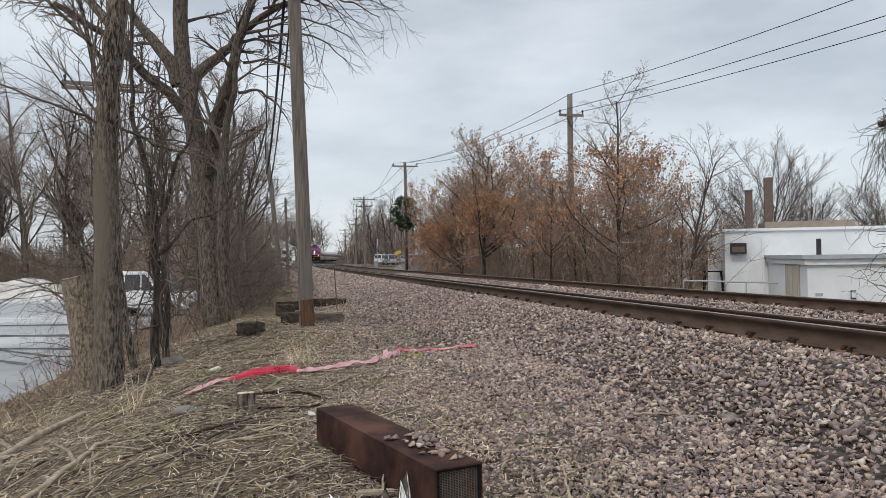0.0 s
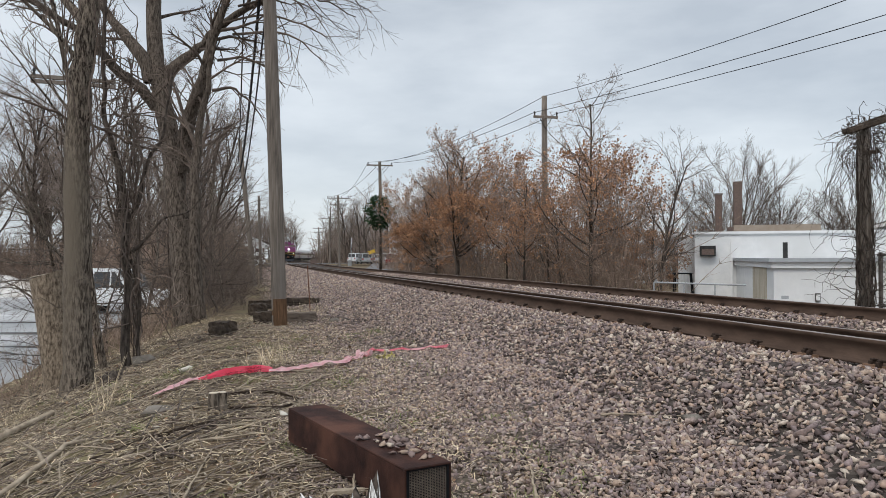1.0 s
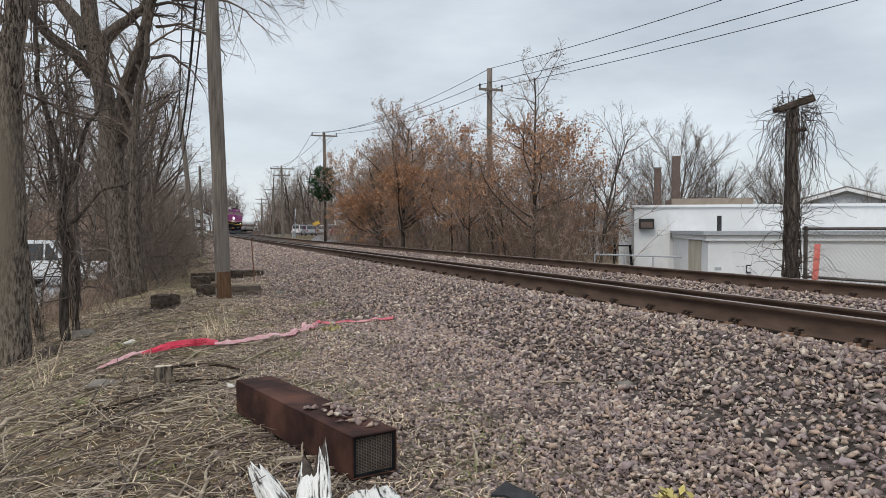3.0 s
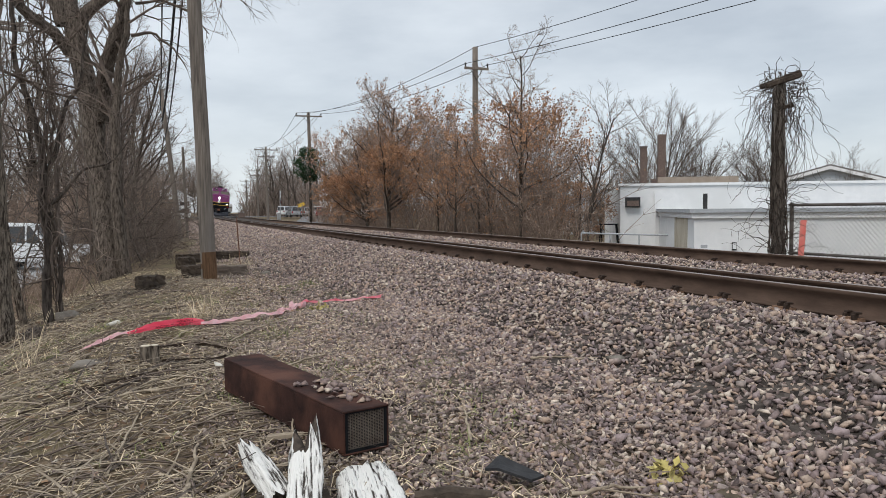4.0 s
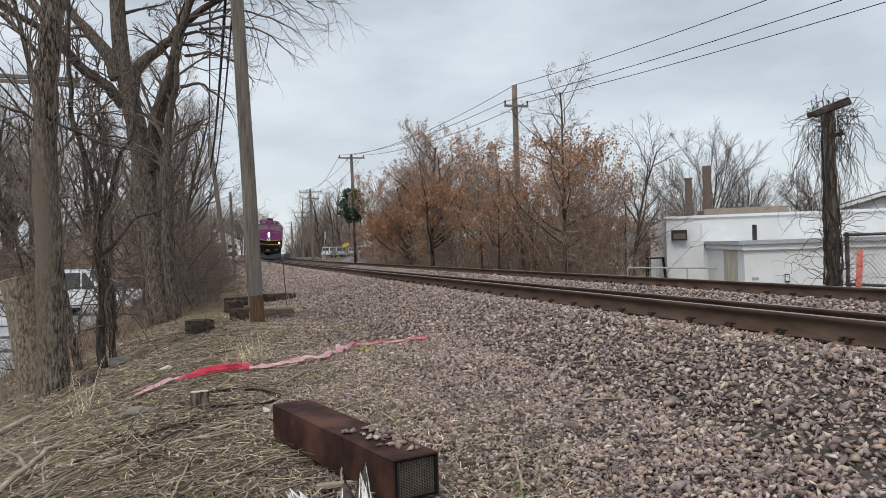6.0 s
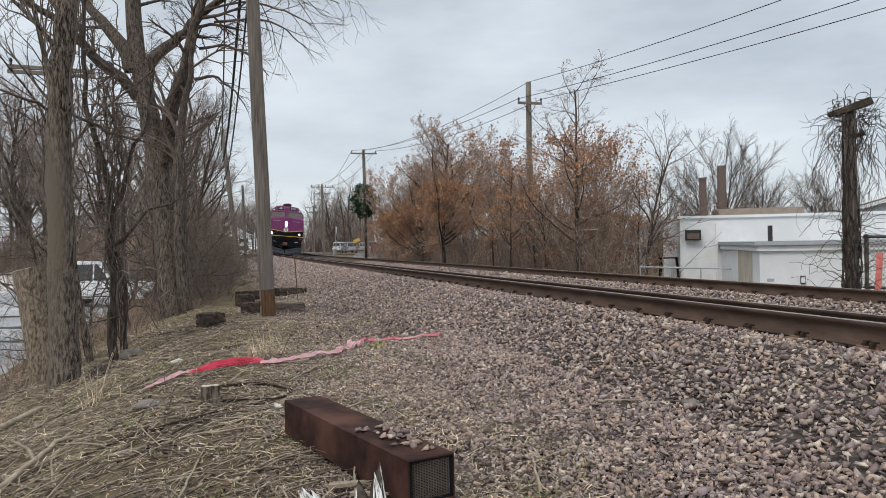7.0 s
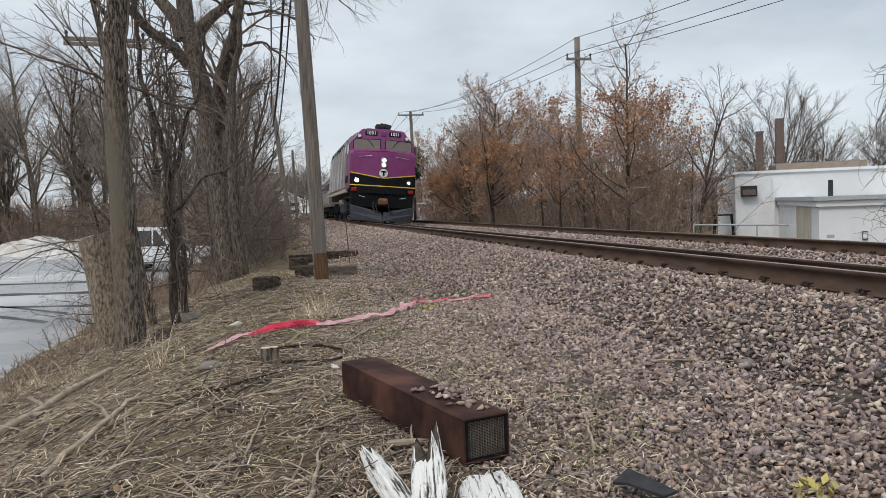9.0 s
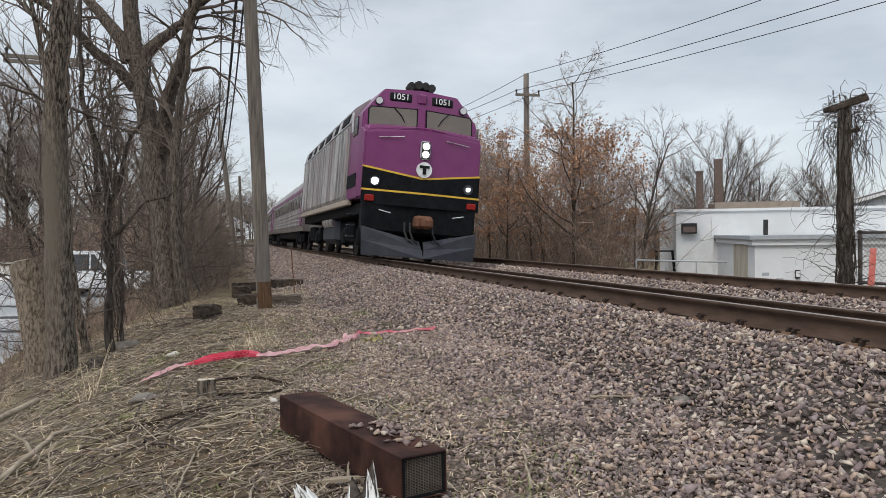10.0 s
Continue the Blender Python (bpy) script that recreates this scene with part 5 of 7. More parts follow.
def build_big_tree():
    """The many-limbed tree on the bank, vines round its stems."""
    rng = np.random.default_rng(14)
    S = [(4, 0.7, 0.22, 0.8, 0.03, 0.08), (7, 0.4, 0.36, 0.7, 0.0, 0.12), (7, 0.2, 0.55, 0.65, -0.02, 0.16), (5, 0.2, 0.6, 0.65, -0.05, 0.2), (0, 0, 0, 0, -0.06, 0.2)]
    out = new_levels(5)
    g = gz(-1.55, 15.1)
    main = [(-1.50, 15.1, g - 0.2), (-1.63, 15.25, 0.28), (-1.78, 15.54, 1.72), (-1.94, 15.82, 2.96), (-2.15, 16.0, 3.84), (-2.30, 16.18, 4.68), (-2.33, 16.27, 5.32), (-2.3, 16.4, 7.6), (-2.2, 16.5, 9.5)]
    polyline_limb(out, main, 0.245, 0.12, 0, S, rng)
    out[0][-1][1][:3] *= np.array([1.4, 1.15, 1.03])
    polyline_limb(out, [(-2.23, 15.98, 3.65), (-2.44, 15.85, 3.92), (-2.81, 15.49, 4.18), (-3.10, 15.12, 4.53), (-3.40, 14.85, 4.78), (-4.2, 14.3, 5.2)], 0.13, 0.05, 1, S, rng)
    polyline_limb(out, [(-2.35, 16.07, 4.22), (-2.48, 16.05, 4.67), (-2.87, 16.19, 5.14), (-3.17, 16.33, 5.47), (-3.9, 16.5, 6.8)], 0.17, 0.06, 1, S, rng)
    polyline_limb(out, [(-2.16, 16.1, 4.05), (-1.93, 16.02, 4.54), (-1.44, 15.78, 4.80), (-1.00, 15.51, 5.18), (-0.3, 15.2, 5.7), (0.6, 15.0, 5.9)], 0.14, 0.04, 1, S, rng)
    polyline_limb(out, [(-1.72, 15.55, 2.33), (-1.59, 15.36, 3.32), (-1.28, 15.19, 4.06), (-1.09, 15.0, 4.85), (-0.96, 14.91, 5.18), (-0.4, 14.6, 6.6)], 0.16, 0.05, 1, S, rng)
    polyline_limb(out, [(-1.30, 14.9, g - 0.2), (-1.41, 14.97, 0.34), (-1.39, 14.98, 1.68), (-1.40, 14.98, 2.67), (-1.21, 14.99, 3.73), (-1.0, 15.0, 5.0)], 0.135, 0.04, 1, S, rng)
    # long drooping outer boughs towards the pole
    for q in ([(-0.9, 15.4, 5.3), (-0.2, 14.8, 5.35), (0.5, 14.3, 5.1), (1.1, 14.0, 4.7)], [(-0.6, 15.2, 5.6), (0.3, 14.6, 5.7), (1.0, 14.2, 5.5), (1.6, 14.0, 5.15)], [(-0.7, 15.1, 5.0), (0.0, 14.7, 5.0), (0.55, 14.3, 4.75), (0.95, 14.1, 4.35)],
              [(-0.5, 15.0, 5.9), (0.5, 14.6, 6.0), (1.3, 14.2, 5.75), (1.85, 14.0, 5.3)], [(-1.0, 15.2, 4.5), (-0.5, 15.0, 4.55), (0.0, 14.8, 4.3), (0.3, 14.7, 3.9)], [(-1.1, 15.2, 3.9), (-0.7, 15.3, 4.0), (-0.3, 15.3, 3.7), (-0.1, 15.3, 3.3)]):
        polyline_limb(out, q, 0.035, 0.008, 2, S, rng)
    ob = tree_from(out, "large bare tree with dark spreading limbs and vines", bark=M_BARKWARM, group="")
    vines = []
    for k in range(12):
        j = rng.integers(0, 3)
        path = (main, [(-1.72, 15.55, 2.33), (-1.59, 15.36, 3.32), (-1.28, 15.19, 4.06), (-1.09, 15.0, 4.85)], [(-1.30, 14.9, g), (-1.41, 14.97, 0.34), (-1.39, 14.98, 1.68), (-1.40, 14.98, 2.67)])[j]
        P = np.array(path[:6], dtype=float)
        tt = np.linspace(0, 1, 14)
        Q = np.stack([np.interp(tt, np.linspace(0, 1, len(P)), P[:, i]) for i in range(3)], axis=-1)
        R = np.interp(tt, [0, 1], [0.27, 0.21]) if j == 0 else np.interp(tt, [0, 1], [0.14, 0.11])
        ph = rng.uniform(0, 6.28) + np.cumsum(rng.normal(0.1, 0.45, 14))
        Q[:, 0] += R * np.cos(ph)
        Q[:, 1] += R * np.sin(ph)
        Q += rng.normal(0, 0.05, Q.shape)
        vines.append((Q, np.full(14, rng.uniform(0.005, 0.013))))
    V, F = tubes_np(vines, 5)
    part_np("vines", V, F, M_TWIG, ob, "brown climbing vines")
    return ob


build_big_tree()


def build_front_tree():
    rng = np.random.default_rng(31)
    S = [(6, 0.62, 0.24, 0.9, 0.02, 0.06), (7, 0.25, 0.5, 0.7, 0.03, 0.13), (6, 0.2, 0.55, 0.7, 0.0, 0.18), (4, 0.2, 0.6, 0.6, 0.0, 0.2), (0, 0, 0, 0, 0.0, 0.2)]
    out = new_levels(5)
    g = gz(-2.2, 9.7)
    polyline_limb(out, [(-2.22, 9.7, g - 0.25), (-2.22, 9.69, g + 0.25), (-2.21, 9.69, 0.43), (-2.24, 9.68, 1.66), (-2.21, 9.69, 2.57), (-2.13, 9.71, 3.27), (-2.08, 9.75, 4.6), (-2.0, 9.8, 7.5), (-1.9, 9.8, 10)], 0.178, 0.08, 0, S, rng)
    out[0][-1][1][:5] *= np.array([1.42, 1.2, 1.08, 1.03, 1.0])
    polyline_limb(out, [(-2.2, 9.72, 2.2), (-2.45, 9.5, 2.35), (-2.9, 9.1, 2.45), (-3.6, 8.7, 2.7)], 0.022, 0.006, 2, S, rng)
    polyline_limb(out, [(-2.15, 9.75, 2.25), (-1.8, 10.1, 2.1), (-1.4, 10.6, 2.05), (-0.9, 11, 1.8)], 0.02, 0.005, 2, S, rng)
    polyline_limb(out, [(-2.2, 9.7, 2.9), (-2.6, 9.6, 3.5), (-3.2, 9.5, 3.9)], 0.032, 0.01, 1, S, rng)
    ob = tree_from(out, "tall grey tree with deeply ridged bark on the bank", group="")
    vines = []
    for k in range(9):
        ph = rng.uniform(0, 6.28) + np.cumsum(rng.normal(0, 0.3, 16))
        z = np.linspace(1.2 + rng.random(), 4.5, 16)
        R = 0.18 + rng.random() * 0.03 + 0.02 * rng.random(16)
        Q = np.stack([-2.19 + R * np.cos(ph), 9.7 + R * np.sin(ph), z], axis=-1)
        vines.append((Q, np.full(16, rng.uniform(0.004, 0.011))))
    V, F = tubes_np(vines, 4)
    part_np("vines", V, F, M_TWIG, ob, "thin clinging vines")
    # the cut trunk beside it
    st = thing("cut_trunk", "tall sawn-off tree trunk with rough grey bark", "tree stump", (-2.85, 11.2, gz(-2.85, 11.2)))
    h = 0.40 - gz(-2.85, 11.2)
    bm = tube([(0.10, 0, -0.3), (0.08, 0, 0.1), (0.0, 0, 0.6), (-0.08, 0, h * 0.75), (-0.13, 0, h)], [0.29, 0.235, 0.21, 0.205, 0.21], 18)
    for v in bm.verts:
        if v.co.z > h - 0.12:
            v.co.z += 0.22 * v.co.x
    part("trunk", bm, M_CUTBARK, st, smooth=False)
    cut = part("cut_face", tube([(-0.13, 0, h + 0.005), (-0.13, 0, h + 0.012)], 0.20, 18), M_CUT, st, "pale sawn wood")
    for v in cut.data.vertices:
        v.co.z += 0.22 * v.co.x


build_front_tree()


def build_vine_tangle():
    """A small dead stem smothered in hanging vines."""
    rng = np.random.default_rng(77)
    g = gz(-1.75, 10.2)
    ob = thing("vine_tangled_sapling", "thin dead tree stem smothered in tangled dark vines", "tree", (-1.75, 10.2, g))
    knots = [(0, 0, -0.2), (-0.04, 0.0, 0.5), (0.03, 0.03, 1.0), (-0.06, 0.05, 1.6), (-0.03, 0.1, 2.1), (-0.12, 0.12, 2.6), (-0.30, 0.15, 3.1), (-0.36, 0.2, 3.7), (-0.30, 0.2, 5.2)]
    fork = [(-0.05, 0.07, 1.75), (0.12, 0.1, 2.15), (0.2, 0.15, 2.7), (0.42, 0.2, 3.0), (0.5, 0.3, 3.9)]
    crook = [(-0.04, 0.05, 1.45), (0.2, 0.0, 1.62), (0.42, 0.0, 1.95), (0.7, 0.05, 1.98), (0.95, 0.1, 2.3)]
    prop = [(0.12, 0.05, -0.2), (0.10, 0.05, 0.4), (0.16, 0.08, 0.9), (0.02, 0.05, 1.4)]
    stems = []
    for path, r0, r1 in ((knots, 0.06, 0.022), (fork, 0.034, 0.012), (crook, 0.026, 0.008), (prop, 0.03, 0.022)):
        K = np.array(path, dtype=float)
        tt = np.linspace(0, 1, len(K) * 3)
        Q = np.stack([np.interp(tt, np.linspace(0, 1, len(K)), K[:, i]) for i in range(3)], axis=-1)
        Q[1:-1] = (Q[:-2] + 2 * Q[1:-1] + Q[2:]) / 4 + rng.normal(0, 0.008, (len(Q) - 2, 3))
        stems.append((Q, np.linspace(r0, r1, len(Q))))
    V, F = tubes_np(stems, 8)
    part_np("stem", V, F, M_BARKDARK, ob, smooth=True)
    vines = []
    for k in range(15):      # ropes of vine winding about the stem
        n = 18
        z0, z1 = rng.uniform(0.0, 0.8), rng.uniform(1.4, 4.2)
        w = 0.05 + 0.11 * rng.random() * np.sin(np.linspace(0.4, 2.6, n))
        ph = rng.uniform(0, 6.28) + np.cumsum(rng.normal(0.15, 0.5, n))
        Q = np.stack([0.03 + w * np.cos(ph), 0.05 + w * np.sin(ph), np.linspace(z0, z1, n)], axis=-1) + np.cumsum(rng.normal(0, 0.02, (n, 3)), axis=0)
        vines.append((Q, np.full(n, rng.uniform(0.004, 0.012))))
    for k in range(95):      # strands that loop away and droop
        n = 13
        d = unit(np.array([rng.normal(), rng.normal(), rng.uniform(-0.3, 0.9)]))
        q = np.array([0.03, 0.05, rng.uniform(0.5, 3.9)])
        Q = [q]
        st = rng.uniform(0.04, 0.15)
        for _ in range(n - 1):
            d = unit(d + rng.normal(0, 0.34, 3) + np.array([0, 0, -0.10]))
            q = q + d * st
            Q.append(q)
        vines.append((np.array(Q), np.linspace(rng.uniform(0.005, 0.012), 0.003, n)))
    V, F = tubes_np(vines, 4)
    part_np("vines", V, F, M_TWIG, ob, "dense tangle of brown vines")


build_vine_tangle()

# thin stems near the bank
t_slim, _ = simple_tree(5, 8.5, 0.06, SLIM, "slim bare grey tree on the wooded bank", bark=M_BARK, at=tr(-2.24, 11.4, 0, 0.95), lean=(-0.12, 0.05))
for x, y, a, s in ((-4.4, 26.5, 1.7, 1.1), (-2.6, 44.0, 1.2, 0.9), (-2.8, 37, 2.0, 0.9)):
    copy_thing(t_slim, tr(x, y, a, s))
t_tall, _ = simple_tree(6, 10.5, 0.15, TALL, "tall bare tree with grey bark in the woods", bark=M_BARKDARK, at=tr(-3.5, 30.5, 0, 0.9))
copy_thing(t_tall, tr(-3.6, 43.0, 4.4, 1.0))
# sprawling saplings with fine crooked twigs
THIN[0] = 0.0032
t_arch, _ = simple_tree(23, 3.6, 0.034, ARCH, "sprawling bare sapling with fine crooked twigs", bark=M_BARKDARK, at=tr(-1.1, 16.6, 0, 0.8), lean=(-0.1, 0.1), thick=2)
t_arch2, _ = simple_tree(29, 4.6, 0.045, ARCH, "crooked bare sapling with drooping twigs", bark=M_BARK, at=tr(-3.5, 16.2, 0, 0.9), lean=(-0.1, 0.1), thick=2)
for k, (x, y, s) in enumerate(((-1.0, 18.0, 0.62), (-1.6, 19.0, 0.9), (-1.3, 20.8, 0.75), (-2.2, 22.0, 1.1), (-1.5, 24.0, 0.8), (-2.2, 26.0, 1.0), (-1.6, 28.0, 0.8), (-3.1, 15.5, 1.0), (-4.2, 18.0, 1.1), (-2.4, 18.5, 1.2), (-3.4, 21.5, 1.3), (-2.0, 32.5, 0.9), (-2.2, 36.0, 0.9), (-2.6, 41.0, 1.1), (-5.4, 22.5, 1.1), (-2.9, 11.9, 0.62))):
    copy_thing(t_arch if k % 2 else t_arch2, tr(x, y, 1.7 * k, s))
THIN[0] = 0.011
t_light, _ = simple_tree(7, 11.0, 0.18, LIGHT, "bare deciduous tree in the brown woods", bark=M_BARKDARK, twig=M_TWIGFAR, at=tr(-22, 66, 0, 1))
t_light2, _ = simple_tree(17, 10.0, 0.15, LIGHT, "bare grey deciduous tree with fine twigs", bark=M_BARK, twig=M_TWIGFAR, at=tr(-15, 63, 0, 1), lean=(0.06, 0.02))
THIN[0] = 0.006
wood = random.Random(12)
for k in range(58):
    y = wood.uniform(63, 90)
    x = wood.uniform(-50, -4)
    copy_thing(t_light if k % 2 else t_light2, tr(x, y, wood.uniform(0, 6.28), wood.uniform(0.95, 1.55)))
# behind the white building and along the street
THIN[0] = 0.007
t_vase, _ = simple_tree(37, 6.4, 0.10, VASE, "bare vase-shaped street tree behind the white building", bark=M_BARK, twig=M_TWIG, at=tr(23.2, 33.5, 0, 0.92))
t_vase2, _ = simple_tree(38, 6.0, 0.09, VASE, "bare spreading tree behind the white building", bark=M_BARKDARK, twig=M_TWIG, at=tr(26.0, 34.5, 0, 0.85), lean=(0.05, 0.0))
THIN[0] = 0.006
for k, (x, y, s) in enumerate(((20.6, 34.5, 0.8), (24.6, 36.5, 0.9), (27.8, 38.0, 0.85), (30.8, 34.0, 0.8), (29.4, 35, 0.85), (32.0, 36, 0.6), (35.5, 33, 0.66), (38.5, 31, 0.7), (40, 28.5, 0.95), (33, 23.5, 0.95), (36, 25, 0.9), (43, 33, 0.8), (20, 43, 0.72), (30, 47, 0.8), (47, 44, 1.0), (52, 38, 1.0), (25, 54, 0.9), (31, 62, 0.95), (18.2, 38, 0.6))):
    copy_thing(t_vase if k % 2 else t_vase2, tr(x, y, wood.uniform(0, 6.28), s))
# woods closing the view beyond the far bend, clear of the rails
for k in range(26):
    y = wood.uniform(305, 335)
    copy_thing(t_light2 if k % 2 else t_light, tr(-14 + 1.0 * k + wood.uniform(-0.6, 0.6) if k < 24 else wood.uniform(-24, -14), y, wood.uniform(0, 6.28), wood.uniform(1.35, 1.9)))
# distant tree line
for k in range(60):
    y = wood.uniform(165, 300)
    x = wood.uniform(-55, 70)
    if abs(x - float(xr(min(y, 300)))) < 9:
        x -= 22
    copy_thing(t_light2 if k % 2 else t_light, tr(x, y, wood.uniform(0, 6.28), wood.uniform(1.0, 1.6)))
for k in range(44):
    right = k % 3 != 0
    y = wood.uniform(175, 270) if right else wood.uniform(135, 230)
    x = float(xr(y)) + (wood.uniform(10, 42) if right else wood.uniform(-32, -9))
    copy_thing(t_light2 if k % 2 else t_light, tr(x, y, wood.uniform(0, 6.28), wood.uniform(0.95, 1.4)))
for x, y, s in ((22, 112, 0.5), (25, 130, 0.6), (21, 146, 0.5), (27, 100, 0.5)):
    copy_thing(t_light, tr(x, y, wood.uniform(0, 6.28), s))


def build_oak(at, seed, H, r, count, label, spec=OAK, size=0.078, low=1.0, high=99, top=0):
    rng = np.random.default_rng(seed)
    out = new_levels(len(spec))
    grow(rng, np.array([0, 0, -0.3]), np.array([0, 0, 1.0]), H, r, 0, spec, out)
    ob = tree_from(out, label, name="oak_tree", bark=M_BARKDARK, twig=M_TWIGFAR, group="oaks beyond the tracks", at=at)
    leaves_on(out, (len(spec) - 2, len(spec) - 1), count, seed, size, ob, M_LEAF, low, high=high)
    if top:
        leaves_on(out, (len(spec) - 2, len(spec) - 1), top, seed + 1, size, ob, M_LEAF, high)
    return ob


NARROW = [(22, 0.2, 0.42, 0.9, 0.03, 0.03), (7, 0.25, 0.5, 0.7, 0.05, 0.12), (5, 0.2, 0.55, 0.7, 0.03, 0.16), (3, 0.2, 0.6, 0.7, 0.0, 0.2), (0, 0, 0, 0, 0.0, 0.2)]
oak = build_oak(tr(9.3, 37.0, 0, 0.9), 53, 7.4, 0.13, 19000, "round oak tree keeping its russet brown leaves", high=4.6, top=3500)
oak2 = build_oak(tr(10.75, 23.8, 0, 0.93), 43, 7.5, 0.08, 4200, "slender young oak with scattered brown leaves", NARROW, 0.08, 1.2, 5.4)
copy_thing(oak, tr(9.7, 44.0, 2.0, 0.85))
copy_thing(oak, tr(10.4, 47.0, 4.0, 0.9))
copy_thing(oak, tr(11.4, 54.0, 5.0, 0.85))
bush, bush_out = simple_tree(47, 4.9, 0.05, BUSH, "many-stemmed leafless shrub with a few russet leaves", bark=M_TWIGFAR, twig=M_TWIGFAR, at=tr(10.6, 30.0, 0, 1.0), group="shrubs beyond the tracks")
leaves_on(bush_out, (2, 3), 2300, 47, 0.085, bush, M_LEAF, 0.8)
for k in range(15):
    y = 23.5 + 2.3 * k + wood.uniform(-0.6, 0.6)
    x = float(xr(y)) + wood.uniform(7.2, 9.6)
    copy_thing(bush, tr(x, y, 2.1 * k, wood.uniform(0.72, 1.12)))
copy_thing(oak2, tr(9.6, 27.5, 1.3, 0.62))
copy_thing(oak2, tr(11.6, 25.5, 2.9, 0.62))
copy_thing(oak2, tr(10.2, 31.5, 4.5, 0.75))
copy_thing(oak2, tr(12.4, 22.6, 0.7, 0.55))
t_bare, _ = simple_tree(19, 6.6, 0.085, LIGHT, "bare leaning young tree beside the thicket", bark=M_BARKDARK, at=tr(11.7, 21.0, 0, 0.74), lean=(0.16, -0.05))
copy_thing(t_bare, tr(10.6, 26.0, 2.0, 0.7))
copy_thing(t_bare, tr(11.2, 29.0, 4.0, 0.85))


def build_evergreen():
    rng = np.random.default_rng(3)
    ob = thing("evergreen_tree", "small dark green evergreen beside a utility pole", "tree", tr(8.25, 57.5, 0, 0.88))
    part("trunk", tube([(0, 0, -0.3), (0, 0, 3), (0.05, 0, 6)], [0.13, 0.10, 0.03], 8), M_BARKDARK, ob, smooth=True)
    n = 3600
    z = rng.uniform(3.9, 6.7, n)
    a = rng.uniform(0, 6.28, n)
    R = 0.85 * np.sin(np.clip((z - 3.7) / 3.2, 0, 1) * np.pi) ** 0.8 * rng.uniform(0.2, 1.0, n) ** 0.6 * (1 + 0.35 * np.sin(z * 6 + 2 * a) + 0.25 * np.sin(3 * a + 1))
    P = np.stack([R * 1.25 * np.cos(a) - 0.15, R * np.sin(a), z], axis=-1) + rng.normal(0, 0.12, (n, 3))
    d = np.stack([np.cos(a), np.sin(a), rng.uniform(-0.4, 0.5, n)], axis=-1) + rng.normal(0, 0.3, (n, 3))
    b = np.cross(d, rng.normal(size=(n, 3)))
    b /= np.linalg.norm(b, axis=1, keepdims=True)
    V = np.stack([P, P + d * 0.10 + b * 0.035, P + d * 0.22, P + d * 0.10 - b * 0.035], axis=1).reshape(-1, 3)
    part_np("crown", V, np.arange(4 * n).reshape(-1, 4), M_PINE, ob, "dark green needles")


build_evergreen()


def build_brush(name, label, seed, spots, hmin, hmax, mat, twigs=7, arch=0.25, fat=1.0):
    """Thickets of thin stems; spots is an array of x, y."""
    rng = np.random.default_rng(seed)
    main, side = [], []
    for x, y in spots:
        h = rng.uniform(hmin, hmax)
        p = np.array([x, y, gz(x, y) - 0.05])
        d = unit(np.array([rng.normal(0, arch), rng.normal(0, arch), 1.0]))
        pts = [p]
        for _ in range(4):
            d = unit(d + rng.normal(0, 0.13, 3) + np.array([0, 0, -0.03]))
            p = p + d * h / 4
            pts.append(p)
        r = (0.006 + 0.003 * h * rng.random()) * fat
        main.append((np.array(pts), np.linspace(r, 0.003 * fat, 5)))
        for _ in range(twigs):
            i = rng.integers(1, 4)
            q = pts[i]
            e = unit(rng.normal(size=3) + np.array([0, 0, 0.5]))
            L = h * rng.uniform(0.12, 0.4)
            m = q + e * L * 0.5
            e2 = unit(e + rng.normal(0, 0.35, 3))
            side.append((np.array([q, m, m + e2 * L * 0.5]), np.array([r * 0.5 + 0.001, 0.003 * fat, 0.002 * fat])))
    v1, f1 = tubes_np(main, 4)
    v2, f2 = tubes_np(side, 3)
    ob = part_np(name, np.concatenate([v1, v2]), np.concatenate([f1, f2 + len(v1)]), mat)
    return tagged(ob, label, "brush", kind="stuff")


def spots(seed, n, x0, x1, y0, y1, follow=True):
    """Random places; with follow, x counts from the near rail."""
    rng = np.random.default_rng(seed)
    y = rng.uniform(y0, y1, n)
    x = rng.uniform(x0, x1, n)
    return np.stack([x + (xr(y) if follow else 0), y], axis=-1)


build_brush("bank_brush", "dense grey-brown leafless brush on the railway bank", 1, np.concatenate([spots(1, 230, -5.3, -4.2, 15.8, 34), spots(2, 30, -8.0, -5.4, 17, 32), spots(12, 260, -5.6, -4.4, 34, 70), spots(13, 22, -6.2, -5.0, 13.8, 17)]), 0.6, 2.0, M_TWIG, 13, 0.75)
build_brush("low_brush", "reddish dry weeds and saplings along the bank edge", 3, np.concatenate([spots(3, 420, -8.3, -5.4, 12, 24), spots(17, 60, -7.6, -6.0, 13, 20)]), 0.25, 0.95, M_TWIGRED, 5, 0.4)
build_brush("edge_weeds", "short dry brown weeds along the car park edge", 33, spots(4, 420, -8.7, -7.5, 5, 13), 0.08, 0.34, M_TWIGRED, 6, 0.6)
build_brush("wood_understorey", "reddish-brown leafless undergrowth beyond the car park", 5, np.concatenate([spots(5, 3000, -48, -3, 62, 80, False), spots(15, 300, -11, -5.5, 50, 62, False)]), 2.0, 5.2, M_TWIGRED, 6, 0.3, 3.0)
build_brush("trackside_thicket", "dense russet thicket beyond the second track", 6, np.concatenate([spots(6, 800, 6.6, 10.2, 25, 60), spots(7, 170, 6.9, 8.4, 20.5, 26), spots(16, 120, 7.4, 9.8, 60, 70)]), 1.2, 4.6, M_TWIGRED, 8, 0.32, 1.25)
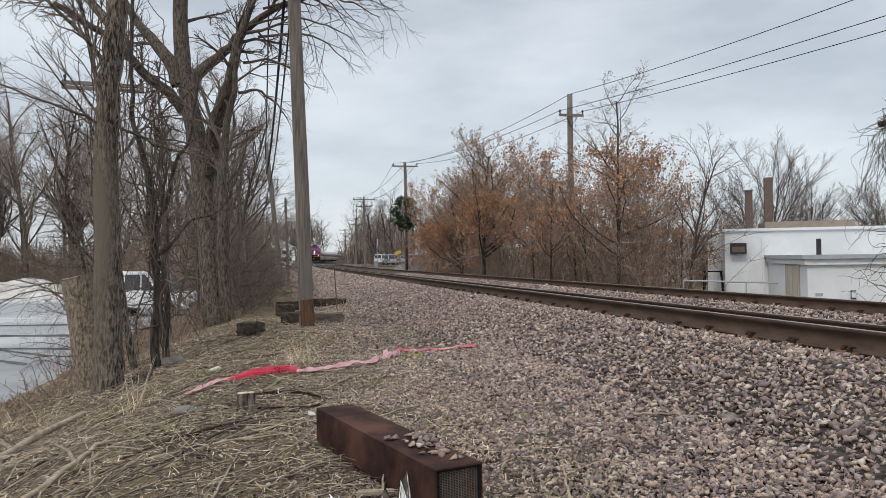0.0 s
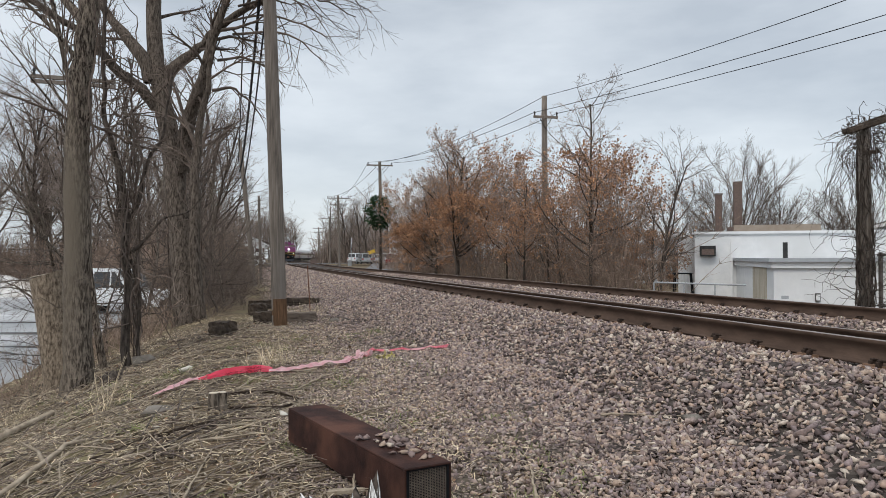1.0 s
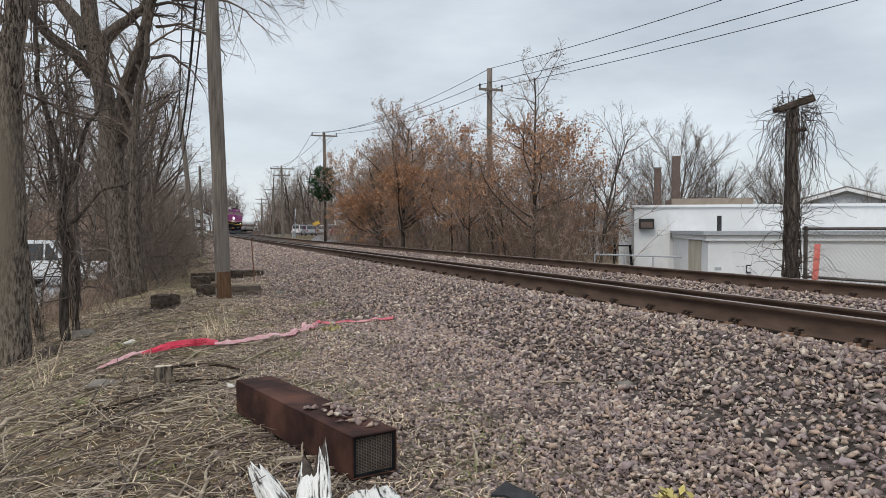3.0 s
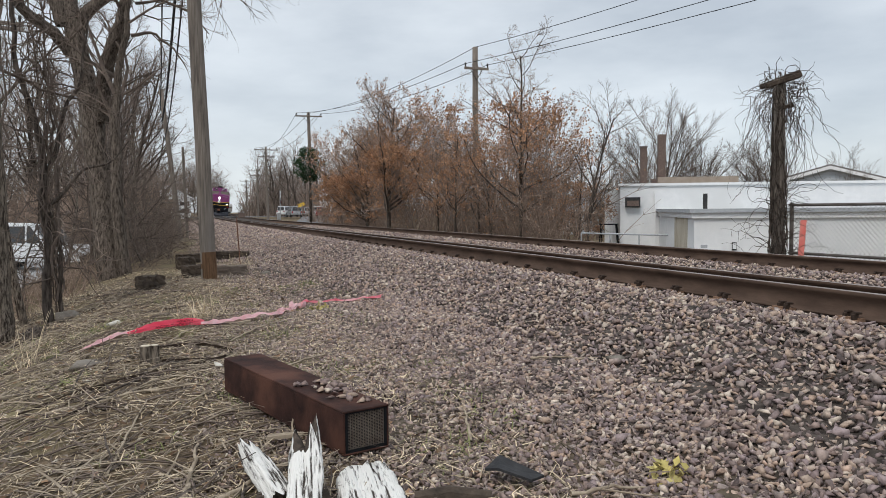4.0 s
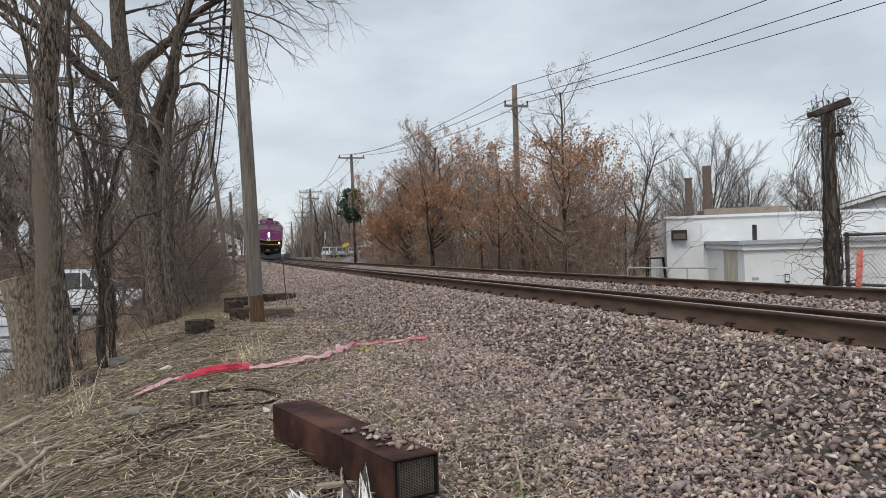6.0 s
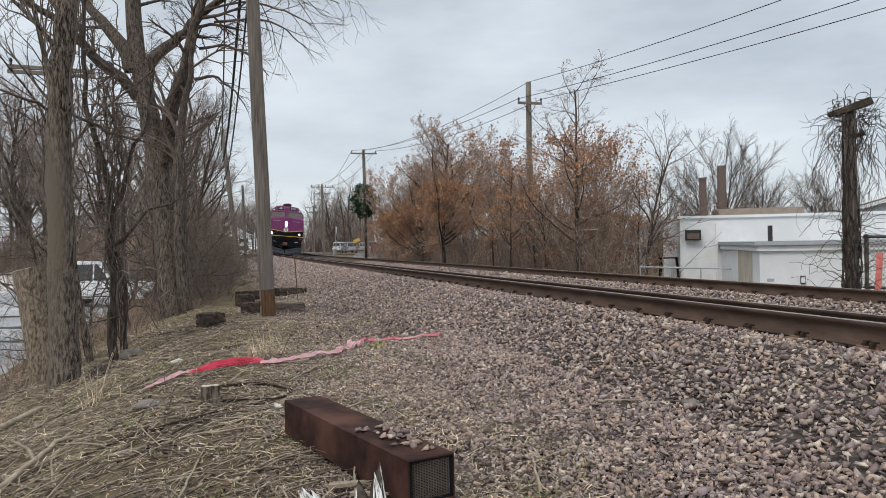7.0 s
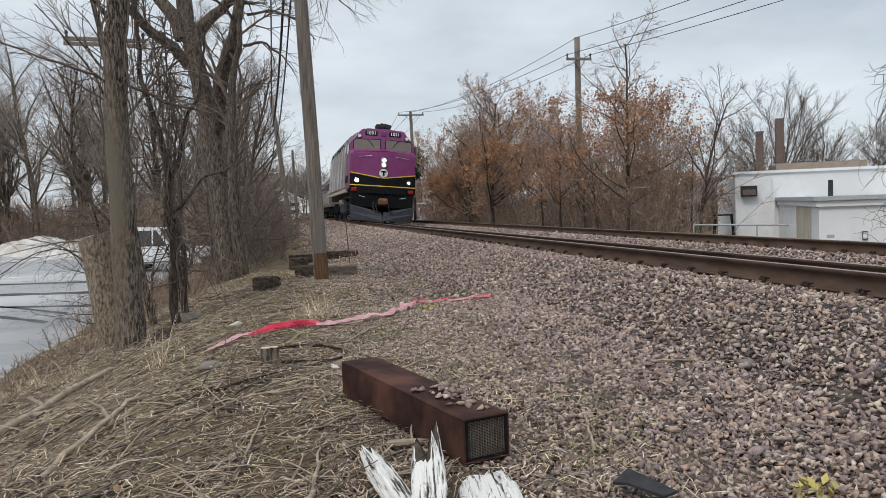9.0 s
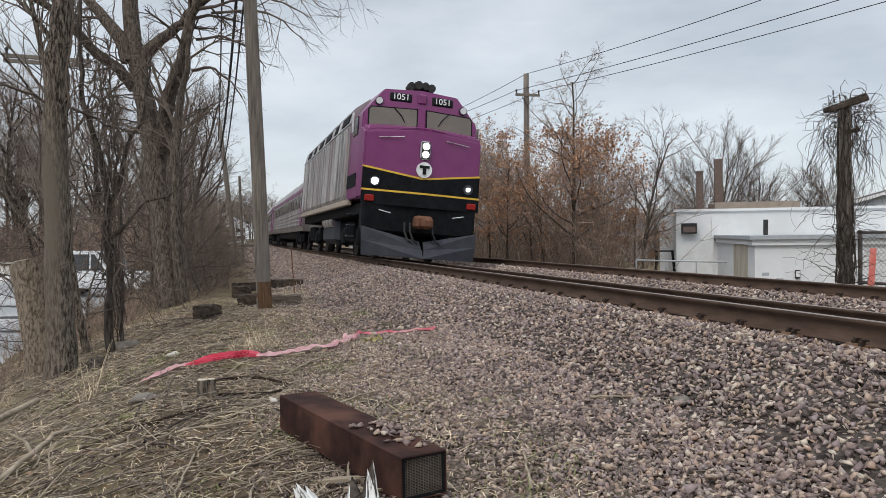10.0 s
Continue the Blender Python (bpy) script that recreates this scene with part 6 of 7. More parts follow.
build_brush("far_undergrowth", "grey-brown undergrowth below the distant trees", 8, np.concatenate([spots(8, 900, -60, -12, 160, 230, False), spots(9, 900, 14, 75, 150, 230, False), spots(10, 400, 20, 45, 44, 66, False), spots(11, 500, -14, -5, 85, 160, False), spots(18, 700, 8, 42, 180, 260), spots(19, 500, -32, -8, 125, 220)]), 2.5, 5.0, M_TWIG, 5, 0.3, 6.0)

build_brush("far_treeline", "belt of distant bare trees in haze-paled colour along the horizon", 28, np.concatenate([spots(28, 520, 9, 46, 180, 270), spots(29, 420, -36, -9, 130, 235)]), 5.5, 12.0, M_TWIGFAR, 12, 0.25, 8.0)


def build_thicket_leaves():
    """Withered leaves still hanging through the thicket."""
    rng = np.random.default_rng(61)
    n = 11000
    c = np.stack([rng.uniform(6.8, 9.6, 130), 22 + 36 * rng.random(130), rng.uniform(0.3, 3.6, 130)], axis=-1)
    P = c[rng.integers(0, 130, n)] + rng.normal(0, 1, (n, 3)) * np.array([0.55, 0.7, 0.5])
    P[:, 0] += xr(P[:, 1])
    P[:, 2] = np.maximum(P[:, 2], -0.9) 
    a = rng.normal(size=(n, 3)) - np.array([0, 0, 0.5])
    a /= np.linalg.norm(a, axis=1, keepdims=True)
    b = np.cross(a, rng.normal(size=(n, 3)))
    b /= np.linalg.norm(b, axis=1, keepdims=True)
    s = 0.075 * rng.uniform(0.6, 1.3, (n, 1))
    V = np.stack([P, P + a * s * 0.5 + b * s * 0.36, P + a * s, P + a * s * 0.5 - b * s * 0.36], axis=1).reshape(-1, 3)
    tagged(part_np("thicket_leaves", V, np.arange(4 * n).reshape(-1, 4), M_LEAF), "withered russet leaves hanging through the thicket", "leaves", kind="stuff")


build_thicket_leaves()


def build_vine_post():
    """The old short pole hung with vines, with a broken crossarm."""
    ob = thing("vine_covered_pole", "old short telegraph pole hung with bare vines", "utility pole", (8.52, 9.22, gz(8.52, 9.22)))
    g = gz(8.52, 9.22)
    h = 2.52 - g
    part("pole", tube([(0.02, 0, -0.4), (0, 0, h * 0.3), (0.0, 0, h * 0.7), (-0.02, 0, h)], [0.095, 0.088, 0.082, 0.08], 14), M_POLE, ob, smooth=True)
    rot = Matrix.Rotation(radians(-42), 3, "Z") @ Matrix.Rotation(radians(-8), 3, "Y")
    for k, (dy, dz, L) in enumerate(((0.13, 0.02, 0.64), (-0.13, -0.04, 0.56))):
        part("crossarm", box(rot @ Vector((0.04 * k, dy, 0)) + Vector((0, 0, h + dz)), (L * 0.95, 0.10, 0.075), rot=rot @ Matrix.Rotation(radians(10 * (2 * k - 1)), 3, "Z") @ Matrix.Rotation(radians(-9), 3, "Y"), bevel=0.012), M_ROTWOOD, ob, "dark weathered crossarm")
    part("crossarm_stub", box((0.02, -0.1, h - 0.42), (0.22, 0.06, 0.06), rot=rot, bevel=0.012), M_ROTWOOD, ob)
    rng = np.random.default_rng(9)
    V = []

    def wander(p, d, n, step, turn, r0, r1, pull):
        """A vine that wanders from p, its heading turning at random and pulled by a steady drift."""
        Q = [np.array(p, dtype=float)]
        d = unit(np.array(d, dtype=float))
        for _ in range(n - 1):
            d = unit(d + rng.normal(0, turn, 3) + np.array(pull))
            Q.append(Q[-1] + d * step)
        V.append((np.array(Q), np.linspace(r0, r1, n)))

    for k in range(34):      # stems clinging to the pole
        n = 16
        tt = np.linspace(0, 1, n)
        ph = rng.uniform(0, 6.28) + np.cumsum(rng.normal(0, 0.4, n))
        R = 0.088 + 0.02 * rng.random() + 0.05 * rng.random(n) * (1 - tt)
        V.append((np.stack([R * np.cos(ph), R * np.sin(ph), tt * h * rng.uniform(0.4, 1.05)], axis=-1), np.full(n, rng.uniform(0.004, 0.012))))
    for k in range(120):     # a tangle round the head, most of it short
        a = rng.uniform(0, 6.28)
        wander((0.14 * math.cos(a), 0.14 * math.sin(a), h + rng.uniform(-0.65, 0.12)), (math.cos(a), math.sin(a), rng.uniform(-0.2, 0.9)), 10, rng.uniform(0.035, 0.085), 0.42, 0.0055, 0.0022, (0, 0, -0.12))
    for k in range(80):      # loose strands hanging beside the pole
        a = rng.uniform(0, 6.28)
        L = rng.uniform(0.1, 0.42)
        wander((L * math.cos(a), L * math.sin(a), h + rng.uniform(-0.7, 0.1)), (rng.normal(0, 0.4), rng.normal(0, 0.4), -1), 14, rng.uniform(0.06, 0.13), 0.30, 0.005, 0.002, (0, 0, -0.22))
    for k in range(70):      # low growth round the foot and over the fence
        a = rng.uniform(0, 6.28)
        wander((0.1 * math.cos(a), 0.1 * math.sin(a), rng.uniform(0.1, 1.3)), (math.cos(a), math.sin(a), 0.8), 11, rng.uniform(0.05, 0.10), 0.36, 0.0055, 0.0022, (0.03, -0.03, -0.10))
    v, f = tubes_np(V, 4)
    part_np("vines", v, f, M_BARKDARK, ob, "bare hanging vines")


build_vine_post()


def build_fence():
    """Chain-link fence beyond the second track."""
    fe = thing("chain_link_fence", "rusty chain-link fence with steel posts beyond the tracks", "fence")
    a, b = Vector((8.85, 9.35, 0)), Vector((9.9, -1.5, 0))
    d = (b - a).normalized()
    L = (b - a).length
    zt, zb = 0.61, -0.42
    for z in (zt, zb + 0.28):
        part("rail", tube([a + Vector((0, 0, z)), b + Vector((0, 0, z))], 0.022, 8), M_FENCE, fe)
    for k in range(6):
        p = a + d * (0.05 + k * L / 5.05)
        part("post", tube([(p.x, p.y, gz(p.x, p.y) - 0.2), (p.x, p.y, zt + 0.04)], 0.03, 8), M_FENCE, fe)
    w = []
    s = 0.075
    H = zt - zb
    n = int(L / s)
    for k in range(-int(H / s), n):
        for sg in (1, -1):
            x0, x1 = (k * s, k * s + H) if sg > 0 else (k * s + H, k * s)
            c0, c1 = min(max(x0, 0), L), min(max(x1, 0), L)
            if abs(c1 - c0) < 0.02:
                continue
            z0, z1 = zb + H * (c0 - x0) / (x1 - x0), zb + H * (c1 - x0) / (x1 - x0)
            p, q = a + d * c0, a + d * c1
            w.append((np.array([(p.x, p.y, z0), (q.x, q.y, z1)]), np.array([0.0028, 0.0028])))
    v, f = tubes_np(w, 3)
    part_np("mesh", v, f, M_FENCE, fe, "grey wire mesh")
    rb = part("marker_ribbon", prism([(8.61, 8.93, -0.5), (8.69, 8.90, -0.5), (8.74, 8.88, 0.38), (8.66, 8.92, 0.38)], (0.012, 0.012, 0)), surf("orange_pink_ribbon", (0.72, 0.16, 0.13), (0.8, 0.3, 0.25), scale=9, rough=0.5), None)
    tagged(rb, "orange-pink marker ribbon hanging at the fence", "ribbon")
    # low pipe rail by the building
    pr = thing("pipe_rail", "low grey pipe railing beside the white building", "railing")
    p0, p1 = Vector((11.2, 20.3, -0.16)), Vector((13.3, 18.8, -0.22))
    part("rail", tube([p0, p1], 0.025, 8), M_GREYTRIM, pr)
    for k in range(4):
        q = p0.lerp(p1, k / 3)
        part("post", tube([(q.x, q.y, gz(q.x, q.y) - 0.1), q], 0.022, 8), M_GREYTRIM, pr)


build_fence()


def build_loader():
    """A small dark machine with a roll cage beside the building."""
    ob = thing("small_loader", "small dark loader with open roll cage by the building", "vehicle", Matrix.Translation((12.55, 21.0, gz(12.55, 21.0))) @ Matrix.Rotation(radians(-35), 4, "Z") @ Matrix.Scale(0.72, 4))
    part("body", hull([(sx * 0.7, sy * 0.45, z) for sx in (-1, 1) for sy in (-1, 1) for z in (0.35, 1.05)] + [(-0.8, 0.4, 0.8), (-0.8, -0.4, 0.8)], 0.06), M_GREENBOX, ob)
    for sx in (-0.35, 0.45):
        for sy in (-1, 1):
            part("cage_post", tube([(sx, sy * 0.42, 1.0), (sx * 0.8, sy * 0.4, 1.95)], 0.03, 6), M_BLACK, ob)
    part("cage_roof", box((0.03, 0, 1.97), (0.8, 0.86, 0.05), bevel=0.02), M_BLACK, ob)
    for sx in (-0.45, 0.45):
        for sy in (-1, 1):
            part("wheel", disc((sx, sy * 0.5, 0.3), 0.3, 0.2, "Y", 16), M_RUBBER, ob)


build_loader()


def build_signal(x, y):
    ob = thing("crossing_signal", "level crossing signal mast with crossbuck and twin lamps", "crossing signal", Matrix.Translation((x, y, gz(x, y))) @ Matrix.Rotation(radians(80), 4, "Z"), "crossing signals")
    part("mast", tube([(0, 0, -0.2), (0, 0, 4.3)], 0.07, 8), M_CARSILVER, ob)
    for s in (-1, 1):
        part("crossbuck", box((0, -0.1, 3.75), (1.3, 0.03, 0.2), rot=Matrix.Rotation(s * 0.75, 3, "Y"), bevel=0.005), M_SIGNWHITE, ob, "white crossbuck board")
        part("lamp", disc((s * 0.42, -0.12, 2.6), 0.3, 0.05, "Y", 18), M_BLACK, ob, "black round lamp board")
        part("lens", disc((s * 0.42, -0.16, 2.6), 0.11, 0.03, "Y", 12), M_RED, ob)
    part("lamp_arm", box((0, -0.06, 2.6), (0.9, 0.06, 0.08)), M_DARKMETAL, ob)
    part("base_box", box((0.3, 0.3, 0.5), (0.5, 0.4, 1.0), bevel=0.03), M_CARSILVER, ob)


build_signal(11.5, 111.5)
build_signal(-2.6, 121)
rb = thing("relay_box", "small rusty trackside relay box", "relay box", (6.4, 120, gz(6.4, 120)))
part("case", box((0, 0, 0.4), (1.0, 0.7, 0.8), bevel=0.03), M_BROWN, rb)
part("lid", box((0, 0, 0.84), (1.1, 0.8, 0.08), bevel=0.02), M_ROOF, rb)
yb = thing("yellow_sign", "small yellow warning sign on a leaning post", "sign", (12.4, 96, gz(12.4, 96)))
part("post", tube([(0, 0, 0), (0.15, 0, 2.2)], 0.035, 6), M_DARKMETAL, yb)
part("plate", box((0.16, -0.05, 2.05), (0.9, 0.03, 0.42), rot=Matrix.Rotation(-0.35, 3, "Y"), bevel=0.005), M_YELLOW, yb)


def build_snow_bank():
    """Ploughed snow heaped at the far edge of the car park."""
    rng = np.random.default_rng(4)
    n, m = 70, 16
    V, F = [], []
    for i in range(n + 1):
        f = i / n
        cx, cy = -22.5 + 12 * f, 60.5 - 12 * f
        h = 0.68 * (0.25 + 1.75 * math.sin(math.pi * min(1, f * 1.05 + 0.02)) ** 0.6) * (0.85 + 0.2 * math.sin(9 * f) + 0.12 * math.sin(23 * f))
        w = 2.6 * (0.5 + 0.6 * math.sin(math.pi * f))
        for j in range(m + 1):
            g = j / m * 2 - 1
            z = max(0.0, h * (1 - abs(g) ** 2.2)) + rng.normal(0, 0.035)
            V.append((cx + g * w * 0.7, cy + g * w * 0.7, -1.72 + (z if abs(g) < 1 else -0.05)))
    for i in range(n):
        for j in range(m):
            a = i * (m + 1) + j
            F.append((a, a + 1, a + m + 2, a + m + 1))
    tagged(part_np("snow_bank", V, F, M_SNOW, smooth=True), "heap of dirty ploughed snow at the car park edge", "snow bank")


build_snow_bank()

# ---- foreground things ----
def build_steel_box():
    """A long rusted steel case with a mesh end, lying on splintered wood."""
    d = Vector((0.30, -0.953, 0)).normalized()
    ob = thing("rusted_steel_box", "long rusted steel box with wire mesh end", "steel box", Matrix.Translation((0.1465, 4.375, -0.365)) @ Matrix.Rotation(math.atan2(d.y, d.x), 4, "Z"))
    L, W, H, t = 1.45, 0.222, 0.19, 0.010
    part("top_plate", box((L / 2, W / 2, H / 2 - t / 2), (L, W, t), bevel=0.004), M_RUSTBOX, ob)
    part("bottom_plate", box((L / 2, W / 2, -H / 2 + t / 2), (L, W, t), bevel=0.004), M_RUSTBOX, ob)
    for s in (0, 1):
        part("side_plate", box((L / 2, t / 2 + s * (W - t), 0), (L - 0.006, t, H - 2 * t), bevel=0.002), M_RUSTBOX, ob)
    part("end_plate", box((0.006, W / 2, 0), (t, W - 2 * t, H - 2 * t)), M_RUSTBOX, ob)
    bm = bmesh.new()
    for y0, y1, z0, z1 in ((t, t + 0.012, -H / 2 + t, H / 2 - t), (W - t - 0.012, W - t, -H / 2 + t, H / 2 - t), (t, W - t, H / 2 - t - 0.005, H / 2 - t), (t, W - t, -H / 2 + t, -H / 2 + t + 0.012)):
        add_box(bm, (L - 0.008, (y0 + y1) / 2, (z0 + z1) / 2), (0.01, y1 - y0, z1 - z0))
    part("end_frame", bm, M_BLACK, ob)
    part("dark_backing", box((L - 0.05, W / 2, 0), (0.004, W - 2 * t - 0.002, H - 2 * t - 0.002)), M_BLACK, ob)
    bm = bmesh.new()
    for k in range(15):
        y = t + 0.014 + (W - 2 * t - 0.028) * k / 14
        add_box(bm, (L - 0.010, y, 0), (0.003, 0.0034, H - 2 * t - 0.012))
    for k in range(24):
        z = -H / 2 + t + 0.014 + (H - 2 * t - 0.022) * k / 23
        add_box(bm, (L - 0.013, W / 2, z), (0.003, W - 2 * t - 0.022, 0.0022))
    part("mesh_grille", bm, M_MESH, ob, "grey wire mesh grille")
    # stones lying on the lid
    rng = np.random.default_rng(6)
    shapes = rock_shapes(14, 10, 7, 0.6)
    for k in range(46):
        f = rng.random() ** 0.8
        x = L - 0.06 - 0.52 * f
        y = min(max(W * (0.62 + 0.16 * f) + rng.normal(0, 0.032), 0.03), W - 0.025) if k < 40 else 0.035 + 0.012 * (k - 40)
        r = rng.uniform(0.012, 0.027) if k else 0.03
        v, f = shapes[k % 10]
        st = part_np("stone", v * r, f, M_BALLAST)
        st.matrix_basis = ob.matrix_basis @ Matrix.Translation((x, y, H / 2 + r * 0.45)) @ Matrix.Rotation(rng.uniform(0, 6.28), 4, "Z")
        tagged(st, "small grey crushed stone lying on the rusted box", "stone", "stones on the box")


def splinter(name, label, base, top, width, thick, seed, strips=9, jag=0.35, mat=None):
    """A broken timber of split strips with a jagged end."""
    rng = random.Random(seed)
    base, top = Vector(base), Vector(top)
    d = (top - base).normalized()
    side = d.cross(Vector((0, 0, 1))).normalized() if abs(d.z) < 0.95 else Vector((1, 0, 0))
    up = side.cross(d).normalized()
    L = (top - base).length
    ob = thing(name, label, "broken timber", base, "broken timbers")
    for layer in range(3):
        for k in range(strips):
            bm = bmesh.new()
            w = width / strips
            x = (k + 0.5) * w - width / 2
            env = 1 - jag * (abs(2 * (k + 0.5) / strips - 1) ** 1.2) * 0.8
            ln = L * env * rng.uniform(1 - jag * 0.75, 1.02)
            th = thick / 3 * rng.uniform(0.8, 1.25)
            o = side * x + up * (layer - 1) * thick / 3
            n = 5
            prev = None
            for i in range(n + 1):
                f = i / n
                c = o + d * ln * f + side * rng.uniform(-0.12, 0.12) * w + up * rng.uniform(-0.15, 0.15) * th
                s = 1.0 if i < n - 1 else (0.75 if i == n - 1 else 0.12)
                ring = [bm.verts.new(c + side * a * w * 0.56 * s + up * b * th * 0.6 * s) for a, b in ((-1, -1), (1, -1), (1, 1), (-1, 1))]
                if prev:
                    for j in range(4):
                        bm.faces.new((prev[j], prev[(j + 1) % 4], ring[(j + 1) % 4], ring[j]))
                else:
                    bm.faces.new(ring)
                prev = ring
            bm.faces.new(prev)
            part("split_strip", bm, mat or M_PEEL, ob)
    return ob


def broken_timber(label, base, top, width, thick, seed, jag, roll=0.0, mat=M_PEEL):
    """One solid length of split timber: grooved along the grain, cracked, with a torn far end."""
    rng = np.random.default_rng(seed)
    base, top = Vector(base), Vector(top)
    ob = thing("broken_timber", label, "broken timber", look(base, top) @ Matrix.Rotation(-math.pi / 2, 4, "X") @ Matrix.Rotation(roll, 4, "Y"), "broken timbers")
    L, n, m = (top - base).length, 44, 26
    a = np.arange(n) * (2 * np.pi / n)
    sq = 1 / np.maximum(np.abs(np.cos(a)), np.abs(np.sin(a))) ** 0.8      # a squarish section
    groove = 1 - 0.20 * (rng.random(n) < 0.24) - 0.05 * rng.random(n)
    tear = np.zeros(n)
    for _ in range(7):
        c, h, w = rng.uniform(0, 2 * np.pi), rng.uniform(0.4, 1.0), rng.uniform(0.15, 0.55)
        tear = np.maximum(tear, h * np.exp(-((np.angle(np.exp(1j * (a - c)))) / w) ** 2))
    tear = 1 - jag * (1 - tear) - 0.05 * rng.random(n)
    butt = 0.05 * rng.random(n)
    V, F = [], []
    drift = np.cumsum(rng.normal(0, 0.012, (m + 1, 2)), axis=0)
    for i in range(m + 1):
        f = i / m
        R = sq * (1 - (1 - groove) * (0.5 + 0.5 * np.sin(5 * f + a * 3))) * (1 + rng.normal(0, 0.018, n))
        R = R * (1 - 0.25 * max(0, f - 0.72) / 0.28)
        y = L * (butt + (tear - butt) * f)
        V += list(np.stack([R * np.cos(a) * width / 2 + drift[i, 0] * width, y, R * np.sin(a) * thick / 2 + drift[i, 1] * thick], axis=-1))
        if i:
            for k in range(n):
                k2 = (k + 1) % n
                F.append(((i - 1) * n + k, (i - 1) * n + k2, i * n + k2, i * n + k))
    part_np("wood", V, F, mat, ob, "white paint peeling from grey split wood")
    for end, sgn in ((0, 1), (m, -1)):
        ring = np.array(V[end * n:(end + 1) * n])
        mid = ring.mean(axis=0) + np.array([0, 0.02 * sgn, 0])
        part_np("torn_end", np.concatenate([ring, mid[None]]), [(k, (k + 1) % n, n) for k in range(n)], M_ROTWOOD, ob, "dark rotten torn end")
    return ob


def build_timbers():
    broken_timber("splintered timber with peeling white paint on the ground", (0.285, 2.50, -0.44), (0.19, 3.20, -0.41), 0.09, 0.08, 3, 0.2, 0.3)
    broken_timber("upright splintered shard of white-painted timber", (0.33, 2.36, -0.47), (0.425, 3.04, -0.24), 0.125, 0.085, 5, 0.45)
    broken_timber("thick white-painted timber block under the rusted box", (0.565, 2.30, -0.475), (0.655, 3.0, -0.505), 0.235, 0.11, 8, 0.16)
    for (b, t, w, s) in (((0.20, 2.62, -0.465), (0.30, 2.60, -0.46), 0.07, 1), ((0.42, 2.40, -0.49), (0.44, 2.85, -0.48), 0.06, 2), ((0.50, 2.36, -0.50), (0.66, 2.34, -0.50), 0.09, 4)):
        splinter("rotten_fragment", "dark rotten wood fragment beside the broken timbers", b, t, w, 0.05, s, 5, 0.4, M_ROTWOOD)
    splinter("wood_chip", "small splintered chip of pale wood", (0.30, 3.35, -0.45), (0.52, 3.28, -0.43), 0.04, 0.015, 12, 4, 0.5, M_GREYWOOD)
    splinter("wood_chip", "small splintered chip of pale wood", (0.38, 3.22, -0.45), (0.55, 3.12, -0.44), 0.03, 0.012, 13, 4, 0.5, M_GREYWOOD)


def ribbon(pts, widths, lift=0.0, thick=0.002, edge_on=False, seed=0):
    """A band along ground points, flat or standing on edge, with small folds."""
    rng = random.Random(seed)
    P = [Vector(p) for p in pts]
    fine, W = [], []
    for i in range(len(P) - 1):
        n = max(2, int((P[i + 1] - P[i]).length / 0.05))
        for k in range(n):
            f = k / n
            fine.append(P[i].lerp(P[i + 1], f))
            W.append(widths[i] * (1 - f) + widths[i + 1] * f)
    fine.append(P[-1])
    W.append(widths[-1])
    for _ in range(2):
        fine = [fine[0]] + [(fine[i - 1] + 2 * fine[i] + fine[i + 1]) / 4 for i in range(1, len(fine) - 1)] + [fine[-1]]
    bm = bmesh.new()
    rows = []
    for i, p in enumerate(fine):
        d = (fine[min(i + 1, len(fine) - 1)] - fine[max(i - 1, 0)]).normalized()
        s = d.cross(Vector((0, 0, 1))).normalized()
        w = W[i] / 2
        if edge_on:
            a, b = p + Vector((0, 0, 0.0)), p + Vector((0, 0, 2 * w)) + s * 0.006
        else:
            tw = 0.6 * math.sin(i * 0.9 + seed) + rng.uniform(-0.5, 0.5)
            w *= rng.uniform(0.7, 1.15)
            a = p - s * w + Vector((0, 0, abs(tw) * w * 0.6))
            b = p + s * w + Vector((0, 0, 0.004 + max(0, tw) * w * 0.6))
        mid = (a + b) / 2 + Vector((0, 0, 0 if edge_on else 0.012 + 0.012 * rng.random()))
        rows.append([bm.verts.new(q) for q in (a, mid, b)])
    for r, q in zip(rows, rows[1:]):
        for k in range(2):
            bm.faces.new((r[k], r[k + 1], q[k + 1], q[k]))
    geo = bm.faces[:]
    ext = bmesh.ops.solidify(bm, geom=geo, thickness=thick)
    return bm


def gp(x, y, dz=0.0):
    return Vector((x, y, gz(x, y) + dz))


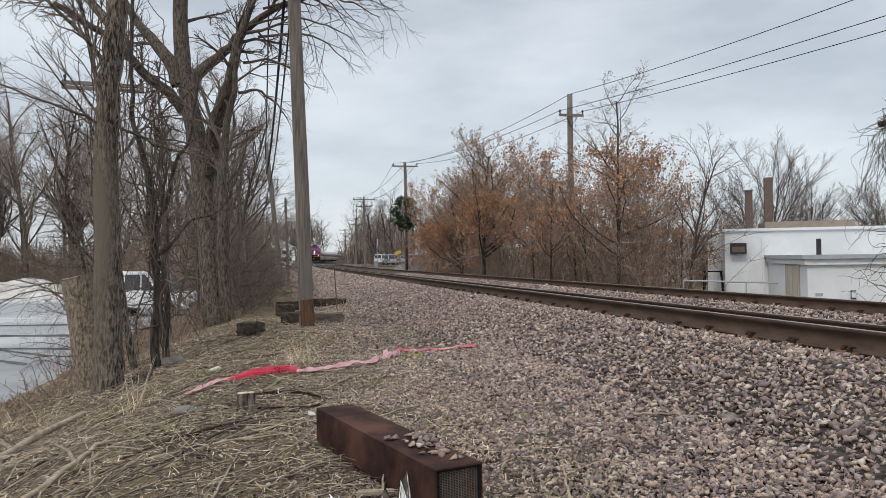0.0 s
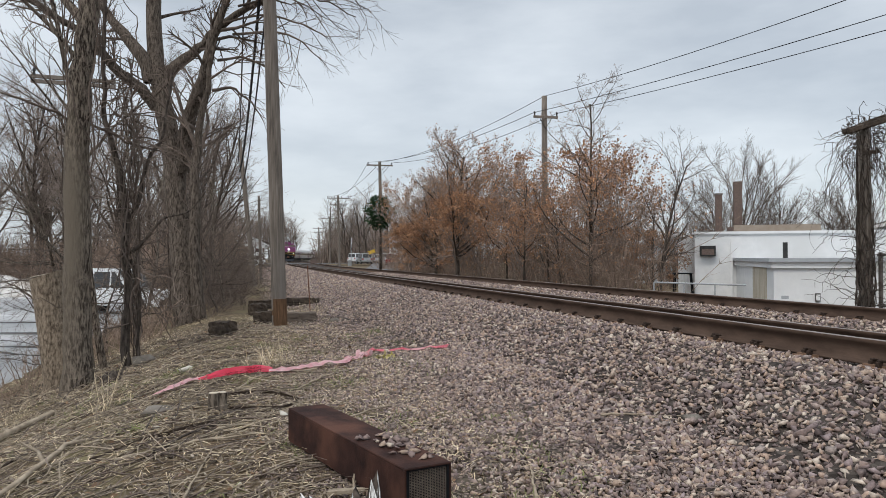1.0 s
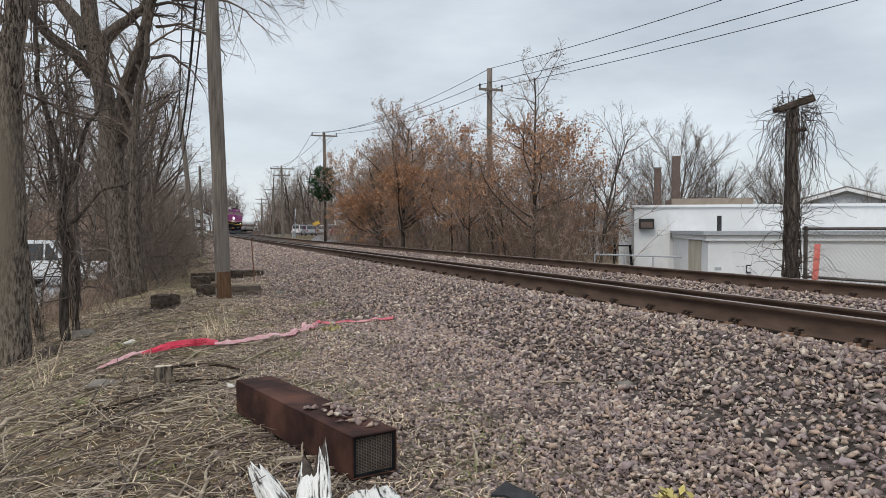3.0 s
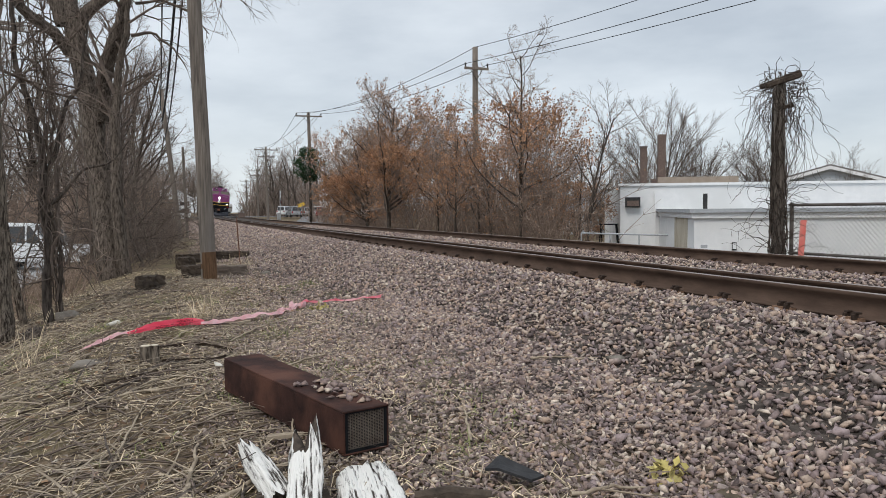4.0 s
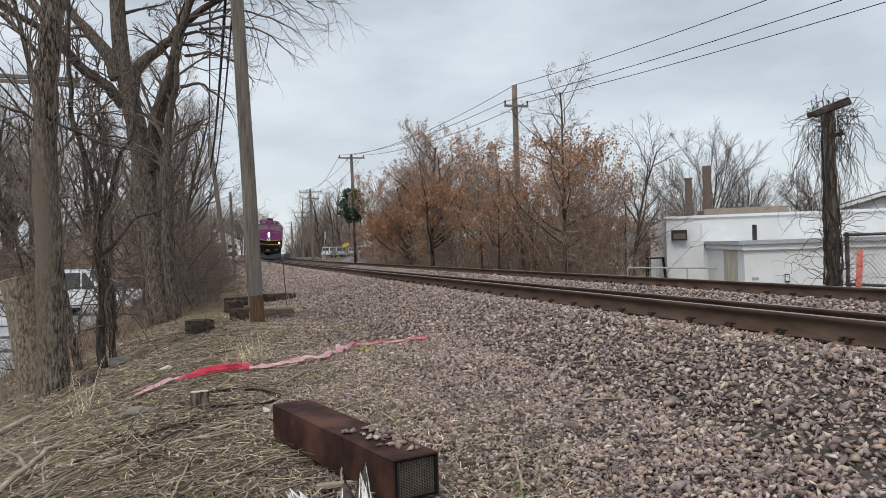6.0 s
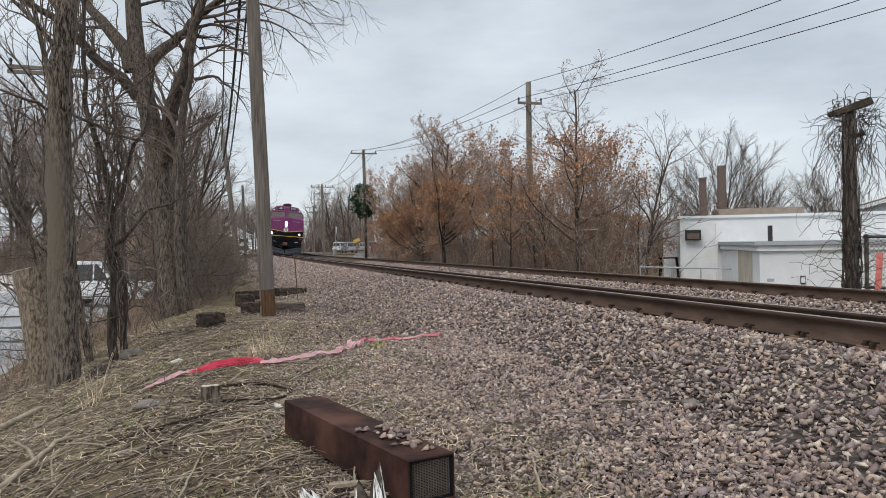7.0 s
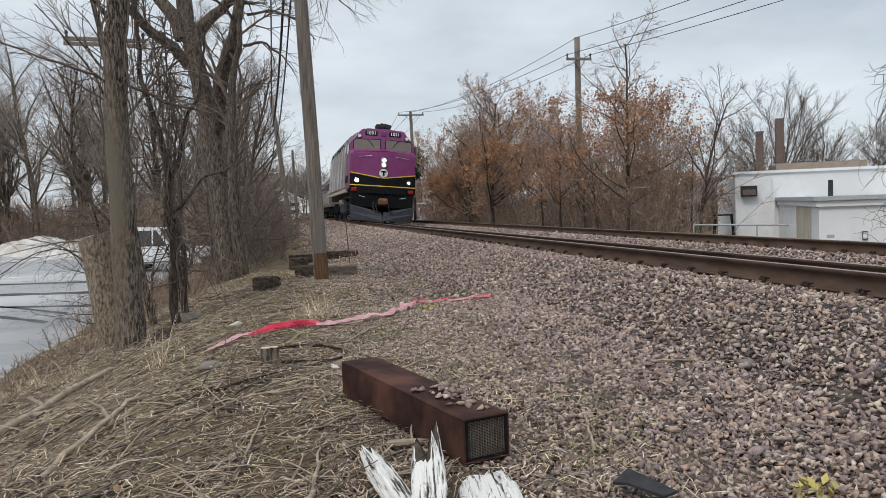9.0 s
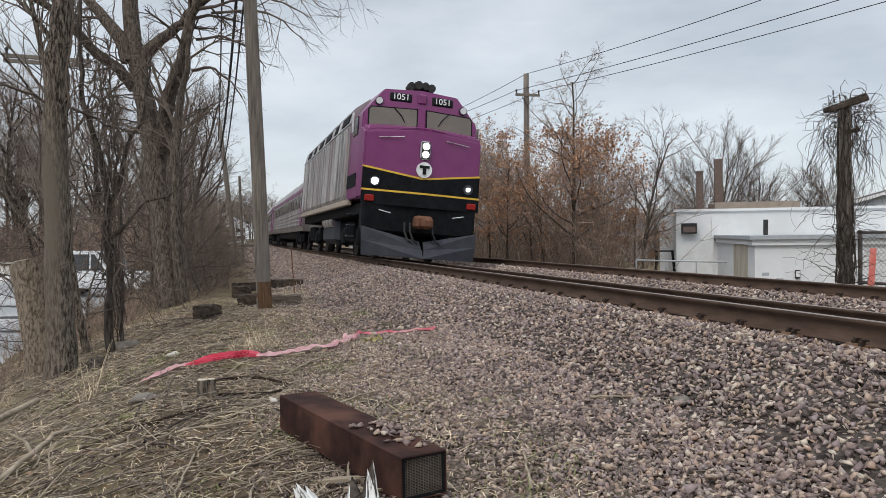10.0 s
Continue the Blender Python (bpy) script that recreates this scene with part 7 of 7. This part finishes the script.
def build_tape():
    tp = thing("caution_tape", "crumpled pink and red plastic caution tape on the ground", "caution tape")
    part("faded_end", ribbon([gp(-0.95, 6.84, 0.01), gp(-0.76, 6.92, 0.03), gp(-0.62, 7.14, 0.03), gp(-0.46, 7.16, 0.03)], [0.06, 0.09, 0.09, 0.08], seed=1), M_TAPEPALE, tp, "faded pink tape")
    a, b = gp(-0.60, 7.08, 0.015), gp(0.06, 7.16, 0.02)
    d = (b - a).normalized()
    e = (Vector((-d.y, d.x, 0)) * 0.55 + Vector((0, 0, 0.83))).normalized()
    bm, rows = bmesh.new(), []
    rng = random.Random(9)
    for k in range(25):
        f = k / 24
        p = a.lerp(b, f) + e * (0.03 * math.sin(3.0 * f) + 0.004 * rng.uniform(-1, 1))
        w = 0.072 * (0.45 + 0.55 * min(1, f * 3)) * (1 - 0.3 * max(0, f - 0.85) / 0.15)
        bow = d.cross(e) * 0.006 * math.sin(9 * f)
        rows.append([bm.verts.new(q) for q in (p, p + e * w * 0.5 + bow, p + e * w)])
    for r, q in zip(rows, rows[1:]):
        for k in range(2):
            bm.faces.new((r[k], r[k + 1], q[k + 1], q[k]))
    bmesh.ops.solidify(bm, geom=bm.faces[:], thickness=0.002)
    part("red_strip", bm, M_TAPE, tp, "bright red printed tape")
    part("crumpled_strip", ribbon([gp(0.03, 7.18, 0.03), gp(0.24, 7.15, 0.03), gp(0.50, 7.37, 0.05), gp(0.70, 7.36, 0.04), gp(0.93, 7.84, 0.03), gp(1.02, 8.08, 0.03)], [0.11, 0.10, 0.13, 0.10, 0.09, 0.08], seed=3), M_TAPEPALE, tp, "faded crumpled pink tape")
    part("far_strip", ribbon([gp(1.02, 8.04, 0.02), gp(1.08, 8.22, 0.05), gp(1.18, 8.34, 0.03), gp(1.39, 8.32, 0.02), gp(1.62, 8.22, 0.02), gp(1.76, 8.10, 0.03), gp(1.86, 8.12, 0.03), gp(1.96, 8.04, 0.02)], [0.08, 0.09, 0.075, 0.06, 0.065, 0.08, 0.09, 0.12], seed=4), M_TAPEROSE, tp, "pink tape paling at its end")
    bm = bmesh.new()
    rng = random.Random(4)
    for k in range(9):
        c = gp(1.03 + rng.uniform(-0.07, 0.07), 8.10 + rng.uniform(-0.07, 0.07), 0.03 + rng.uniform(0, 0.05))
        h = hull([c + Vector((rng.uniform(-1, 1), rng.uniform(-1, 1), rng.uniform(-1, 1))) * 0.04 for _ in range(7)])
        join(bm, h)
    part("knot", bm, M_TAPEPALE, tp, "knotted pale pink tape")
    ink = surf("dark_tape_print", (0.13, 0.006, 0.012), (0.17, 0.01, 0.018), rough=0.5, bump=0.0)
    # the printed words lie upside down along the red strip
    face = d.cross(e)
    for words, along, up, size in (("LINE BURIED BELOW", 0.60, 0.016, 0.034), ("CAUTION", 0.74, 0.047, 0.032)):
        c = a.lerp(b, along) + e * (up + 0.02) + face * 0.012
        m = Matrix((-d, -e, face)).transposed().to_4x4()
        m.translation = c
        text_mesh("print", words, size, ink, tp, m, 0.001)


def rough_block(name, c, size, turn, seed, mat):
    """A worn block of wood with broken ends."""
    rng = random.Random(seed)
    bm = bmesh.new()
    bmesh.ops.create_cube(bm, size=1)
    bmesh.ops.subdivide_edges(bm, edges=bm.edges[:], cuts=5, use_grid_fill=True)
    for v in bm.verts:
        end = abs(v.co.x) > 0.45
        v.co.x += rng.uniform(-0.05, 0.03) * (1 if end else 0.3) * (1 if v.co.x > 0 else -1)
        v.co.y += rng.uniform(-0.05, 0.05)
        v.co.z += rng.uniform(-0.06, 0.06)
        v.co = Vector((v.co.x * size[0], v.co.y * size[1], v.co.z * size[2]))
    ob = part(name, bm, mat)
    ob.matrix_basis = Matrix.Translation(c) @ Matrix.Rotation(turn, 4, "Z")
    return ob


def build_small_things():
    # steel strap
    ob = part("steel_strap", ribbon([gp(-0.30, 6.35, 0.0), gp(0.0, 6.22, 0.01), gp(0.18, 6.05, 0.0), gp(0.28, 5.85, 0.0), gp(0.18, 5.62, 0.0), gp(-0.10, 5.38, 0.0), gp(-0.42, 5.2, 0.0), gp(-0.72, 4.95, 0.0), gp(-1.0, 4.8, -0.01)], [0.03] * 9, edge_on=True, thick=0.004), M_STRAP)
    tagged(ob, "bent dark steel strap standing on edge in the litter", "metal strap")
    ob = part("steel_strap", ribbon([gp(-0.25, 5.72, 0.0), gp(0.0, 5.66, 0.0), gp(0.14, 5.6, 0.0)], [0.028] * 3, edge_on=True, thick=0.004), M_STRAP)
    tagged(ob, "short dark steel strap lying beside a small stump", "metal strap")
    # small sawn stump
    st = thing("sapling_stump", "small sawn sapling stump with pale top", "tree stump", gp(-0.335, 5.70))
    for k, (dx, dy, r) in enumerate(((-0.024, 0, 0.040), (0.036, 0.012, 0.032))):
        part("stem", tube([(dx * 1.2, dy, -0.06), (dx, dy, 0.05), (dx * 1.1, dy, 0.13)], [r * 1.2, r, r * 1.04], 10), M_BARK, st)
        part("cut_face", tube([(dx, dy, 0.131), (dx, dy, 0.136)], r * 0.86, 10), M_CUT, st, "pale cut wood")
    # plank piece, pale rocks
    ob = part("plank_piece", box((0, 0, 0), (0.30, 0.10, 0.05), bevel=0.006), M_GREYWOOD)
    ob.matrix_basis = Matrix.Translation(gp(0.0, 7.85, 0.035)) @ Matrix.Rotation(radians(-58), 4, "Z") @ Matrix.Rotation(radians(4), 4, "Y")
    tagged(ob, "short pale weathered plank lying in the litter", "plank")
    ob = part("plank_piece", box((0, 0, 0), (0.26, 0.07, 0.03), bevel=0.005), M_GREYWOOD)
    ob.matrix_basis = Matrix.Translation(gp(0.36, 7.2, 0.02)) @ Matrix.Rotation(radians(40), 4, "Z")
    tagged(ob, "thin grey weathered board piece in the litter", "plank")
    shapes = rock_shapes(33, 8, 14, 0.6)
    for k, (x, y, r, mat, lab) in enumerate(((0.11, 5.27, 0.075, M_WROCK, "white angular rock beside the rusted box"), (-0.78, 7.89, 0.085, M_WROCK, "pale round rock in the dead grass"), (-0.45, 6.35, 0.035, M_WROCK, "small pale stone near the tape"),
                                             (-0.72, 5.93, 0.17, M_GROCK, "flat grey stone sunk in the litter"), (2.44, 3.9, 0.085, M_GROCK, "large flat brown-grey stone on the ballast"), (1.13, 2.27, 0.065, M_WROCK, "white angular stone by the rubber scrap"),
                                             (-1.55, 10.2, 0.2, M_GROCK, "grey boulder at the wood edge"), (-1.75, 9.2, 0.18, M_BARKDARK, "mossy dark boulder beside the tree"), (1.1, 12.6, 0.12, M_GROCK, "grey stone beside the pole"), (-0.7, 5.3, 0.03, M_WROCK, "small pale stone in the litter"))):
        v, f = shapes[k % 8]
        flat = 0.35 if k in (3,) else 0.7
        ob = part_np("rock", v * np.array([r, r, r * flat]), f, mat)
        ob.matrix_basis = Matrix.Translation(gp(x, y, r * 0.2 * flat)) @ Matrix.Rotation(k * 1.3, 4, "Z")
        tagged(ob, lab, "rock")
    # old timbers and stumps by the pole
    for (x, y, z, L, a, lab) in ((-0.10, 13.0, 0.13, 0.24, -0.15, "dark rotten sleeper end beside the utility pole"), (0.50, 12.75, 0.08, 0.44, -0.12, "weathered sleeper chunk beside the utility pole"), (0.70, 17.2, 0.1, 0.62, -0.3, "dark old sleeper lying in the ballast edge"), (-0.15, 16.6, 0.12, 0.45, 0.5, "dark old sleeper heaped by the brush"), (-0.22, 14.6, 0.16, 0.24, 0.9, "dark old sleeper block standing on edge")):
        c, d = gp(x, y, z - 0.04), Vector((math.cos(a), math.sin(a), 0.02)) * (L * 0.62)
        ob = rough_block("sleeper_piece", c, (2 * d.length, 0.24, 0.21), a, int(y * 7), M_ROTWOOD if "dark" in lab else M_TIE)
        ob["group"] = "old sleepers"
        tagged(ob, lab, "old sleeper")
    ob = rough_block("broken_stump", gp(-0.66, 11.4, 0.07), (0.30, 0.28, 0.24), 0.75, 21, M_ROTWOOD)
    tagged(ob, "low dark rotten stump with a broken top", "tree stump")
    splinter("broken_stump", "rotten stump at the foot of the trees", gp(-1.72, 9.0, -0.1), gp(-1.6, 9.05, 0.1), 0.4, 0.2, 22, 7, 0.3, M_BARKDARK)
    # marker stake
    ob = part("marker_stake", tube([gp(0.80, 15.2, -0.1), gp(0.74, 15.2, 0.95)], 0.012, 6), M_COUPLER)
    tagged(ob, "thin rusty marker rod at the ballast edge", "marker stake")
    # dark log, rubber scrap, yellowed plant
    ob = part("rotten_log", tube([gp(0.74, 2.47, 0.02), gp(0.86, 2.44, 0.03), gp(1.0, 2.39, 0.02)], [0.03, 0.036, 0.03], 9), M_ROTWOOD)
    tagged(ob, "short dark rotten log on the ballast edge", "log")
    bm = hull([Vector((x, y, z)) for x, y in ((0, 0.03), (0.07, 0.09), (0.13, 0.04), (0.22, -0.02), (0.16, -0.07), (0.04, -0.05)) for z in (0, 0.01)])
    for v in bm.verts:
        v.co.z += 0.05 * math.exp(-((v.co.x - 0.06) / 0.06) ** 2)
    ob = part("rubber_scrap", bm, M_RUBBER)
    ob.matrix_basis = Matrix.Translation(gp(1.04, 2.54, 0.03)) @ Matrix.Rotation(radians(-12), 4, "Z")
    tagged(ob, "torn scrap of black rubber on the stones", "rubber scrap")
    rng = np.random.default_rng(2)
    for (x, y, n, s) in ((1.75, 2.4, 60, 0.05), (1.22, 7.7, 40, 0.06)):
        P = np.array([x, y, gz(x, y) + 0.02]) + rng.normal(0, 0.04, (n, 3)) * np.array([1, 1, 0.5])
        a = rng.normal(size=(n, 3)) + np.array([0, 0, 0.4])
        a /= np.linalg.norm(a, axis=1, keepdims=True)
        b = np.cross(a, rng.normal(size=(n, 3)))
        b /= np.linalg.norm(b, axis=1, keepdims=True)
        V = np.stack([P, P + a * s * 0.5 + b * s * 0.3, P + a * s, P + a * s * 0.5 - b * s * 0.3], axis=1).reshape(-1, 3)
        tagged(part_np("withered_plant", V, np.arange(4 * n).reshape(-1, 4), M_YPLANT), "withered yellow leafy weed among the stones", "weed", "withered weeds", kind="stuff")


def stick(pts, r0, r1, label, mat=M_GREYWOOD, seed=0, twigs=2):
    rng = np.random.default_rng(seed)
    P = np.array([tuple(p) for p in pts])
    t, tt = np.linspace(0, 1, len(P)), np.linspace(0, 1, 12)
    Q = np.stack([np.interp(tt, t, P[:, i]) for i in range(3)], axis=-1)
    Q[1:-1] += rng.normal(0, r0 * 0.35, (10, 3))
    br = [(Q, np.linspace(r0, r1, 12))]
    for _ in range(twigs):
        i = rng.integers(3, 10)
        d = unit((Q[i + 1] - Q[i]) * np.array([1, 1, 0.2]))
        L = rng.uniform(0.15, 0.5)
        side = unit(np.array([-d[1], d[0], 0.04])) * rng.choice([-1, 1])
        br.append((np.array([Q[i], Q[i] + (d + side * 0.6) * L * 0.5, Q[i] + (d + side * 0.8) * L]), np.array([r1, r1 * 0.8, r1 * 0.4])))
    V, F = tubes_np(br, 7)
    return tagged(part_np("fallen_branch", V, F, mat, smooth=True), label, "branch", "fallen branches")


def build_sticks():
    stick([gp(-2.75, 5.7, 0.03), gp(-2.5, 6.6, 0.05), gp(-2.35, 7.4, 0.05), gp(-2.1, 8.2, 0.03)], 0.045, 0.03, "thick pale fallen branch on the bank", seed=1, twigs=3)
    stick([gp(-1.45, 4.2, 0.02), gp(-1.3, 4.9, 0.05), gp(-1.22, 5.5, 0.04)], 0.02, 0.014, "pale bare stick on the bank", seed=2)
    rng = random.Random(40)
    for k in range(30):
        x, y = rng.uniform(-3.2, 0.4), rng.uniform(2.6, 9.5)
        a = rng.gauss(0.75, 0.55)
        L = rng.uniform(0.5, 1.6)
        c, s = math.cos(a) * L / 2, math.sin(a) * L / 2
        stick([gp(x - c, y - s, 0.012), gp(x, y, 0.03), gp(x + c, y + s, 0.012)], rng.uniform(0.006, 0.017), 0.004, "dry fallen branch lying in the litter", M_GREYWOOD if rng.random() < 0.65 else M_BARKDARK, k, 2)
    for (x0, y0, x1, y1) in ((0.25, 6.3, 0.75, 7.1), (0.5, 4.9, 0.95, 5.3), (1.15, 3.0, 1.3, 3.5), (1.3, 2.35, 1.6, 2.3), (2.1, 4.4, 2.3, 4.05), (-0.2, 7.9, 0.2, 7.75)):
        stick([gp(x0, y0, 0.02), gp((x0 + x1) / 2, (y0 + y1) / 2, 0.035), gp(x1, y1, 0.02)], 0.009, 0.004, "thin pale twig lying on the stones", M_GREYWOOD, int(100 * x1), 1)


def build_litter():
    rng = np.random.default_rng(50)

    def blades(name, label, n, u0, u1, y0, y1, l0, l1, w, mat, rise, clump=None, grain=None):
        y = y0 + (y1 - y0) * rng.random(n) ** 1.5
        u = rng.uniform(u0, u1, n)
        if clump is not None:
            c = clump[rng.integers(0, len(clump), n)]
            x, y = c[:, 0] + rng.normal(0, 0.10, n), c[:, 1] + rng.normal(0, 0.13, n)
        else:
            x = xr(y) + u
        z = hz(x, y) + rng.uniform(0.002, 0.028, n)
        a = rng.uniform(0, 2 * np.pi, n) if grain is None else rng.normal(grain, 0.55, n)
        L = rng.uniform(l0, l1, n)
        d = np.stack([np.cos(a), np.sin(a), rng.normal(rise, 0.12 + rise * 0.4, n)], axis=-1)
        s = np.stack([-np.sin(a), np.cos(a), rng.normal(0, 0.3, n)], axis=-1) * w * rng.uniform(0.6, 1.5, (n, 1))
        P = np.stack([x, y, z], axis=-1)
        m = P + d * (L * 0.5)[:, None] + rng.normal(0, 0.012, (n, 3))
        e = P + d * L[:, None] + np.array([0, 0, -1]) * (L * (0.05 + rise * 0.3))[:, None]
        e[:, 2] = np.maximum(e[:, 2], hz(e[:, 0], e[:, 1]) + 0.002)
        V = np.stack([P - s, P + s, m + s, m - s, e + s * 0.4, e - s * 0.4], axis=1).reshape(-1, 3)
        i = np.arange(n)[:, None] * 6
        F = np.concatenate([i + np.array([[0, 1, 2, 3]]), i + np.array([[3, 2, 4, 5]])])
        tagged(part_np(name, V, F, mat), label, "ground litter", kind="stuff")

    blades("straw_litter", "dry straw and grass stalks littering the bank", 52000, -8.5, -2.9, -1.0, 15, 0.025, 0.14, 0.0019, M_STRAW, 0.04)
    blades("twig_litter", "fine grey twigs scattered over the ground", 16000, -8.5, -2.2, -1.0, 14, 0.05, 0.30, 0.0026, M_TWIG, 0.05)
    blades("pale_stalks", "pale bleached stalks lying on the bank", 2200, -8.3, -3.6, 1.8, 13, 0.12, 0.4, 0.0034, M_GREYWOOD, 0.04)
    blades("long_twigs", "long thin bleached twigs lying down the bank", 900, -8.4, -4.75, 1.4, 13, 0.3, 0.85, 0.0034, M_GREYWOOD, 0.03, grain=0.75)
    blades("dark_twigs", "dark damp twigs and stems lying down the bank", 2600, -8.4, -4.5, 1.4, 14, 0.2, 0.8, 0.0042, M_BARKDARK, 0.03, grain=0.6)
    for name, label, count, mat, r0 in (("crooked_twigs", "crooked bleached twigs heaped over the bank", 1700, M_GREYWOOD, 0.0042), ("dark_crooked_twigs", "crooked dark twigs heaped over the bank", 1500, M_TWIG, 0.0048)):
        br = []
        for _ in range(count):
            y = 1.7 + 10.5 * rng.random() ** 1.4
            x = float(xr(y)) + rng.uniform(-8.3, -3.95)
            a, L, n = rng.normal(0.7, 0.9), rng.uniform(0.15, 0.75), 7
            Q = np.zeros((n, 3))
            Q[0] = x, y, 0
            for i in range(1, n):
                a += rng.normal(0, 0.28)
                Q[i] = Q[i - 1] + np.array([math.cos(a), math.sin(a), 0]) * L / (n - 1)
            Q[:, 2] = hz(Q[:, 0], Q[:, 1]) + 0.008 + 0.03 * rng.random() * np.sin(np.linspace(0, np.pi, n)) + rng.normal(0, 0.003, n)
            r = r0 * rng.uniform(0.4, 1.5)
            br.append((Q, np.linspace(r, r * 0.5, n)))
        V, F = tubes_np(br, 4)
        tagged(part_np(name, V, F, mat), label, "ground litter", kind="stuff")
    tuft = np.stack([rng.uniform(-2.6, 1.6, 55), rng.uniform(2.2, 11, 55)], axis=-1)
    blades("green_grass", "sparse low green grass in the litter", 3800, 0, 0, 0, 0, 0.02, 0.07, 0.0018, M_GRASS, 0.5, tuft)
    tuft = np.array([[0.06, 7.62], [0.02, 7.7], [0.5, 13.4], [0.65, 13.7], [0.9, 14.5], [-1.3, 6.9], [-2.6, 8.6], [-3.2, 9.2], [-3.5, 8.6], [-3.6, 9.8]])
    blades("straw_tufts", "upright tufts of dry pale grass", 700, 0, 0, 0, 0, 0.08, 0.26, 0.002, M_STRAW, 1.0, tuft)
    # wood chips and grit
    n = 27000
    y = 1.6 + 12 * rng.random(n) ** 1.3
    x = xr(y) + rng.uniform(-7.6, -3.0, n)
    r = 0.004 + 0.019 * rng.random(n) ** 2.5
    V, F = scatter(rock_shapes(71, 10, 7, 0.4), np.stack([x, y, hz(x, y) + r * 0.3], axis=-1), r, 12)
    tagged(part_np("wood_chips", V, F, M_CHIP), "brown and pale wood chips and grit over the bank", "wood chips", kind="stuff")
    # dead leaves
    n = 2600
    y = rng.uniform(1.7, 13, n)
    x = xr(y) + rng.uniform(-8.4, -3.0, n)
    P = np.stack([x, y, hz(x, y) + rng.uniform(0.004, 0.02, n)], axis=-1)
    a = rng.uniform(0, 6.28, n)
    s = rng.uniform(0.012, 0.032, n)[:, None]
    d = np.stack([np.cos(a), np.sin(a), rng.normal(0.1, 0.25, n)], axis=-1)
    b = np.stack([-np.sin(a), np.cos(a), rng.normal(0.1, 0.3, n)], axis=-1)
    V = np.stack([P, P + d * s + b * s * 0.6, P + d * s * 2, P + d * s - b * s * 0.6], axis=1).reshape(-1, 3)
    tagged(part_np("dead_leaves", V, np.arange(4 * n).reshape(-1, 4), M_DEADLEAF), "brown dead leaves scattered in the litter", "dead leaves", kind="stuff")


build_steel_box()
build_timbers()
build_tape()
build_small_things()
build_sticks()
build_litter()

motions()
